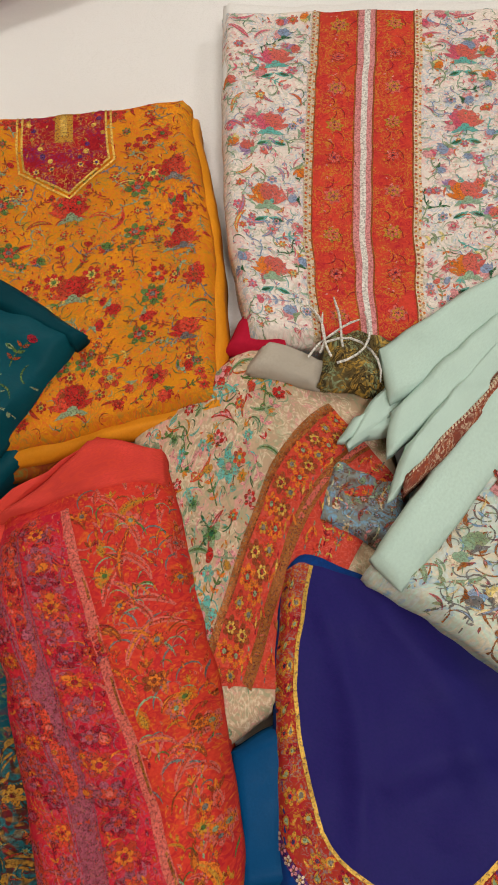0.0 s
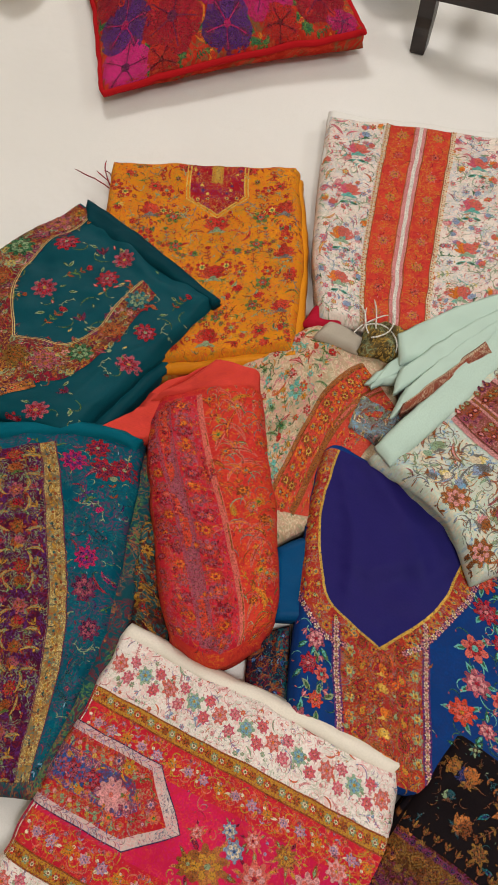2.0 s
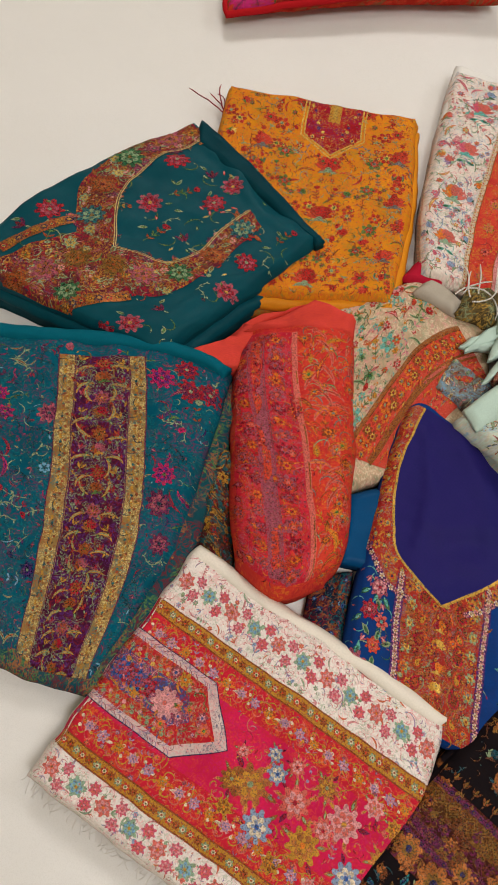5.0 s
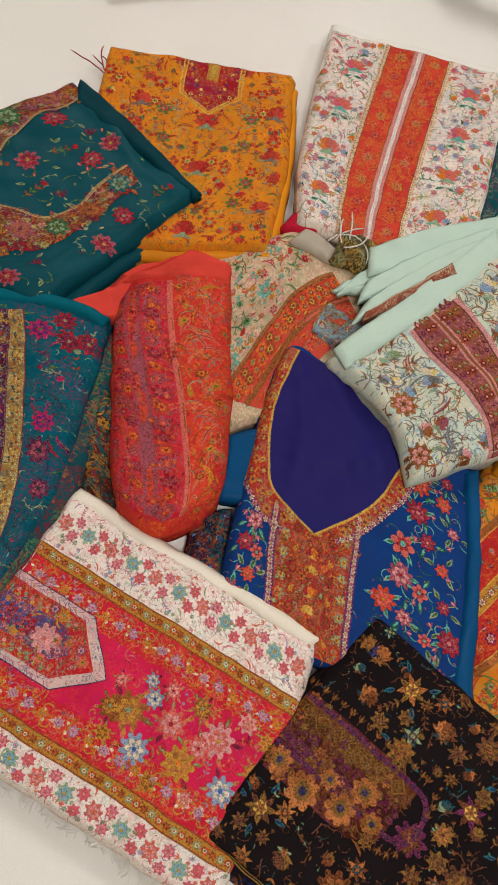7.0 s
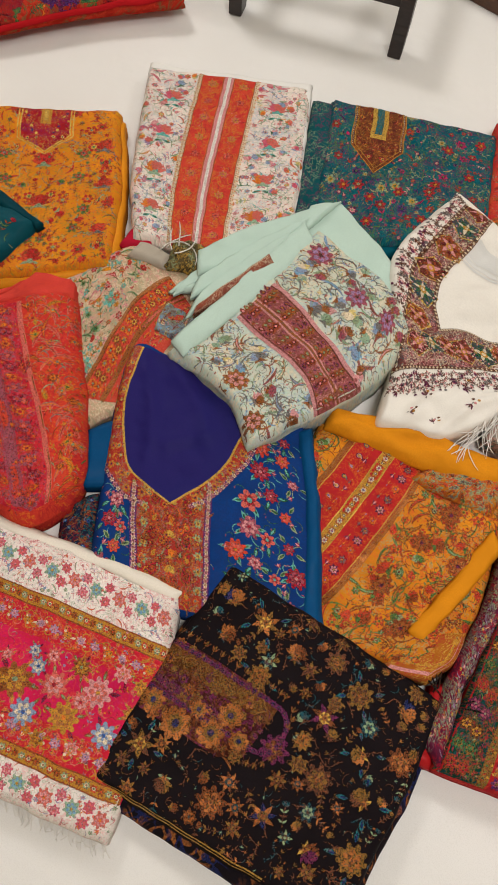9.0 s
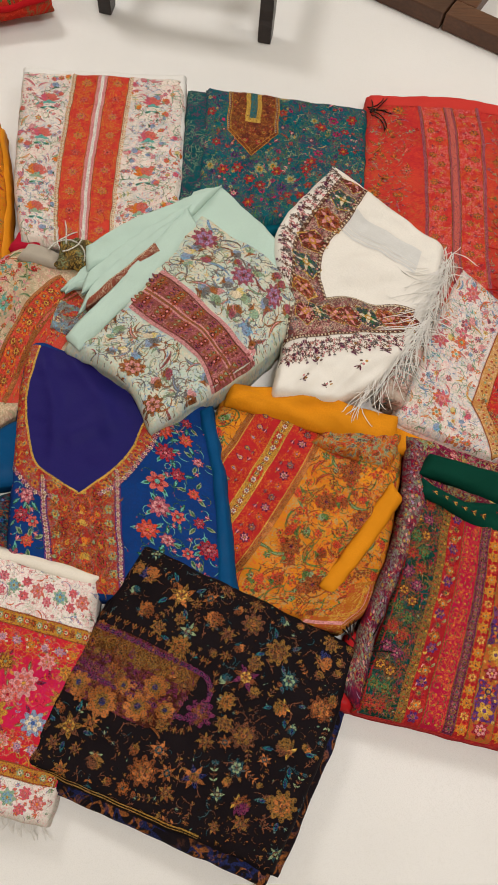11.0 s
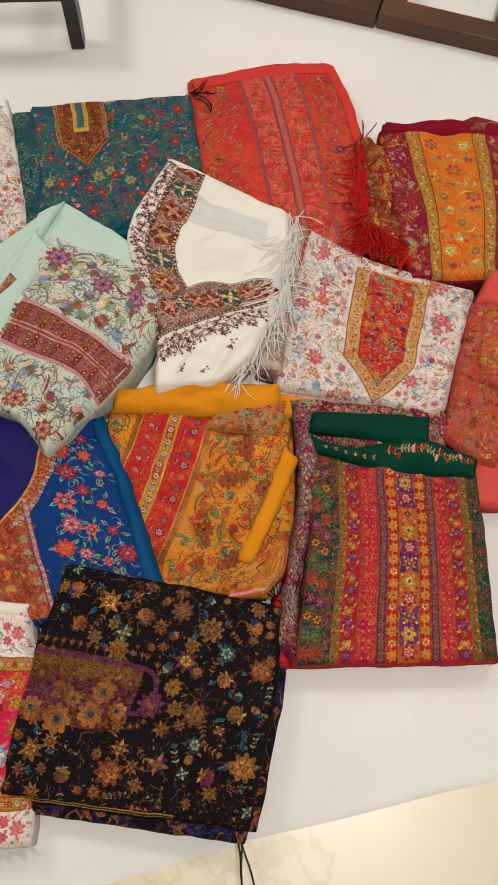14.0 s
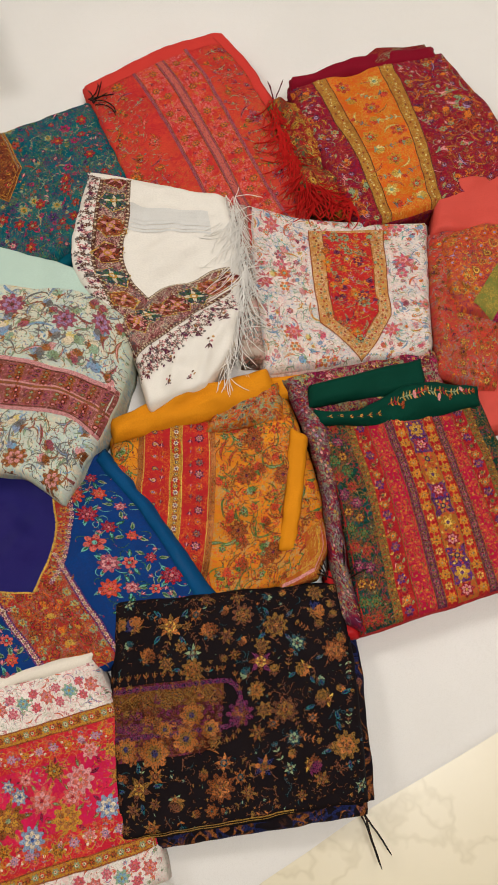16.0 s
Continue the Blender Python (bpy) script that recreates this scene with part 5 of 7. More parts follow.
    for k, (x, y) in enumerate(sprays):
        q = p.where(x, y)
        kind = (rose, rose, rose, flower)[k % 4]
        for s in (0.4, 2.3, 4.1):
            leafy(st, q[0] + 0.010 * math.cos(s + k) / p.w, q[1] + 0.010 * math.sin(s + k) / p.h, 0.016, s + k, (("aqua", "green"), ("green", "aqua"), ("sage", "green"))[k % 3], 0.0006)
        kind(st, *q, (0.0165, 0.0115, 0.009)[k % 3], k, (("crimson", "mauve", "softpink"), ("scarlet", "softred", "ochre"), ("mauve", "softpink", "crimson"), ("softred", "crimson", "aqua"))[k % 4], 0.0009)
        b = p.where(x + 0.016 * math.cos(k * 2.4), y + 0.018 * math.sin(k * 2.4))
        bud(st, *b, 0.008, k * 1.9, ("mauve", "rose", "aqua"), 0.0008)
        for s in (1.3, 3.4, 5.2):
            curl(st, q[0] + 0.013 * math.cos(s + k) / p.w, q[1] + 0.013 * math.sin(s + k) / p.h, 0.007, s + k, (("softred", "rose", "aqua"), ("mauve", "rose", "green"))[k % 2], 0.0005)
        st.strip([q, b], 0.0013, "sage", 0.0005)
    st.build("embroidery", body, "red paisley yoke and rose sprays", {
        "lining": cloth_material("purple_lining", (0.014, 0.013, 0.110), second=(0.024, 0.010, 0.105), rough=0.55, gloss=0.12, mottling=0.15),
        "redfield": tint("kurta_yoke", (0.36, 0.035, 0.02), [("ochre", 0.2), ("crimson", 0.25), ("grey", 0.1)], fleck_scale=280, fleck_amount=0.7)})
    low = Panel([(0.092, -0.395), (0.140, -0.390), (0.120, -0.250), (0.072, -0.275)], 0.014, radius=0.010, folds=0.005, fold_scale=40, ridges=[((0.10, -0.39), (0.09, -0.27), 0.006, 0.010), ((0.115, -0.39), (0.105, -0.26), 0.006, 0.009)], seed=93)
    other = suit("crumpled_dupatta", "dark navy and brown brocade dupatta bunched under the kurta", "dupatta")
    ob = low.build("body", tint("navy_brocade", (0.015, 0.02, 0.045), [("maroon", 0.25), ("copper", 0.15), ("teal", 0.15)], fleck_scale=110, fleck_amount=0.8), other)
    s2 = Stitches(low)
    fill(s2, (0.05, 0.95, 0.05, 0.95), [("copper", "crimson", "teal"), ("blue", "sky", "copper")], 0.018, 0.008, [sprig, bud], seed=94)
    s2.build("brocade_weave", ob)


def pink_suit():
    p = PANELS["pink"]
    root = suit("folded_suit", "folded hot-pink suit length with floral weave and white rose borders")
    body = p.build("body", tint("pale_cloth", (0.78, 0.70, 0.63), [("rose", 0.15), ("sage", 0.08)], fleck_scale=230, fleck_amount=0.4, mottling=0.05), root)
    Panel([(-0.084, -0.308), (0.262, -0.398), (0.276, -0.378), (-0.074, -0.286)], 0.041, 0.0, upper=[(0.05, -0.322), (0.16, -0.345)], bottom=[(0.05, -0.343), (0.16, -0.369)], radius=0.011, folds=0.003, layers=2, seed=95).build("lining", cloth_material("ivory_lining", (0.76, 0.70, 0.60), mottling=0.05), root, "thick rolled ivory lining edge")
    st = Stitches(p)
    vt, vb = 0.775, 0.145
    st.area([(0.0, vb), (1.0, vb)], [(0.0, vt), (1.0, vt)], "pinkfield", 0.0003)
    for lo, hi in ((vt, 0.992), (0.008, vb)):
        st.area([(0.006, lo), (0.994, lo)], [(0.006, hi), (0.994, hi)], "pale", 0.0009)
        g = lo if lo > 0.5 else hi
        s = -1 if lo > 0.5 else 1
        st.area([(0.006, g), (0.994, g)], [(0.006, g + s * 0.055), (0.994, g + s * 0.055)], "ochre", 0.0011)
        for k in (0, 0.055):
            st.strip([(0.006, g + s * k), (0.994, g + s * k)], 0.0018, "rust", 0.0014)
        row_of(st, (0.01, g + s * 0.0275), (0.99, g + s * 0.0275), 40, flower, 0.005, [("scarlet", "cream", "leaf"), ("rust", "copper", "scarlet"), ("sage", "cream", "rust")], 0.0014)
        m = (lo + hi) / 2
        seq = [("softred", "softpink", "orange"), ("pink", "softpink", "softred"), ("softgreen", "sky", "ochre"), ("pink", "softred", "softpink")]
        for k in range(21):
            u = 0.02 + 0.96 * (k + 0.5) / 21
            if k % 2:
                for dv in (-0.032, 0.030):
                    rose(st, u + 0.05 * dv, m + dv, 0.0075, k, seq[1 + 2 * (k % 4 == 3)], 0.0012)
            else:
                rose(st, u, m, 0.0105, k, seq[0 if k % 4 == 0 else 2], 0.0012)
        fill(st, (0.01, 0.99, min(lo, hi) + 0.012, max(lo, hi) - 0.012), [("softpink", "rose", "rose"), ("softred", "orange", "softpink"), ("sage", "softgreen", "rose"), ("softblue", "rose", "lilac")], 0.019, 0.0075, [curl, sprig, bud, swirl], lift=0.0010, seed=196)
    for g in (vt - 0.115, vb + 0.115):
        st.area([(0.006, g - 0.06), (0.994, g - 0.06)], [(0.006, g + 0.06), (0.994, g + 0.06)], "redrow", 0.0005)
        row_of(st, (0.02, g), (0.98, g), 26, scroll, 0.0125, [("ochre", "cream", "orange"), ("softred", "ochre", "cream")], 0.0008, 0.3, True)
        row_of(st, (0.04, g), (0.97, g), 18, rose, 0.0070, [("softpink", "lilac", "blue"), ("lilac", "softpink", "scarlet"), ("orange", "ochre", "sage")], 0.0009)
        fill(st, (0.01, 0.99, g - 0.055, g + 0.055), [("softred", "orange", "ochre"), ("scarlet", "softred", "ochre"), ("mauve", "lilac", "softred")], 0.020, 0.009, [curl, curl, sprig], lift=0.0007, seed=197)
    yk = lambda k: ([(0.0, 0.335 + k), (0.30 - k * 0.6, 0.335 + k), (0.43 - k * 1.6, 0.47)], [(0.0, 0.635 - k), (0.30 - k * 0.6, 0.635 - k), (0.43 - k * 1.6, 0.47)])
    st.area(*yk(0.0), "palelace", 0.0010)
    st.area(*yk(0.030), "yokered", 0.0013)
    st.area(*yk(0.085), "bluefield", 0.0016)
    inner = yk(0.06)
    for side in inner:
        row_of(st, side[0], side[1], 10, dots, 0.006, [("sage", "rust", "gold"), ("rose", "scarlet", "sage")], 0.0017)
    for side in yk(0.0):
        st.strip(side, 0.0012, "navy", 0.0014)
    for side in yk(0.017):
        row_of(st, side[0], side[1], 30, curl, 0.0040, [("mauve", "navy", "lilac"), ("softred", "rose", "mauve")], 0.0014)
    rose(st, 0.205, 0.475, 0.017, 0, ("softpink", "rose", "softred"), 0.0020)
    row_of(st, (0.02, 0.485), (0.15, 0.485), 4, rose, 0.012, [("blue", "mauve", "crimson"), ("crimson", "mauve", "blue")], 0.0019)
    core = inside_of(*yk(0.045), p, -0.002)
    fill(st, (0.01, 0.42, 0.36, 0.62), [("ochre", "orange", "sage"), ("softred", "orange", "leaf"), ("mauve", "softpink", "blue")], 0.016, 0.008, [curl, flower, swirl], skip=lambda u, v: not core(u, v), lift=0.0017, seed=198)
    cl = [(a, b, r * 0.72) for a, b, r in [(0.53, 0.42, 0.030), (0.60, 0.32, 0.024), (0.66, 0.46, 0.024), (0.73, 0.36, 0.026), (0.80, 0.50, 0.026), (0.72, 0.56, 0.017), (0.87, 0.36, 0.022), (0.62, 0.56, 0.014), (0.50, 0.31, 0.014), (0.86, 0.60, 0.016), (0.93, 0.47, 0.018), (0.55, 0.55, 0.012), (0.47, 0.50, 0.011), (0.68, 0.25, 0.015), (0.79, 0.27, 0.012), (0.48, 0.40, 0.018), (0.58, 0.50, 0.016), (0.76, 0.44, 0.018), (0.93, 0.58, 0.014)]]
    fl = [("copper", "ochre", "sage"), ("softblue", "cream", "blue"), ("softred", "softpink", "crimson"), ("ochre", "copper", "orange"), ("softpink", "softred", "ochre")]
    for k, (u, v, r) in enumerate(cl):
        for s in range(5):
            leafy(st, u + r * 0.8 * math.cos(s * 1.26 + k) / p.w, v + r * 0.8 * math.sin(s * 1.26 + k) / p.h, r * 0.75, s * 1.26 + k, (("copper", "sage"), ("softred", "ochre"), ("plum", "crimson"))[s % 3], 0.0006)
        rose(st, u, v, r, k, fl[k % 5], 0.0010)
    busy = lambda u, v: (u < 0.46 and 0.32 < v < 0.65) or any(((u - a) * p.w) ** 2 + ((v - b) * p.h) ** 2 < (r * 1.3) ** 2 for a, b, r in cl)
    fill(st, (0.02, 0.98, vb + 0.19, vt - 0.18), [("softred", "orange", "crimson"), ("softred", "lilac", "softred"), ("mauve", "softred", "crimson"), ("ochre", "softred", "softred"), ("crimson", "softred", "ochre")], 0.028, 0.011, [curl, scroll, sprig, scroll], skip=busy, seed=97)
    st.build("floral_weave", body, "white rose borders with ochre lines and pointed yoke", {
        "pinkfield": tint("pink_jaal", (0.60, 0.014, 0.075), [("red", 0.2), ("scarlet", 0.10), ("magenta", 0.10)], fleck_scale=180, fleck_amount=0.5, rough=0.6), "pale": tint("pale_border", (0.79, 0.71, 0.65), [("rose", 0.15), ("sage", 0.08)], fleck_scale=230, fleck_amount=0.5, mottling=0.05), "palelace": tint("lace_border", (0.62, 0.48, 0.44), [("navy", 0.15), ("rose", 0.2)], fleck_scale=330, fleck_amount=0.7),
        "bluefield": tint("blue_yoke", (0.10, 0.05, 0.10), [("blue", 0.3), ("crimson", 0.25), ("rose", 0.1)], fleck_scale=220, fleck_amount=0.8), "yokered": tint("pink_yoke_red", (0.46, 0.016, 0.025), [("orange", 0.15), ("crimson", 0.25), ("sage", 0.06)], fleck_scale=260, fleck_amount=0.7), "redrow": tint("red_row", (0.55, 0.018, 0.038), [("orange", 0.2), ("crimson", 0.2)], fleck_scale=240)})
    strands("fringe", fringe_starts(p, 130), (-0.23, -0.97), 0.020, 0.0005, FRINGE, root, "short pale thread fringe", drop=0.016, wild=0.6, seed=99, floor=0.004)


def fringe_starts(p, count):
    """Places along the lower edge of a folded length."""
    q = [p.at(k / (count - 1), 0.0) for k in range(count)]
    return [(x, y, z - 0.004) for x, y, z in q]


def black_suit():
    p = PANELS["black"]
    root = suit("folded_suit", "folded black velvet-like suit length with gold and copper zari flowers")
    body = p.build("body", cloth_material("black_ground", (0.010, 0.007, 0.008), rough=0.8, sheen=0.12, mottling=0.25), root)
    dark = tint("black_under", (0.011, 0.008, 0.010), [("copper", 0.12), ("navy", 0.15)], fleck_scale=70, fleck_amount=0.8)
    p.beneath(-0.010, -0.012, 0.030, 98, 1.005).build("fold_layer", dark, root, "black printed lower fold")
    p.beneath(0.008, -0.004, 0.016, 99, 1.01).build("fold_layer", dark, root, "black printed lower fold")
    st = Stitches(p)
    pals = [("dimgold", "copper", "gold"), ("dimrust", "copper", "dimteal"), ("brown", "dimgold", "sage"), ("dimgold", "brown", "gold"), ("copper", "navy", "dimgold"), ("plum", "dimrust", "gold")]
    yoke = lambda u, v: u < 0.55 and 0.28 < v < 0.68
    spots = [(0.25, 0.86), (0.42, 0.80), (0.56, 0.88), (0.70, 0.82), (0.86, 0.86), (0.62, 0.66), (0.80, 0.62), (0.93, 0.68), (0.70, 0.44), (0.88, 0.46), (0.60, 0.22), (0.78, 0.20), (0.93, 0.26), (0.42, 0.16), (0.24, 0.14), (0.10, 0.20), (0.10, 0.86), (0.52, 0.45), (0.34, 0.66), (0.14, 0.72)]
    for k, (u, v) in enumerate(spots):
        kind = (star_flower, lotus, rose, rose, lotus)[k % 5]
        r = (0.019, 0.019, 0.016, 0.018)[k % 4]
        if k % 3 == 0:
            for s in (0.7, 2.4, 3.9, 5.4):
                leafy(st, u + r * math.cos(s + k) / p.w, v + r * math.sin(s + k) / p.h, r * 0.8, s + k, (("teal", "navy"), ("navy", "teal"), ("sage", "brown"))[k % 3], 0.0006)
        kind(st, u, v, r, k * 1.7, pals[k % 6], 0.0009)
        star_flower(st, u, v, r * 0.45, k, ("dimgold", "brown", "copper"), 0.0014, 6)
    fill(st, (0.02, 0.98, 0.02, 0.98), [("dimgold", "brown", "brown"), ("dimgold", "copper", "brown"), ("dimrust", "copper", "dimteal"), ("dimteal", "sage", "brown"), ("dimrust", "dimgold", "brown")], 0.026, 0.012, [vine, vine, sprig, lotus, rose, star_flower], skip=lambda u, v: yoke(u, v) or any(((u - a) * p.w) ** 2 + ((v - b) * p.h) ** 2 < 0.0005 for a, b in spots), seed=101, small_kinds=[curl, leafy, bud, curl], fine=0.5)
    top, bot = 0.60, 0.40
    cap = [(0.46 + 0.07 * math.cos(a), 0.5 + 0.10 * math.sin(a)) for a in np.linspace(math.pi / 2, -math.pi / 2, 9)]
    ring = [(0.0, top), (0.46, top), *cap[1:-1], (0.46, bot), (0.0, bot)]
    st.area([(0.0, 0.31), (0.36, 0.31), (0.44, 0.36)], [(0.0, 0.62), (0.36, 0.62), (0.46, 0.60)], "plumglow", 0.0007)
    yoke_box = lambda u, v: not (u < 0.45 and 0.32 < v < 0.61)
    fill(st, (0.0, 0.46, 0.30, 0.62), [("dimrust", "brown", "dimgold"), ("dimgold", "dimrust", "brown"), ("copper", "dimrust", "plum"), ("plum", "brown", "dimrust")], 0.018, 0.009, [flower, lotus, swirl, rose], skip=yoke_box, lift=0.0012, seed=102)
    st.area([(0.0, top), (0.46, top)], [(0.0, 0.52), (0.46, 0.52)], "zari", 0.0010)
    st.area([(0.0, 0.42), (0.34, 0.42)], [(0.0, 0.46), (0.34, 0.46)], "plum", 0.0012)
    st.strip(ring[:12], 0.006, "plum", 0.0013)
    for k, q in enumerate(even([(a * p.w, b * p.h) for a, b in ring], 0.009)):
        flower(st, q[0] / p.w, q[1] / p.h, 0.0042, k, ("plum", "navy", "dimrust"), 0.0016)
    for k, q in enumerate(even([(a * p.w, b * p.h + (0.012 if b > 0.5 else -0.012)) for a, b in ring], 0.012)):
        bud(st, q[0] / p.w, q[1] / p.h, 0.009, 1.57 if q[1] / p.h > 0.5 else -1.57, ("dimrust", "dimgold", "brown"), 0.0015)
    for k in range(7):
        u = 0.03 + k * 0.062
        for s in (1, 0.6):
            st.strip([(u - 0.028 * s, 0.56), (u, 0.56 + 0.03 * s), (u + 0.028 * s, 0.56), (u, 0.56 - 0.03 * s), (u - 0.028 * s, 0.56)], 0.0016, "dimgold", 0.0014)
    for u, v, r in ((0.33, 0.47, 0.017), (0.30, 0.37, 0.018), (0.17, 0.33, 0.020), (0.40, 0.40, 0.013), (0.06, 0.36, 0.015), (0.22, 0.42, 0.012)):
        flower(st, u, v, r, u * 9, ("copper", "dimgold", "navy"), 0.0018, 8)
    st.strip([(0.04, 0.012), (0.70, 0.020)], 0.005, "gold", 0.0012)
    st.build("zari_weave", body, "gold and copper zari flowers with purple-edged yoke", {
        "zari": tint("zari_ground", (0.06, 0.020, 0.007), [("dimgold", 0.25), ("dimrust", 0.25)], fleck_scale=300, fleck_amount=0.7, rough=0.5), "plumglow": tint("plum_zari", (0.045, 0.012, 0.008), [("dimrust", 0.2), ("plum", 0.15)], fleck_scale=190, fleck_amount=0.8)})
    cord = thread("black")
    strands("tassel", [(0.500, -0.742, 0.012), (0.496, -0.744, 0.012), (0.503, -0.741, 0.014)], (-0.16, -0.9), 0.075, 0.0014, cord, root, "black cord tassel", drop=0.006, wild=0.12, seed=5, floor=-0.006)
    strands("tassel", [(0.630, -0.470, 0.03), (0.626, -0.466, 0.03), (0.633, -0.468, 0.034), (0.622, -0.462, 0.03)], (0.05, 0.8), 0.055, 0.0013, cord, root, "black cord tassel", drop=0.008, wild=0.7, seed=6)


def teal_suit():
    p = PANELS["teal"]
    root = suit("folded_suit", "folded teal suit length with small multicolour flowers and brown-gold yoke")
    body = p.build("body", tint("teal_jaal", (0.001, 0.075, 0.105), [("teal", 0.3), ("plum", 0.12), ("leaf", 0.06)], fleck_scale=180, fleck_amount=0.55), root)
    plain = cloth_material("teal_plain", (0.002, 0.085, 0.12), rough=0.6)
    p.beneath(-0.036, -0.004, 0.036, 111).build("fold_layer", tint("teal_under", (0.006, 0.07, 0.08), [("plum", 0.2), ("sage", 0.1)], fleck_scale=150), root, "lower printed fold")
    p.beneath(0.022, -0.012, 0.030, 112).build("fold_layer", plain, root, "plain teal lower fold")
    st = Stitches(p)
    c = 0.30
    top = lambda u, v: abs(u - c) < 0.17 and v > 0.52 + abs(u - c) * 0.9
    fill(st, (0.02, 0.98, 0.02, 0.98), [("magenta", "plum", "leaf"), ("crimson", "rust", "sage"), ("purple", "navy", "leaf"), ("sage", "ochre", "leaf"), ("rust", "crimson", "grey"), ("plum", "rose", "sage")], 0.025, 0.011, [sprig, vine, vine, flower, bud, swirl], skip=top, seed=113)
    for u, v in ((0.30, 0.30), (0.14, 0.36), (0.46, 0.36), (0.66, 0.45), (0.85, 0.55), (0.72, 0.75), (0.90, 0.85), (0.30, 0.12), (0.60, 0.18)):
        flower(st, u, v, 0.011, u * 7, ("crimson", "rust", "ochre"), 0.0008)
    st.build("floral_weave", body)
    yk = Stitches(p)
    l, r = c - 0.155, c + 0.155
    yk.area([(l, 1), (l, 0.66), (c, 0.47)], [(r, 1), (r, 0.66), (c, 0.47)], "field", 0.0011)
    for k in (0.0, 0.022):
        yk.strip([(l + k, 1), (l + k, 0.665 + k * 0.2), (c, 0.475 + k * 1.5), (r - k, 0.665 + k * 0.2), (r - k, 1)], 0.0014, "ochre", 0.0014)
    row_of(yk, (l + 0.011, 0.99), (l + 0.011, 0.67), 20, dots, 0.0026, [("gold", "teal", "cream")], 0.0015)
    row_of(yk, (r - 0.011, 0.99), (r - 0.011, 0.67), 20, dots, 0.0026, [("gold", "teal", "cream")], 0.0015)
    yk.area([(c - 0.045, 1), (c - 0.045, 0.73)], [(c + 0.045, 1), (c + 0.045, 0.73)], "gold", 0.0014)
    yk.area([(c - 0.020, 1), (c - 0.020, 0.76)], [(c + 0.020, 1), (c + 0.020, 0.76)], "teal", 0.0017)
    fill(yk, (l + 0.04, r - 0.04, 0.58, 0.98), [("rust", "ochre", "maroon"), ("crimson", "gold", "brown")], 0.015, 0.007, [flower, swirl, bud], mirror=c, skip=lambda u, v: abs(u - c) < 0.06 and v > 0.7, lift=0.0013, seed=114)
    yk.build("yoke", root, "brown neck yoke edged in gold", {"field": tint("teal_yoke", (0.09, 0.020, 0.015), [("rust", 0.3), ("brown", 0.25), ("ochre", 0.08)], fleck_scale=260)})
    strands("tassel", [(0.712, 0.535, 0.045), (0.714, 0.530, 0.04), (0.710, 0.540, 0.045), (0.715, 0.525, 0.042), (0.716, 0.520, 0.04), (0.712, 0.538, 0.045), (0.714, 0.528, 0.04)], (0.6, 0.1), 0.055, 0.0013, thread("black"), root, "black cord tassel", drop=0.0, wild=1.1, seed=7, floor=0.046)


def coral_suit():
    p = PANELS["coral"]
    root = suit("folded_suit", "folded coral-red suit length with blurred floral weave and striped centre band")
    body = p.build("body", tint("coral_flat", (0.54, 0.038, 0.030), [("scarlet", 0.25), ("crimson", 0.12), ("copper", 0.08)], second=(0.56, 0.07, 0.03), fleck_scale=120, fleck_amount=0.5, rough=0.65), root)
    plain = cloth_material("coral_edge", (0.56, 0.045, 0.035), mottling=0.08)
    p.beneath(0.020, 0.004, 0.034, 121).build("fold_layer", plain, root, "plain coral lower fold")
    p.beneath(0.004, 0.012, 0.028, 122).build("fold_layer", plain, root, "plain coral lower fold")
    st = Stitches(p)
    st.area([(0.0, 0.93), (0.99, 0.93)], [(0.0, 0.995), (0.99, 0.995)], "edge", 0.0010)
    ln = lambda f: uv_line(p, [(0.780 + f * 0.115, 0.060), (0.800 + f * 0.108, 0.252), (0.814 + f * 0.115, 0.553)])
    st.area(ln(0.0), ln(1.0), "field", 0.0007, smooth=True)
    for f, w, c in ((0.0, 0.005, "mauve"), (1.0, 0.005, "mauve"), (0.50, 0.016, "mauve"), (0.50, 0.008, "softred"), (0.42, 0.0014, "copper"), (0.58, 0.0014, "copper"), (0.03, 0.0014, "copper"), (0.97, 0.0014, "copper")):
        st.strip(spline(ln(f), 40), w, c, 0.0011 + (0.0003 if w < 0.009 else 0))
    for f in (0.14, 0.27, 0.72, 0.86):
        for k, q in enumerate(spline(ln(f), 24)[1:-1]):
            (flower, bud, sprig)[(k + int(f * 100)) % 3](st, q[0], q[1], 0.008, k * 1.2, (("copper", "orange", "mauve"), ("crimson", "mauve", "sage"), ("scarlet", "softred", "ochre"))[(k + int(f * 100)) % 3], 0.0010)
    inb = lambda u, v: 0.28 < u < 0.80
    fill(st, (0.02, 0.98, 0.02, 0.91), [("scarlet", "softred", "sage"), ("copper", "orange", "grey"), ("red", "mauve", "sage"), ("mauve", "crimson", "sage"), ("rust", "orange", "leaf")], 0.026, 0.014, [rose, sprig, bud, swirl, swirl], skip=inb, seed=123)
    st.build("woven_band", body, "", {"field": tint("coral_band", (0.50, 0.028, 0.030), [("scarlet", 0.25), ("orange", 0.15), ("rose", 0.1)], fleck_scale=240), "edge": plain})


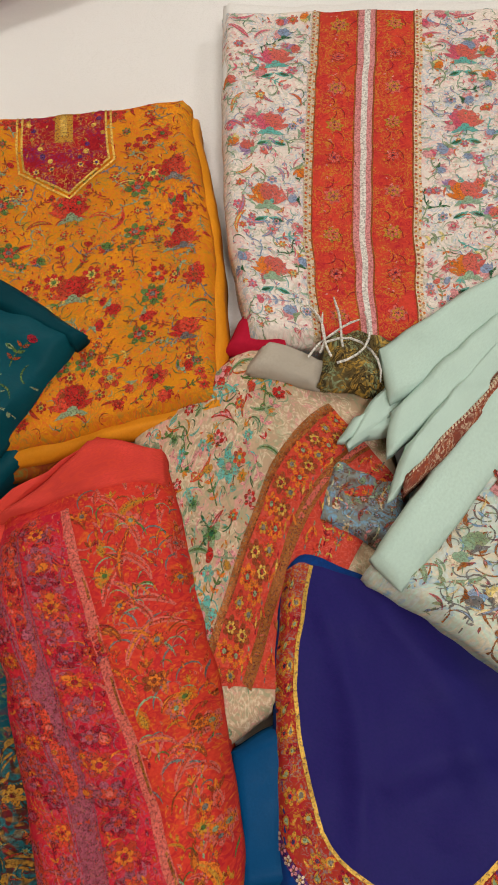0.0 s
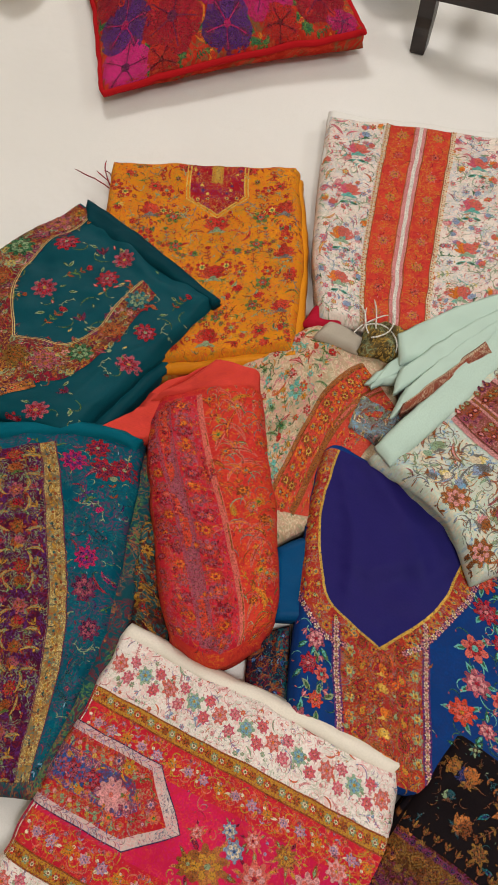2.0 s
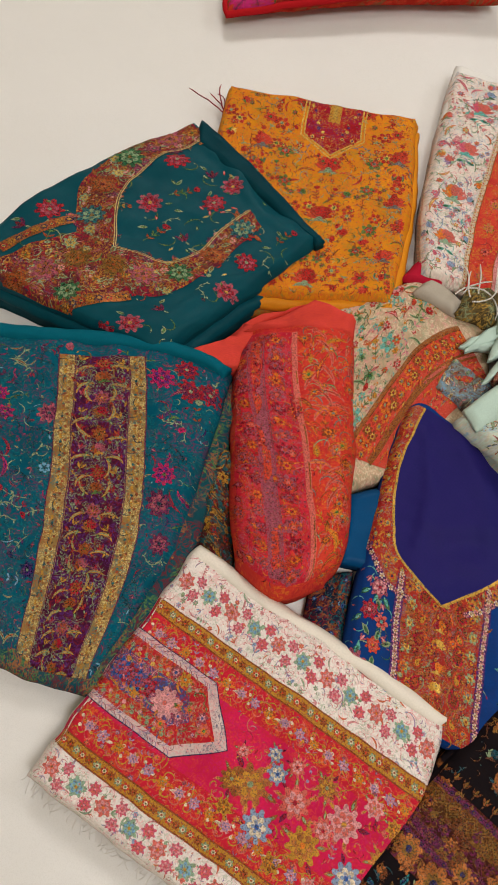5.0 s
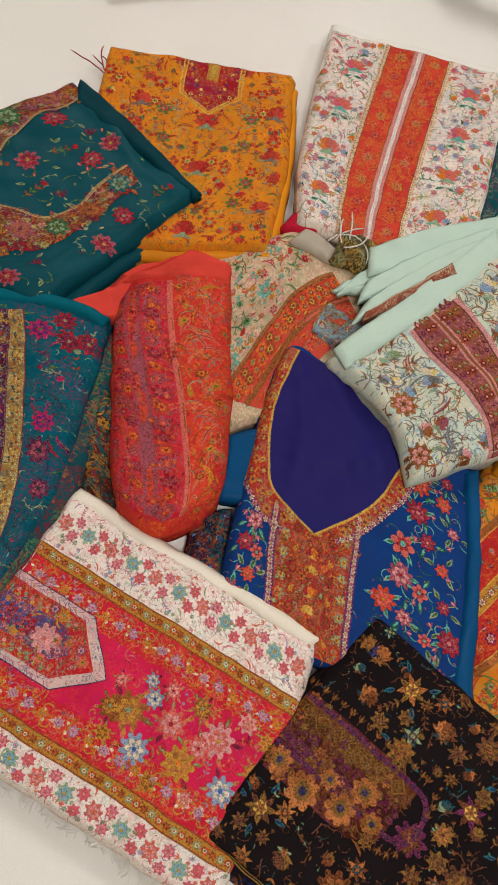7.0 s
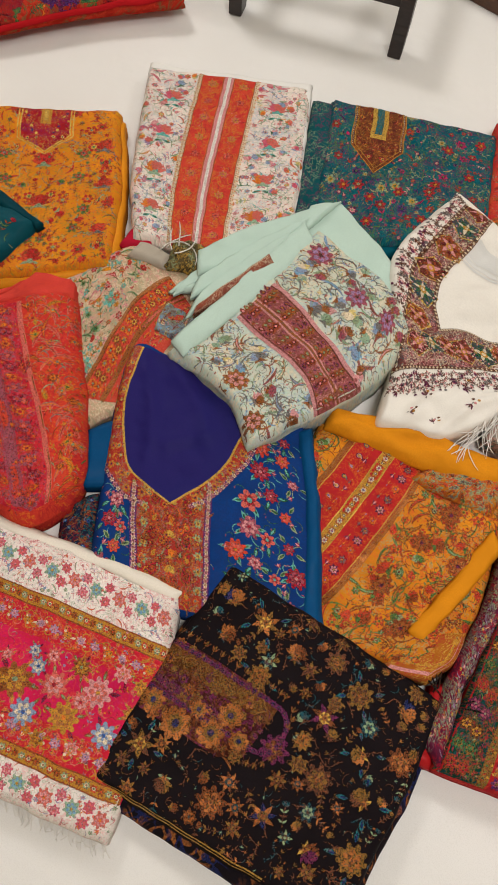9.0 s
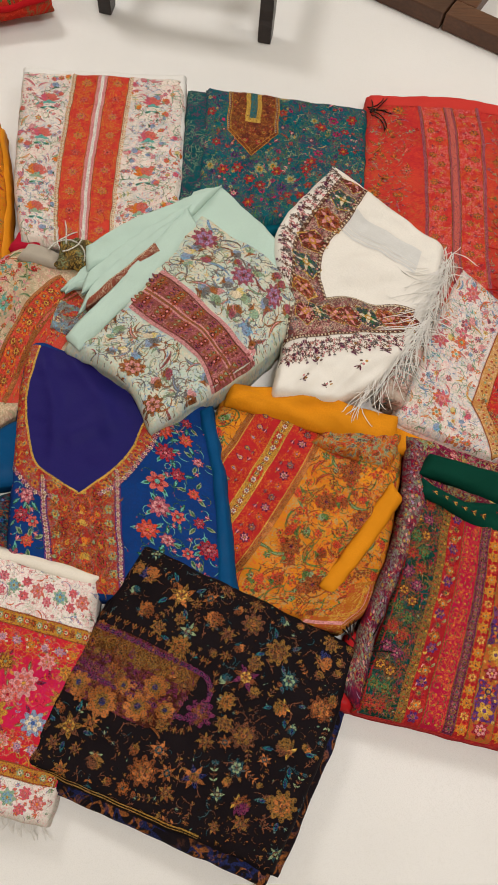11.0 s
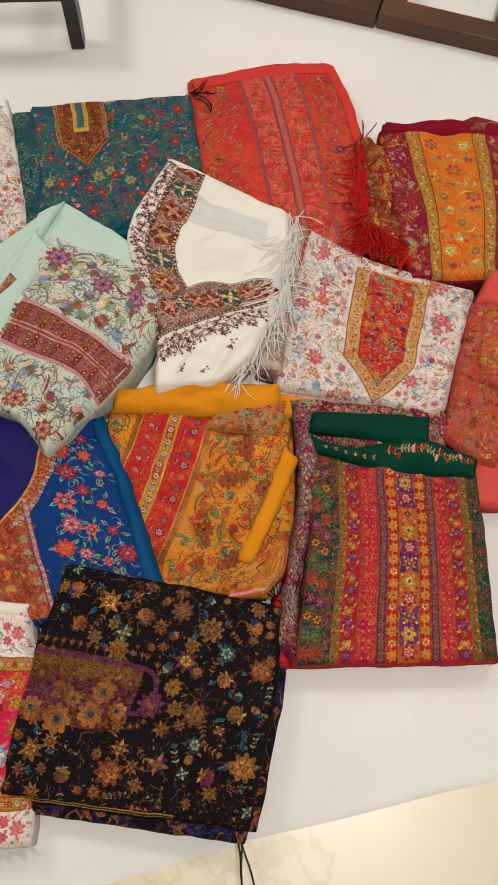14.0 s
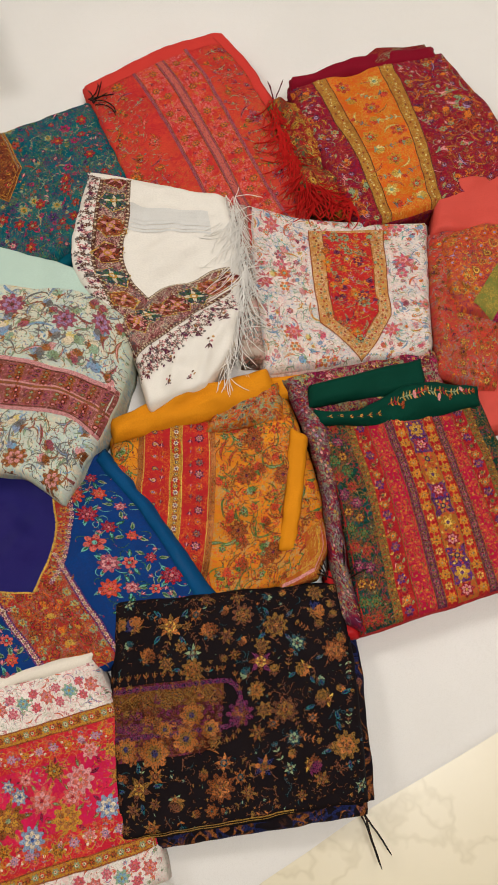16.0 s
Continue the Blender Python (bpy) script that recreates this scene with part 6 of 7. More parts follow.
def maroon_suit():
    p = PANELS["maroon"]
    root = suit("folded_suit", "folded maroon suit length with leafy weave and gold-edged orange band")
    body = p.build("body", tint("maroon_jaal", (0.20, 0.010, 0.022), [("plum", 0.25), ("rust", 0.2), ("crimson", 0.2)], fleck_scale=150, fleck_amount=0.6), root)
    wine = cloth_material("wine_plain", (0.20, 0.006, 0.018), mottling=0.12, rough=0.6)
    p.beneath(0.006, 0.010, 0.040, 131).build("fold_layer", wine, root, "plain wine-red lower fold")
    Panel([(1.050, 0.345), (1.320, 0.262), (1.335, 0.292), (1.058, 0.368)], 0.058, 0.02, upper=[(1.14, 0.352), (1.25, 0.330)], radius=0.010, folds=0.006, seed=132).build("hem_fold", wine, root, "plain wine-red turned hem")
    flap = Panel([(1.150, 0.330), (1.320, 0.280), (1.325, 0.305), (1.240, 0.345)], 0.052, 0.01, radius=0.008, folds=0.004, seed=133)
    flap.build("fold_layer", tint("maroon_back", (0.18, 0.012, 0.02), [("rust", 0.3), ("sage", 0.12)], fleck_scale=120), root, "printed back fold")
    st = Stitches(p)
    ln = lambda f: uv_line(p, [(1.030 + f * 0.105, 0.008 - f * 0.030), (1.062 + f * 0.115, 0.128 - f * 0.050), (1.072 + f * 0.140, 0.200 - f * 0.02), (1.088 + f * 0.150, 0.338 - f * 0.045)])
    st.area(ln(0.0), ln(1.0), "gilt", 0.0008, smooth=True)
    st.area(ln(0.17), ln(0.83), "flame", 0.0011, smooth=True)
    for f in (0.0, 0.17, 0.83, 1.0):
        st.strip(spline(ln(f), 30), 0.0016, "brown", 0.0014)
    for f in (0.085, 0.915):
        for k, q in enumerate(spline(ln(f), 36)):
            (dots, bud)[k % 2](st, q[0], q[1], 0.005, k, ("paleyellow", "rust", "gold"), 0.0013)
    for f in (0.3, 0.5, 0.7):
        for k, q in enumerate(spline(ln(f), 12)[1:-1]):
            (flower, sprig, swirl, lotus)[(k + int(f * 10)) % 4](st, q[0], q[1], 0.014, k * 1.4 + f, (("scarlet", "ochre", "grey"), ("gold", "paleyellow", "sage"), ("ochre", "scarlet", "sage"))[(k + int(f * 10)) % 3], 0.0014)
    a, b = ln(0.0), ln(1.0)
    inb = lambda u, v: np.interp(v, [q[1] for q in a], [q[0] for q in a]) - 0.03 < u < np.interp(v, [q[1] for q in b], [q[0] for q in b]) + 0.03
    fill(st, (0.02, 0.98, 0.02, 0.96), [("rust", "scarlet", "ochre"), ("copper", "orange", "plum"), ("crimson", "rose", "sage"), ("plum", "lilac", "rust"), ("sage", "ochre", "rust"), ("orange", "rust", "plum")], 0.021, 0.015, [swirl, sprig, swirl, lotus, leafy], skip=inb, seed=134)
    st.build("floral_weave", body, "", {"gilt": tint("maroon_gilt", (0.36, 0.16, 0.03), [("gold", 0.3), ("rust", 0.2)], fleck_scale=300), "flame": tint("flame_field", (0.60, 0.13, 0.012), [("ochre", 0.25), ("scarlet", 0.2), ("gold", 0.1)], fleck_scale=170)})
    f = Panel([(0.940, 0.125), (1.000, 0.050), (1.062, 0.330), (0.998, 0.352)], 0.046, 0.0, left=[(0.968, 0.25)], radius=0.016, folds=0.009, fold_scale=26, ridges=[((0.97, 0.12), (1.02, 0.33), 0.010, 0.012)], seed=135)
    d = suit("fringed_dupatta", "red and gold brocade dupatta end with a shaggy red fringe", "dupatta")
    ob = f.build("body", tint("red_brocade", (0.22, 0.018, 0.012), [("ochre", 0.25), ("crimson", 0.25), ("green", 0.1)], fleck_scale=100, fleck_amount=0.9, rough=0.5), d)
    fs = Stitches(f)
    fill(fs, (0.05, 0.95, 0.05, 0.95), [("gold", "ochre", "crimson"), ("scarlet", "gold", "green"), ("ochre", "gold", "maroon")], 0.020, 0.010, [sprig, flower, swirl], seed=136)
    fs.build("brocade_weave", ob)
    rnd = random.Random(9)
    starts = []
    for k in range(150):
        g = rnd.random()
        q = f.at(0.02 + 0.2 * rnd.random(), g)
        starts.append((q[0], q[1], q[2] + 0.003))
    strands("fringe", starts, (-0.5, -0.75), 0.055, 0.0010, RED_FRINGE, d, "shaggy red thread fringe", drop=0.012, wild=0.9, seed=10, floor=0.047)
    starts = []
    for k in range(110):
        q = f.at(rnd.random(), 0.02 + 0.12 * rnd.random())
        starts.append((q[0], q[1], q[2] + 0.004))
    strands("fringe", starts, (0.2, -0.9), 0.05, 0.0010, RED_FRINGE, d, "shaggy red thread fringe", drop=0.006, wild=1.2, seed=11, floor=0.050)
    strands("tassel", [(1.010, 0.350, 0.04), (1.013, 0.348, 0.04), (1.016, 0.351, 0.04)], (0.3, 0.7), 0.045, 0.0012, thread("maroon"), d, "dark red cord tassel", drop=-0.004, wild=0.5, seed=12)


def ivory_suit():
    p = PANELS["ivory"]
    root = suit("folded_suit", "folded ivory suit length with fine floral print and pointed red yoke")
    body = p.build("body", tint("ivory_jaal", (0.77, 0.66, 0.59), [("rose", 0.16), ("sage", 0.10), ("sky", 0.06)], fleck_scale=190, fleck_amount=0.5, mottling=0.05), root)
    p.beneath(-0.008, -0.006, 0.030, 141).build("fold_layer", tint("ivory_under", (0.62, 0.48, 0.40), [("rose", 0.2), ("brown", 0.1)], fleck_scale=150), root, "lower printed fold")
    st = Stitches(p)
    lo = uv_line(p, [(0.913, 0.064), (0.836, -0.099), (0.858, -0.192)])
    hi = uv_line(p, [(1.025, -0.002), (0.943, -0.149), (0.858, -0.192)])
    yoke = inside_of(lo, hi, p, 0.008)
    pals = [("softpink", "softred", "sage"), ("softred", "orange", "softgreen"), ("softpink", "rose", "softblue"), ("softblue", "sky", "sage"), ("orange", "cream", "aqua"), ("pink", "softpink", "softgreen"), ("mauve", "rose", "softblue"), ("paleyellow", "orange", "sage")]
    fill(st, (0.02, 0.98, 0.02, 0.98), pals, 0.021, 0.012, [swirl, swirl, sprig, vine, vine, flower, lotus], skip=yoke, seed=142)
    for x, y in ((0.790, -0.090), (0.930, -0.170), (0.800, 0.020), (0.865, 0.110), (1.020, -0.070)):
        star_flower(st, *p.where(x, y), 0.016, x * 20, ("pink", "softred", "rose"), 0.0008)
    st.build("floral_print", body)
    yk = Stitches(p)
    yk.area(lo, hi, "gilt", 0.0011)
    il = uv_line(p, [(0.932, 0.048), (0.860, -0.103), (0.873, -0.167)])
    ih = uv_line(p, [(1.002, 0.005), (0.929, -0.133), (0.873, -0.167)])
    yk.area(il, ih, "redfield", 0.0014)
    for line in (lo, hi, il, ih):
        yk.strip(line, 0.0016, "rust", 0.0017)
    for a, b in ((lo, il), (hi, ih)):
        for k, q in enumerate(even([(u * p.w, v * p.h) for u, v in mix_line(a, b, 0.5)], 0.0075)):
            (dots, bud)[k % 2](yk, q[0] / p.w, q[1] / p.h, 0.005, k * 1.3, (("scarlet", "rust", "sage"), ("paleyellow", "rust", "gold"))[k % 2], 0.0017)
    core = inside_of(il, ih, p, -0.003)
    fill(yk, (0.2, 0.95, 0.0, 1.0), [("orange", "ochre", "sage"), ("copper", "orange", "rust"), ("plum", "orange", "crimson"), ("sage", "rust", "orange"), ("scarlet", "gold", "lilac")], 0.017, 0.011, [sprig, swirl, lotus, flower], skip=lambda u, v: not core(u, v), lift=0.0017, seed=143)
    yk.build("yoke", root, "red pointed yoke with gold floral border", {"gilt": tint("ivory_gilt", (0.52, 0.25, 0.08), [("gold", 0.25), ("rust", 0.2), ("cream", 0.15)], fleck_scale=300), "redfield": tint("ivory_red", (0.48, 0.022, 0.022), [("scarlet", 0.25), ("crimson", 0.2)], fleck_scale=200)})


def white_shawl():
    p = PANELS["shawl"]
    root = suit("folded_shawl", "folded white wool shawl with maroon-teal paisley border and long white fringe", "folded shawl")
    body = p.build("body", cloth_material("shawl_wool", (0.77, 0.73, 0.66), mottling=0.05, rough=0.9), root)
    p.beneath(0.004, 0.012, 0.050, 151).build("fold_layer", cloth_material("shawl_wool_low", (0.72, 0.68, 0.60), mottling=0.05), root, "white lower fold with hem")
    st = Stitches(p)
    I = uv_line(p, [(0.690, 0.314), (0.651, 0.246), (0.622, 0.209), (0.602, 0.168), (0.599, 0.119), (0.608, 0.084)])
    O = uv_line(p, [(0.650, 0.349), (0.605, 0.275), (0.565, 0.212), (0.555, 0.145), (0.550, 0.072), (0.542, 0.010)])
    I2 = uv_line(p, [(0.608, 0.084), (0.645, 0.085), (0.688, 0.072), (0.725, 0.068), (0.755, 0.060)])
    O2 = uv_line(p, [(0.530, 0.002), (0.569, 0.006), (0.635, 0.012), (0.706, 0.018), (0.735, 0.020)])
    st.area(I, O, "field", 0.0008, smooth=True)
    st.area(I2, O2, "field", 0.0010, smooth=True)
    for a, b in ((I, O), (I2, O2)):
        for line in (a, b):
            st.strip(spline(line, 40), 0.0045, "brown", 0.0013)
            for k, q in enumerate(spline(line, 34)):
                st.shape(q[0], q[1], 0, 0.0016, DISC, "cream", 0.0016)
        for k, q in enumerate(spline(mix_line(a, b, 0.48), 7)):
            cols = (("maroon", "rust", "softpink"), ("dimteal", "green", "cream"), ("rust", "maroon", "softpink"))[k % 3]
            st.shape(q[0], q[1], k, 0.021, lobed(5, 0.22), "gold", 0.0012)
            st.shape(q[0], q[1], k, 0.0192, lobed(5, 0.22), cols[0], 0.0014)
            star_flower(st, q[0], q[1], 0.013, k, (cols[1], cols[2], "ochre"), 0.0017)
            for s in range(8):
                dots(st, q[0] + 0.016 * math.cos(s * 0.785) / p.w, q[1] + 0.016 * math.sin(s * 0.785) / p.h, 0.003, s, ("cream", "rose", "sage"), 0.0018)
    for f, line in ((1.0, O), (1.0, O2)):
        for k, q in enumerate(spline(line, 30)):
            d = np.array([(-0.045 if line is O else 0.01), (0.0 if line is O else -0.045)])
            for w in (0.6, 1.2, 1.7):
                sprig(st, q[0] + d[0] * w, q[1] + d[1] * w, 0.0075, k + w * 2, (("plum", "brown", "brown"), ("grey", "brown", "rose"))[k % 2], 0.0009)
    for k, (x, y) in enumerate([(0.645, -0.020), (0.588, -0.042), (0.545, -0.039), (0.563, -0.075), (0.601, -0.083), (0.655, -0.050), (0.695, -0.021), (0.580, -0.015)]):
        bud(st, *p.where(x, y), 0.012, k * 2.2, ("plum", "brown", "grey"), 0.0006)
        dots(st, *p.where(x + 0.006, y + 0.006), 0.006, k, ("rose", "ochre", "brown"), 0.0008)
    greyband = uv_line(p, [(0.665, 0.268), (0.775, 0.175)])
    for k in range(26):
        g = k / 25
        a = np.array(greyband[0]) + [0.0, -0.10 * g * g]
        b = np.array(greyband[1]) + [0.0, -0.10 * g * g]
        if k % 3:
            st.strip([tuple(a), tuple(b)], 0.0045, "sheer", 0.0004 + 0.00002 * k)
    st.build("woven_border", body, "maroon and teal medallion border", {
        "field": tint("shawl_border", (0.15, 0.055, 0.045), [("teal", 0.22), ("maroon", 0.3), ("softpink", 0.12), ("cream", 0.08)], fleck_scale=230, fleck_amount=0.8), "sheer": cloth_material("sheer_grey", (0.65, 0.64, 0.61), mottling=0.04)})
    rnd = random.Random(15)
    edge = spline([(0.832, 0.190), (0.785, 0.060), (0.735, -0.020), (0.660, -0.100)], 120)
    starts = [(x + rnd.uniform(-0.012, 0.004), y + rnd.uniform(-0.006, 0.006), 0.066 - 0.006 * rnd.random()) for x, y in edge]
    strands("fringe", starts[10:80], (-0.72, -0.55), 0.085, 0.0006, FRINGE, root, "long twisted white fringe", drop=0.0, wild=0.55, seed=16, floor=0.067)
    strands("fringe", starts + starts[:80], (-0.45, -0.80), 0.062, 0.0006, FRINGE, root, "long twisted white fringe", drop=0.010, wild=0.5, seed=17, floor=0.056)
    strands("fringe", starts[::4], (0.7, 0.35), 0.05, 0.0007, FRINGE, root, "long twisted white fringe", drop=0.006, wild=0.9, seed=18, floor=0.050)
    hem = Panel([(0.690, -0.085), (0.725, -0.105), (0.845, 0.168), (0.815, 0.185)], 0.054, 0.0, left=[(0.745, 0.03)], right=[(0.780, 0.025)], radius=0.008, folds=0.004, seed=152)
    ho = hem.build("printed_end", tint("shawl_end", (0.52, 0.42, 0.34), [("rose", 0.25), ("brown", 0.2), ("teal", 0.1)], fleck_scale=140, fleck_amount=0.7), root, "printed shawl end under the fringe")


def orange_stripe_suit():
    p = PANELS["orange_stripe"]
    root = suit("folded_suit", "folded orange suit length with red stripe and loose waist strap")
    body = p.build("body", tint("marigold_jaal", (0.66, 0.24, 0.015), [("orange", 0.25), ("scarlet", 0.15), ("sage", 0.07)], fleck_scale=160, fleck_amount=0.5), root)
    plain = cloth_material("marigold_plain", (0.66, 0.24, 0.010), mottling=0.16, rough=0.6)
    st = Stitches(p)
    ln = lambda f: uv_line(p, [(0.362 + f * 0.104, -0.318 - f * 0.046), (0.492 + f * 0.106, -0.108 - f * 0.044)])
    st.area(ln(0.0), ln(1.0), "field", 0.0008)
    for f, w, c in ((0.0, 0.008, "copper"), (1.0, 0.008, "copper"), (0.5, 0.018, "ochre"), (0.5, 0.007, "rust"), (0.05, 0.0015, "gold"), (0.95, 0.0015, "gold"), (0.42, 0.0015, "gold"), (0.58, 0.0015, "gold")):
        st.strip(ln(f), w, c, 0.0011 + (0.0003 if w < 0.0075 else 0))
    row_of(st, *ln(0.5), 26, flower, 0.0042, [("cream", "blue", "scarlet"), ("gold", "navy", "cream")], 0.0017)
    for f in (0.2, 0.3, 0.7, 0.82):
        row_of(st, *ln(f), 13, (rose, bud, paisley, bud)[int(f * 10) % 4], 0.0075, [("crimson", "grey", "ochre"), ("scarlet", "orange", "lilac"), ("plum", "rose", "gold")], 0.0012, 1.2, True)
    a, b = ln(0.0), ln(1.0)
    inb = lambda u, v: a[0][0] + (a[1][0] - a[0][0]) * v - 0.04 < u < b[0][0] + (b[1][0] - b[0][0]) * v + 0.04
    fill(st, (0.02, 0.98, 0.02, 0.96), [("rust", "scarlet", "leaf"), ("leaf", "sage", "rust"), ("scarlet", "orange", "leaf"), ("rust", "ochre", "rust"), ("scarlet", "ochre", "leaf")], 0.019, 0.016, [swirl, swirl, curl, vine, lotus], skip=inb, seed=161)
    for x, y in ((0.640, -0.215), (0.650, -0.290), (0.575, -0.385), (0.600, -0.260), (0.545, -0.330)):
        rose(st, *p.where(x, y), 0.015, x * 30, ("rust", "copper", "plum"), 0.0010)
    st.build("floral_weave", body, "", {"field": tint("marigold_band", (0.46, 0.025, 0.022), [("crimson", 0.25), ("orange", 0.12)], fleck_scale=230)})
    strap = Panel([(0.444, -0.104), (0.708, -0.176), (0.718, -0.122), (0.452, -0.064)], 0.052, 0.0, upper=[(0.575, -0.082)], bottom=[(0.565, -0.140)], radius=0.016, folds=0.006, fold_scale=20, ridges=[((0.46, -0.09), (0.70, -0.15), 0.006, 0.005), ((0.45, -0.10), (0.60, -0.095), 0.004, 0.004), ((0.55, -0.12), (0.71, -0.165), 0.004, -0.005), ((0.60, -0.10), (0.70, -0.13), 0.004, 0.004)], seed=162)
    strap.build("waist_strap", plain, root, "plain orange silk strap")
    over = Panel([(0.580, -0.165), (0.700, -0.215), (0.722, -0.150), (0.620, -0.130)], 0.046, 0.0, radius=0.012, folds=0.004, seed=163)
    oo = over.build("turned_flap", tint("marigold_flap", (0.50, 0.16, 0.015), [("rust", 0.25), ("scarlet", 0.2), ("sage", 0.15)], fleck_scale=130, fleck_amount=0.8), root, "printed turned flap")
    os_ = Stitches(over)
    fill(os_, (0.05, 0.95, 0.05, 0.95), [("rust", "scarlet", "sage"), ("scarlet", "orange", "leaf"), ("sage", "grey", "rust")], 0.016, 0.012, [swirl, sprig], seed=164)
    os_.build("floral_weave", oo)
    Panel([(0.585, -0.388), (0.603, -0.401), (0.714, -0.256), (0.700, -0.232)], 0.044, 0.030, left=[(0.648, -0.306)], right=[(0.667, -0.320)], radius=0.005, folds=0.003, layers=1, seed=165).build("side_strip", plain, root, "plain orange side strip")
    cor = Panel([(0.545, -0.445), (0.612, -0.452), (0.668, -0.375), (0.600, -0.385)], 0.036, 0.0, right=[(0.652, -0.420)], radius=0.010, folds=0.004, seed=166)
    co = cor.build("lower_corner", tint("marigold_corner", (0.42, 0.13, 0.015), [("rust", 0.25), ("gold", 0.2), ("crimson", 0.1)], fleck_scale=200, fleck_amount=0.7), root, "printed lower corner with woven edge")
    cs = Stitches(cor)
    cs.strip([(0.1, 0.15), (0.9, 0.15), (0.92, 0.9)], 0.006, "rose", 0.0006)
    cs.strip([(0.1, 0.30), (0.78, 0.30), (0.80, 0.9)], 0.003, "ochre", 0.0006)
    cs.build("woven_edge", co)
    Panel([(0.700, -0.170), (0.760, -0.190), (0.790, -0.165), (0.715, -0.128)], 0.030, radius=0.008, seed=167).build("strap_end", plain, root, "plain orange strap end")


def green_saree():
    p = PANELS["green"]
    root = suit("folded_saree", "folded bottle-green saree with red and gold striped brocade", "folded saree")
    body = p.build("body", tint("striped_brocade", (0.34, 0.014, 0.016), [("scarlet", 0.25), ("crimson", 0.2)], fleck_scale=200, fleck_amount=0.5, rough=0.6), root)
    st = Stitches(p)
    col = lambda a, b, c, l=0.0007: st.area([(a, 0.004), (a, 0.985)], [(b, 0.004), (b, 0.985)], c, l)
    col(0.0, 0.175, "greenfield")
    col(0.905, 1.0, "greenfield")
    for a, b, c in ((0.175, 0.215, "dimgold"), (0.865, 0.905, "dimgold"), (0.30, 0.395, "rosefield"), (0.395, 0.440, "plum"), (0.500, 0.610, "goldfield"), (0.670, 0.710, "plum"), (0.710, 0.790, "rosefield")):
        col(a, b, c, 0.0009)
    for u in (0.175, 0.215, 0.30, 0.395, 0.44, 0.50, 0.61, 0.67, 0.71, 0.79, 0.865, 0.905):
        st.strip([(u, 0.004), (u, 0.985)], 0.0013, "dimgold", 0.0013)
    for u in (0.345, 0.75):
        row_of(st, (u, 0.01), (u, 0.98), 26, scroll, 0.010, [("copper", "ochre", "rust"), ("dimgold", "orange", "scarlet")], 0.0012, 1.57, True)
    for u in (0.255, 0.828):
        row_of(st, (u, 0.01), (u, 0.98), 20, flower, 0.008, [("purple", "mauve", "dimgold"), ("copper", "orange", "sage"), ("crimson", "copper", "green")], 0.0012)
        row_of(st, (u + 0.02, 0.03), (u + 0.02, 0.98), 20, leafy, 0.009, [("sage", "ochre"), ("orange", "gold")], 0.0011, 1.0, True)
        row_of(st, (u - 0.02, 0.04), (u - 0.02, 0.97), 24, bud, 0.006, [("gold", "ochre", "plum"), ("rose", "orange", "navy")], 0.0011, 2.0, True)
    for u in (0.4175, 0.69):
        row_of(st, (u, 0.01), (u, 0.98), 38, flower, 0.0045, [("mauve", "dimgold", "teal"), ("dimgold", "mauve", "navy")], 0.0012)
    for u in (0.47, 0.64):
        row_of(st, (u, 0.01), (u, 0.98), 18, rose, 0.0085, [("orange", "ochre", "sage"), ("scarlet", "gold", "rust"), ("ochre", "orange", "plum")], 0.0012)
    for k in range(12):
        v = 0.05 + k * 0.08
        if k % 4 in (1, 2):
            st.shape(0.555, v, 0, 0.016, [(-1, -0.9), (1, -0.9), (0.8, 0), (1, 0.9), (-1, 0.9), (-0.8, 0)], "purple", 0.0012)
        (rose, flower, star_flower)[k % 3](st, 0.555, v, 0.012, k, (("crimson", "rose", "gold"), ("ochre", "gold", "purple"), ("scarlet", "ochre", "navy"))[k % 3], 0.0015)
        for s in (-0.032, 0.032):
            dots(st, 0.555 + s, v + 0.04, 0.005, k, ("gold", "scarlet", "plum"), 0.0014)
    for u in (0.195, 0.885):
        row_of(st, (u, 0.01), (u, 0.98), 40, dots, 0.0045, [("dimgold", "rust", "leaf"), ("ochre", "scarlet", "green")], 0.0013)
    for u, n in ((0.045, 12), (0.10, 13), (0.145, 22), (0.95, 14)):
        row_of(st, (u, 0.01), (u, 0.97), n, (sprig, rose, leafy, rose)[(n * 3) % 4] if n > 13 else rose, 0.0095 if n < 20 else 0.007, [("rust", "crimson", "dimgold"), ("green", "dimgold", "leaf"), ("dimrust", "ochre", "plum"), ("plum", "mauve", "sage")], 0.0012, 1.57, True)
    fill(st, (0.01, 0.17, 0.02, 0.97), [("dimgold", "sage", "leaf"), ("leaf", "mauve", "dimgold"), ("rust", "dimgold", "leaf")], 0.014, 0.007, [leafy, curl, bud], seed=171, lift=0.0011, small=False)
    st.build("brocade_weave", body, "red, magenta and gold brocade stripes", {"rosefield": tint("rose_brocade", (0.40, 0.010, 0.045), [("crimson", 0.25), ("orange", 0.15)], fleck_scale=220), "greenfield": tint("bottle_brocade", (0.005, 0.038, 0.022), [("dimteal", 0.2), ("crimson", 0.12), ("dimgold", 0.08)], fleck_scale=200, fleck_amount=0.7), "goldfield": tint("gold_brocade_stripe", (0.34, 0.13, 0.022), [("scarlet", 0.3), ("rust", 0.2)], fleck_scale=240, fleck_amount=0.7)})
    green = cloth_material("bottle_green", (0.003, 0.042, 0.026), mottling=0.2, rough=0.65)
    lip = Panel([(0.738, -0.250), (0.975, -0.352), (0.990, -0.325), (0.742, -0.222)], 0.054, 0.01, bottom=[(0.85, -0.312)], upper=[(0.80, -0.262), (0.90, -0.270)], radius=0.008, folds=0.008, fold_scale=20, seed=172)
    lo = lip.build("top_hem", green, root, "bottle-green top hem with woven motifs")
    ls = Stitches(lip)
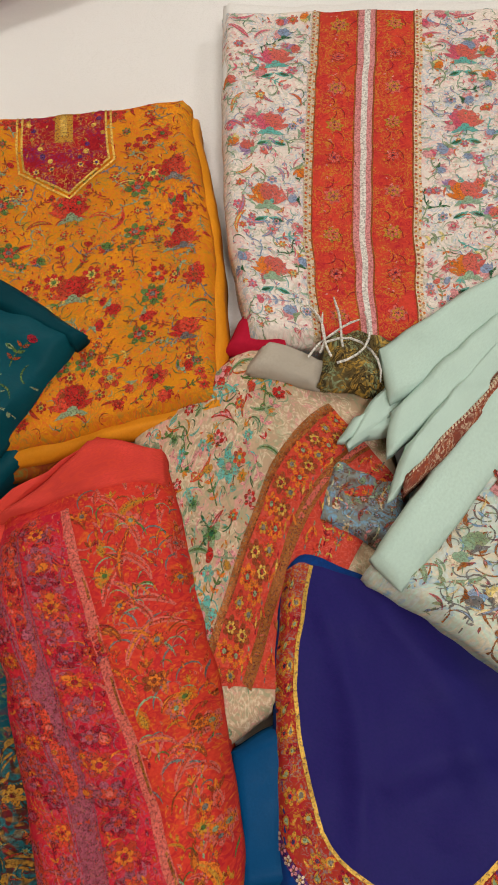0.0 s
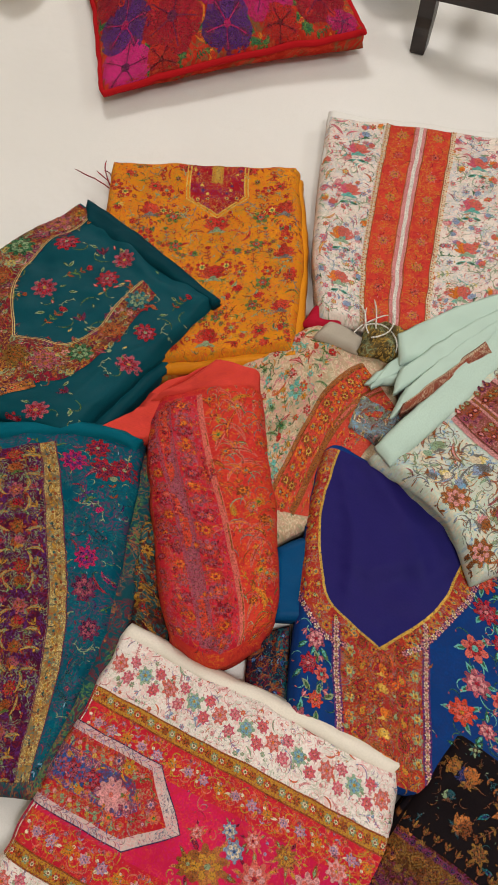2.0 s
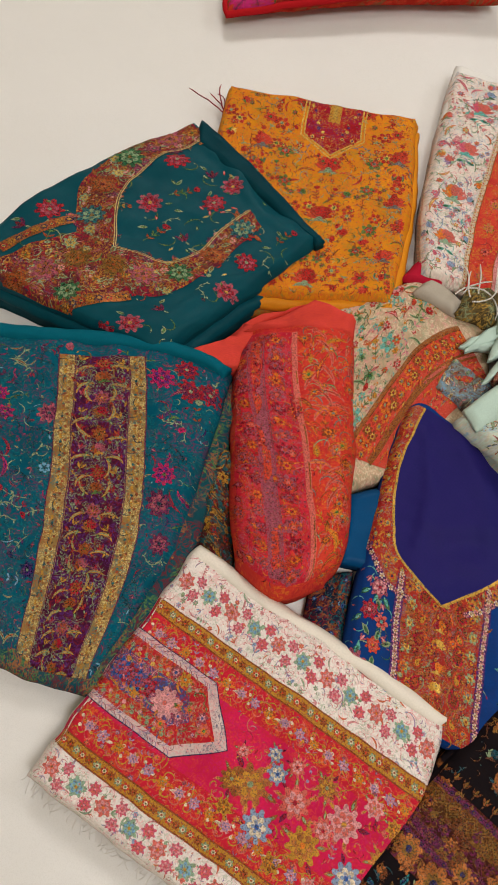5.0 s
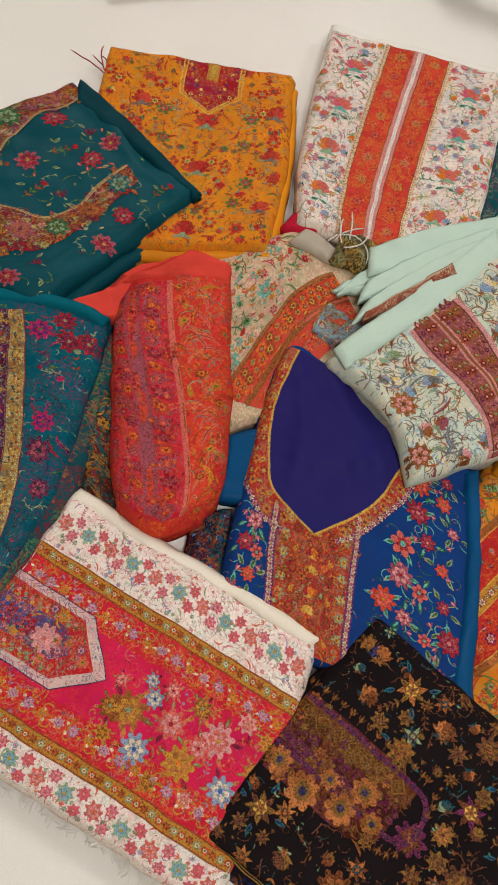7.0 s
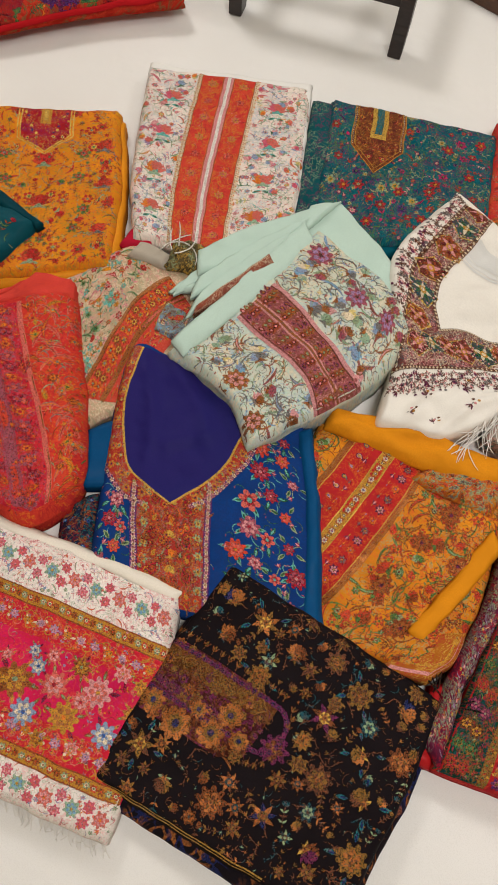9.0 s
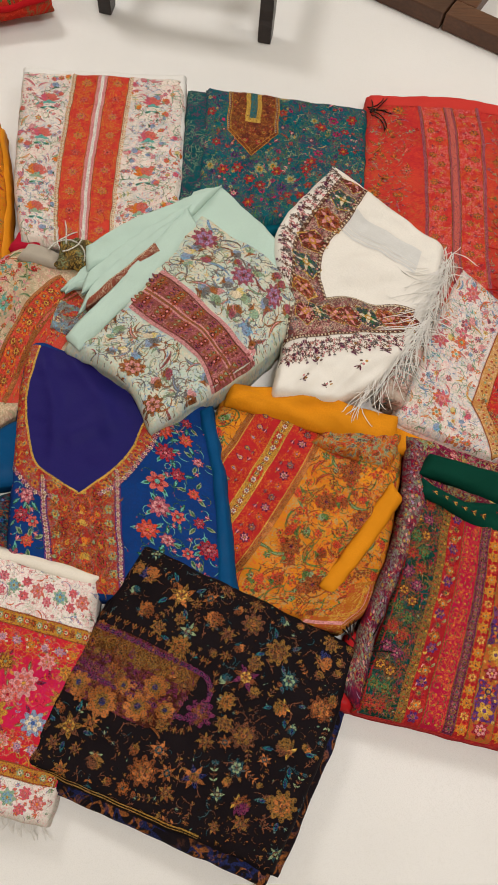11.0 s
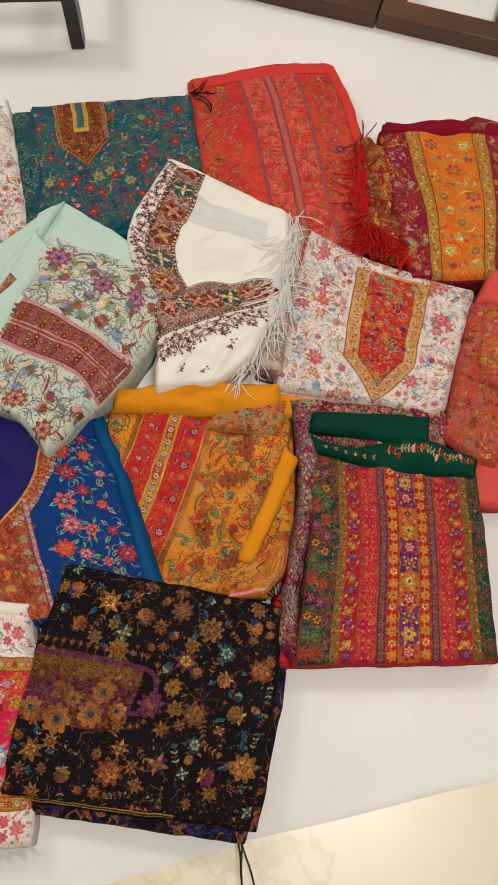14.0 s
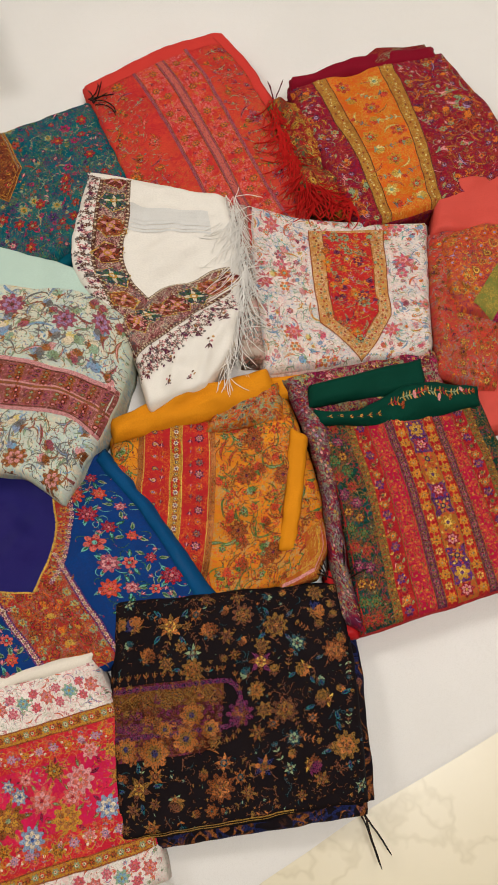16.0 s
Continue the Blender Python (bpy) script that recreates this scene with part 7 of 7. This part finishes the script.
    row_of(ls, (0.45, 0.65), (0.95, 0.65), 7, sprig, 0.010, [("rust", "ochre", "crimson"), ("rose", "gold", "sage")], 0.0006)
    row_of(ls, (0.05, 0.40), (0.40, 0.40), 6, bud, 0.007, [("gold", "rust", "crimson")], 0.0006)
    ls.build("woven_motif", lo)
    Panel([(0.742, -0.218), (0.918, -0.285), (0.938, -0.240), (0.760, -0.188)], 0.060, 0.01, radius=0.009, folds=0.004, seed=173).build("inner_fold", green, root, "plain bottle-green inner fold")
    back = Panel([(0.730, -0.235), (0.950, -0.300), (0.975, -0.240), (0.736, -0.148)], 0.040, 0.0, upper=[(0.85, -0.185), (0.955, -0.215)], radius=0.012, folds=0.004, seed=174)
    bo = back.build("back_layer", tint("wine_brocade", (0.14, 0.012, 0.03), [("sage", 0.2), ("magenta", 0.2), ("gold", 0.1)], fleck_scale=130, fleck_amount=0.8), root, "wine and olive printed back layer")
    bs = Stitches(back)
    fill(bs, (0.05, 0.95, 0.05, 0.97), [("sage", "gold", "rust"), ("rose", "crimson", "sage"), ("plum", "magenta", "gold")], 0.018, 0.010, [sprig, flower, swirl], seed=175)
    bs.build("floral_weave", bo)
    sl = Panel([(0.608, -0.520), (0.630, -0.556), (0.764, -0.172), (0.732, -0.150)], 0.050, 0.0, left=[(0.642, -0.440), (0.704, -0.300)], right=[(0.665, -0.450), (0.738, -0.290)], radius=0.016, folds=0.006, fold_scale=22, seed=176)
    so = sl.build("side_fold", tint("plum_brocade", (0.10, 0.012, 0.035), [("crimson", 0.25), ("grey", 0.2), ("sage", 0.1)], fleck_scale=170, fleck_amount=0.8, rough=0.5), root, "wine-coloured brocade side fold")
    ss = Stitches(sl)
    fill(ss, (0.1, 0.9, 0.02, 0.98), [("rose", "gold", "sage"), ("lilac", "grey", "rose"), ("crimson", "ochre", "plum")], 0.013, 0.006, [bud, dots, swirl], seed=177, small=False)
    ss.build("floral_weave", so)
    Panel([(0.596, -0.548), (0.622, -0.556), (0.640, -0.450), (0.622, -0.455)], 0.030, 0.0, radius=0.010, folds=0.004, seed=178).build("side_fold", cloth_material("scarlet_satin", (0.42, 0.012, 0.014), rough=0.4, gloss=0.2), root, "plain scarlet satin fold")
    strands("tassel", [(0.634, -0.478, 0.03), (0.632, -0.482, 0.034), (0.636, -0.474, 0.034)], (0.9, 0.25), 0.06, 0.0013, thread("black"), root, "black cord tassel", drop=0.0, wild=0.35, seed=20, floor=0.047)


def coral_shawl():
    p = PANELS["coral_shawl"]
    root = suit("folded_dupatta", "folded coral brocade dupatta with gold scallops and plain silk end", "folded dupatta")
    body = p.build("body", tint("coral_brocade", (0.42, 0.045, 0.035), [("copper", 0.25), ("scarlet", 0.2), ("grey", 0.08)], fleck_scale=120, fleck_amount=0.7, rough=0.45), root)
    st = Stitches(p)
    fill(st, (0.03, 0.97, 0.03, 0.97), [("copper", "gold", "scarlet"), ("scarlet", "orange", "sage"), ("orange", "copper", "grey"), ("rust", "copper", "plum")], 0.022, 0.011, [flower, swirl, sprig, bud], seed=181)
    st.build("brocade_weave", body)
    plain = cloth_material("coral_silk", (0.58, 0.075, 0.055), rough=0.5, gloss=0.15, mottling=0.08)
    end = Panel([(1.090, -0.055), (1.215, -0.125), (1.300, -0.045), (1.165, 0.036)], 0.058, 0.01, radius=0.010, folds=0.005, seed=182)
    end.build("silk_end", plain, root, "plain coral silk end")
    flap = Panel([(1.035, -0.200), (1.120, -0.300), (1.260, -0.115), (1.095, -0.060)], 0.060, 0.01, radius=0.018, folds=0.007, seed=183)
    fo = flap.build("turned_flap", tint("coral_brocade_flap", (0.44, 0.06, 0.04), [("copper", 0.3), ("orange", 0.2), ("plum", 0.1)], fleck_scale=110, fleck_amount=0.7, rough=0.45), root, "turned brocade flap")
    fs = Stitches(flap)
    top = uv_line(flap, [(1.062, -0.205), (1.170, -0.150)])
    low_line = uv_line(flap, [(1.075, -0.245), (1.175, -0.190)])
    fs.area(top, low_line, "olive", 0.0020)
    fs.area(low_line, uv_line(flap, [(1.110, -0.290), (1.190, -0.205)]), "magenta", 0.0020)
    row_of(fs, *uv_line(flap, [(1.055, -0.180), (1.165, -0.128)]), 7, paisley, 0.011, [("gold", "scarlet", "copper"), ("copper", "gold", "rust")], 0.0010, 0.8)
    fill(fs, (0.03, 0.60, 0.15, 0.97), [("copper", "gold", "scarlet"), ("scarlet", "orange", "lilac"), ("orange", "gold", "grey")], 0.020, 0.011, [flower, swirl, sprig], seed=184)
    fs.build("woven_border", fo, "olive and magenta border with gold scallops", {"olive": tint("olive_border", (0.22, 0.19, 0.04), [("gold", 0.25), ("leaf", 0.2)], fleck_scale=260)})
    low = Panel([(0.955, -0.390), (1.120, -0.440), (1.150, -0.340), (0.985, -0.318)], 0.034, 0.0, radius=0.010, folds=0.004, seed=185)
    low.build("silk_end", plain, root, "plain coral silk end")


orange_suit()
white_suit()
teal_shawl()
teal_stripe_suit()
coral_roll()
beige_suit()
mint_suit()
blue_kurta()
pink_suit()
black_suit()
teal_suit()
coral_suit()
maroon_suit()
ivory_suit()
white_shawl()
orange_stripe_suit()
green_saree()
coral_shawl()


# ---- cushion, stool, frames and small things at the back ----
def cushion():
    root = thing("cushion", "square red cushion embroidered with large pink and purple flowers", "cushion")
    corners = [(-0.372, 0.606), (0.070, 0.806), (-0.115, 1.235), (-0.565, 1.035)]
    p = Panel(corners, 0.036, 0.022, tilt=(0, 0.024, 0.03, 0.012), bottom=[(-0.15, 0.722)], right=[(-0.035, 1.01)], upper=[(-0.335, 1.12)], left=[(-0.455, 0.83)], radius=0.012, folds=0.002, sag=0.095, layers=1, seed=201)
    body = p.build("top_cover", tint("cushion_red", (0.42, 0.022, 0.012), [("scarlet", 0.3), ("green", 0.15)], fleck_scale=60, fleck_amount=0.5), root, "embroidered red top")
    st = Stitches(p)
    spots = [(0.10, 0.08, 0.055, 0), (0.30, 0.22, 0.062, 1), (0.50, 0.12, 0.050, 2), (0.66, 0.26, 0.062, 3), (0.86, 0.20, 0.055, 1), (0.12, 0.30, 0.058, 2), (0.46, 0.36, 0.055, 3), (0.28, 0.44, 0.05, 4), (0.82, 0.44, 0.055, 0), (0.60, 0.52, 0.05, 4), (0.10, 0.54, 0.055, 1), (0.40, 0.62, 0.055, 2), (0.72, 0.68, 0.055, 3), (0.20, 0.76, 0.055, 0), (0.52, 0.82, 0.055, 1), (0.86, 0.84, 0.055, 2), (0.24, 0.05, 0.032, 4), (0.70, 0.08, 0.035, 4), (0.93, 0.06, 0.030, 3)]
    cols = [("hotpink", "magenta", "plum"), ("crimson", "red", "plum"), ("purple", "plum", "magenta"), ("magenta", "hotpink", "plum"), ("red", "crimson", "maroon")]
    for k, (u, v, r, c) in enumerate([(a, 0.75 * b - 0.005, 1.02 * r, c) for a, b, r, c in spots]):
        for s in range(7):
            a = s * 0.9 + k
            leafy(st, u + r * 0.8 * math.cos(a) / p.w, v + r * 0.8 * math.sin(a) / p.h, r * 0.7, a + 0.4, (("green", "leaf"), ("leaf", "green"), ("orange", "scarlet"))[s % 3], 0.0006)
        for m in range(5):
            a = k + m * 1.2566
            st.shape(u + r * 0.42 * math.cos(a) / p.w, v + r * 0.42 * math.sin(a) / p.h, 0, r * 0.54, lobed(6, 0.06), cols[c][0], 0.0010 + 0.00008 * m)
            st.shape(u + r * 0.40 * math.cos(a) / p.w, v + r * 0.40 * math.sin(a) / p.h, a, r * 0.40, PETAL, cols[c][1], 0.0016)
            st.strip([(u, v), (u + r * 0.75 * math.cos(a) / p.w, v + r * 0.75 * math.sin(a) / p.h)], 0.0022, cols[c][2], 0.0019)
        st.shape(u, v, 0, r * 0.14, DISC, cols[c][2], 0.0022)
    fill(st, (0.02, 0.98, 0.02, 0.98), [("leaf", "green", "green"), ("orange", "scarlet", "green"), ("crimson", "red", "leaf")], 0.03, 0.012, [leafy, sprig, flower], seed=202, lift=0.0005)
    st.build("flower_embroidery", body, "large satin-stitch flowers")
    red = cloth_material("cushion_back", (0.42, 0.010, 0.014), mottling=0.12, rough=0.7)
    n = 24
    verts, faces = [], []
    for j in range(n + 1):
        for i in range(n + 1):
            u, v = i / n, j / n
            q = p.at(u, v)
            dome = (1 - (2 * u - 1) ** 4) * (1 - (2 * v - 1) ** 4)
            edge_z = 0.028 + 0.024 * u * (1 - v) + 0.03 * u * v + 0.012 * (1 - u) * v
            verts.append((q[0], q[1], edge_z * (1 - min(1, 1.25 * dome)) - 0.002))
    for j in range(n):
        for i in range(n):
            a = j * (n + 1) + i
            faces.append((a, a + n + 1, a + n + 2, a + 1))
    mesh_object("back_cover", verts, faces, red, root, "plain red back")
    edge = [tuple(p.at(u, 0)) for u in np.linspace(0, 1, 40)] + [tuple(p.at(1, v)) for v in np.linspace(0, 1, 40)[1:]] + [tuple(p.at(u, 1)) for u in np.linspace(1, 0, 40)[1:]] + [tuple(p.at(0, v)) for v in np.linspace(1, 0, 40)[1:]]
    verts, faces = [], []
    tube(verts, faces, [(x, y, z + 0.002) for x, y, z in edge], 0.006, 8)
    mesh_object("piping", verts, faces, red, root, "red piped edge")


def profile_part(name, outline, thick, base, across, up_from, material, parent):
    """A board cut to an outline (back, up) and given a thickness across."""
    a = Vector((across[0], across[1], 0)).normalized()
    n = Vector((-a.y, a.x, 0))
    bm = bmesh.new()
    rows = []
    for s in (-0.5, 0.5):
        rows.append([bm.verts.new(Vector((base[0], base[1], up_from)) + a * (thick * s) + n * x + Vector((0, 0, z))) for x, z in outline])
    bm.faces.new(rows[0])
    bm.faces.new(list(reversed(rows[1])))
    m = len(outline)
    for k in range(m):
        bm.faces.new((rows[0][k], rows[1][k], rows[1][(k + 1) % m], rows[0][(k + 1) % m]))
    bmesh.ops.bevel(bm, geom=list(bm.edges), offset=0.002, segments=2, affect="EDGES", profile=0.5)
    return part(name, bm, material, parent)


EBONY = wood_material("ebony_wood", (0.012, 0.007, 0.006), (0.030, 0.017, 0.013), 0.38)
WALNUT = wood_material("walnut_wood", (0.070, 0.026, 0.010), (0.135, 0.055, 0.022), 0.42)


def low_stool():
    root = thing("low_stool", "low dark-stained wooden stool with stepped feet on the sheet", "stool")
    across = (0.339, -0.067)
    foot = [(0.0, 0.0), (0.034, 0.0), (0.040, 0.030), (0.052, 0.050), (0.052, 0.150), (0.012, 0.150), (0.012, 0.062), (0.004, 0.050), (0.006, 0.034)]
    a = Vector((*across, 0)).normalized()
    n = Vector((-a.y, a.x, 0))
    left, right = Vector((0.171, 0.836, 0)), Vector((0.512, 0.768, 0))
    for q in (left, right, left + n * 0.26, right + n * 0.26):
        profile_part("leg", foot, 0.028, q, across, -0.002, EBONY, root)
    mid = (left + right) / 2
    rail = [(0.016, 0.094), (0.044, 0.094), (0.044, 0.148), (0.016, 0.148)]
    for q in (mid, mid + n * 0.26):
        profile_part("apron_rail", rail, (right - left).length - 0.026, q, across, -0.002, EBONY, root)
    for q in (left, right):
        c = q + n * 0.156
        side = [(-0.104, 0.100), (0.104, 0.100), (0.104, 0.146), (-0.104, 0.146)]
        profile_part("apron_rail", side, 0.020, c, across, -0.002, EBONY, root)


def wooden_frames():
    a = Vector((0.250, -0.156, 0)).normalized()
    n = Vector((-a.y, a.x, 0))
    wide, deep, rail, high = 0.292, 0.40, 0.056, 0.036

    def rail_part(root, name, x0, x1, y0, y1):
        bm = bmesh.new()
        vs = box_mesh(bm, (x0, y0, 0.0), (x1, y1, high))
        for v in vs:
            v.co = a * v.co.x + n * v.co.y + Vector((0, 0, v.co.z - 0.003))
        bmesh.ops.bevel(bm, geom=list(bm.edges), offset=0.0025, segments=2, affect="EDGES", profile=0.5)
        part(name, bm, WALNUT, root)

    first = tagged(new("wooden_frame"), "open rectangular brown wooden frame lying flat on the sheet", "frame", "row of wooden frames")
    rail_part(first, "rail", 0, wide, 0, rail)
    rail_part(first, "rail", 0, wide, deep - rail, deep)
    rail_part(first, "stile", 0, rail * 0.85, rail + 0.001, deep - rail - 0.001)
    rail_part(first, "stile", wide - rail * 0.85, wide, rail + 0.001, deep - rail - 0.001)
    start = Vector((0.902, 0.840, 0))
    step = wide + 0.004
    first.matrix_basis = Matrix.Translation(start)
    for k in (-1, 1):
        copy_thing(first, Matrix.Translation(start + a * step * k + n * (0.003 * k)))


def lathe(name, rings, centre, material, parent, label="", sides=32):
    verts, faces = [], []
    for r, z in rings:
        for k in range(sides):
            verts.append((centre[0] + r * math.cos(6.2832 * k / sides), centre[1] + r * math.sin(6.2832 * k / sides), z))
    for j in range(len(rings) - 1):
        for k in range(sides):
            faces.append((j * sides + k, j * sides + (k + 1) % sides, (j + 1) * sides + (k + 1) % sides, (j + 1) * sides + k))
    return mesh_object(name, verts, faces, material, parent, label)


def small_pots():
    root = thing("ceramic_bowl", "small blue and white painted ceramic bowl on the sheet", "bowl")
    glaze = tint("painted_glaze", (0.45, 0.47, 0.45), [("navy", 0.35), ("sky", 0.25), ("brown", 0.2)], fleck_scale=70, fleck_amount=0.9, rough=0.25, gloss=0.5)
    lathe("body", [(0.0, -0.002), (0.036, -0.002), (0.040, 0.004), (0.052, 0.020), (0.064, 0.048), (0.068, 0.075), (0.064, 0.075), (0.058, 0.048), (0.044, 0.018), (0.0, 0.012)], (0.085, 1.030), glaze, root)
    lathe("foot_ring", [(0.034, -0.003), (0.041, -0.003), (0.042, 0.004), (0.034, 0.005)], (0.085, 1.030), EBONY, root, "dark unglazed foot ring")
    root = thing("brass_pot", "small round brass pot standing on the sheet", "pot")
    m, nd, l, b = nodes_of("aged_brass")
    tc = nd.new("ShaderNodeTexCoord")
    g = noise_tex(nd, l, tc.outputs["Object"], 40, 4)
    l.new(mixer(nd, l, ramp(nd, l, g.outputs[0], 0.3, 0.7), (0.30, 0.17, 0.04), (0.52, 0.34, 0.10)), b.inputs["Base Color"])
    b.inputs["Metallic"].default_value, b.inputs["Roughness"].default_value = 0.9, 0.35
    lathe("body", [(0.0, -0.002), (0.030, -0.002), (0.033, 0.006), (0.045, 0.025), (0.048, 0.050), (0.036, 0.072), (0.028, 0.080)], (-0.640, 0.900), m, root)
    lathe("rim", [(0.028, 0.080), (0.036, 0.084), (0.035, 0.089), (0.026, 0.086)], (-0.640, 0.900), m, root)


cushion()
low_stool()
wooden_frames()
small_pots()
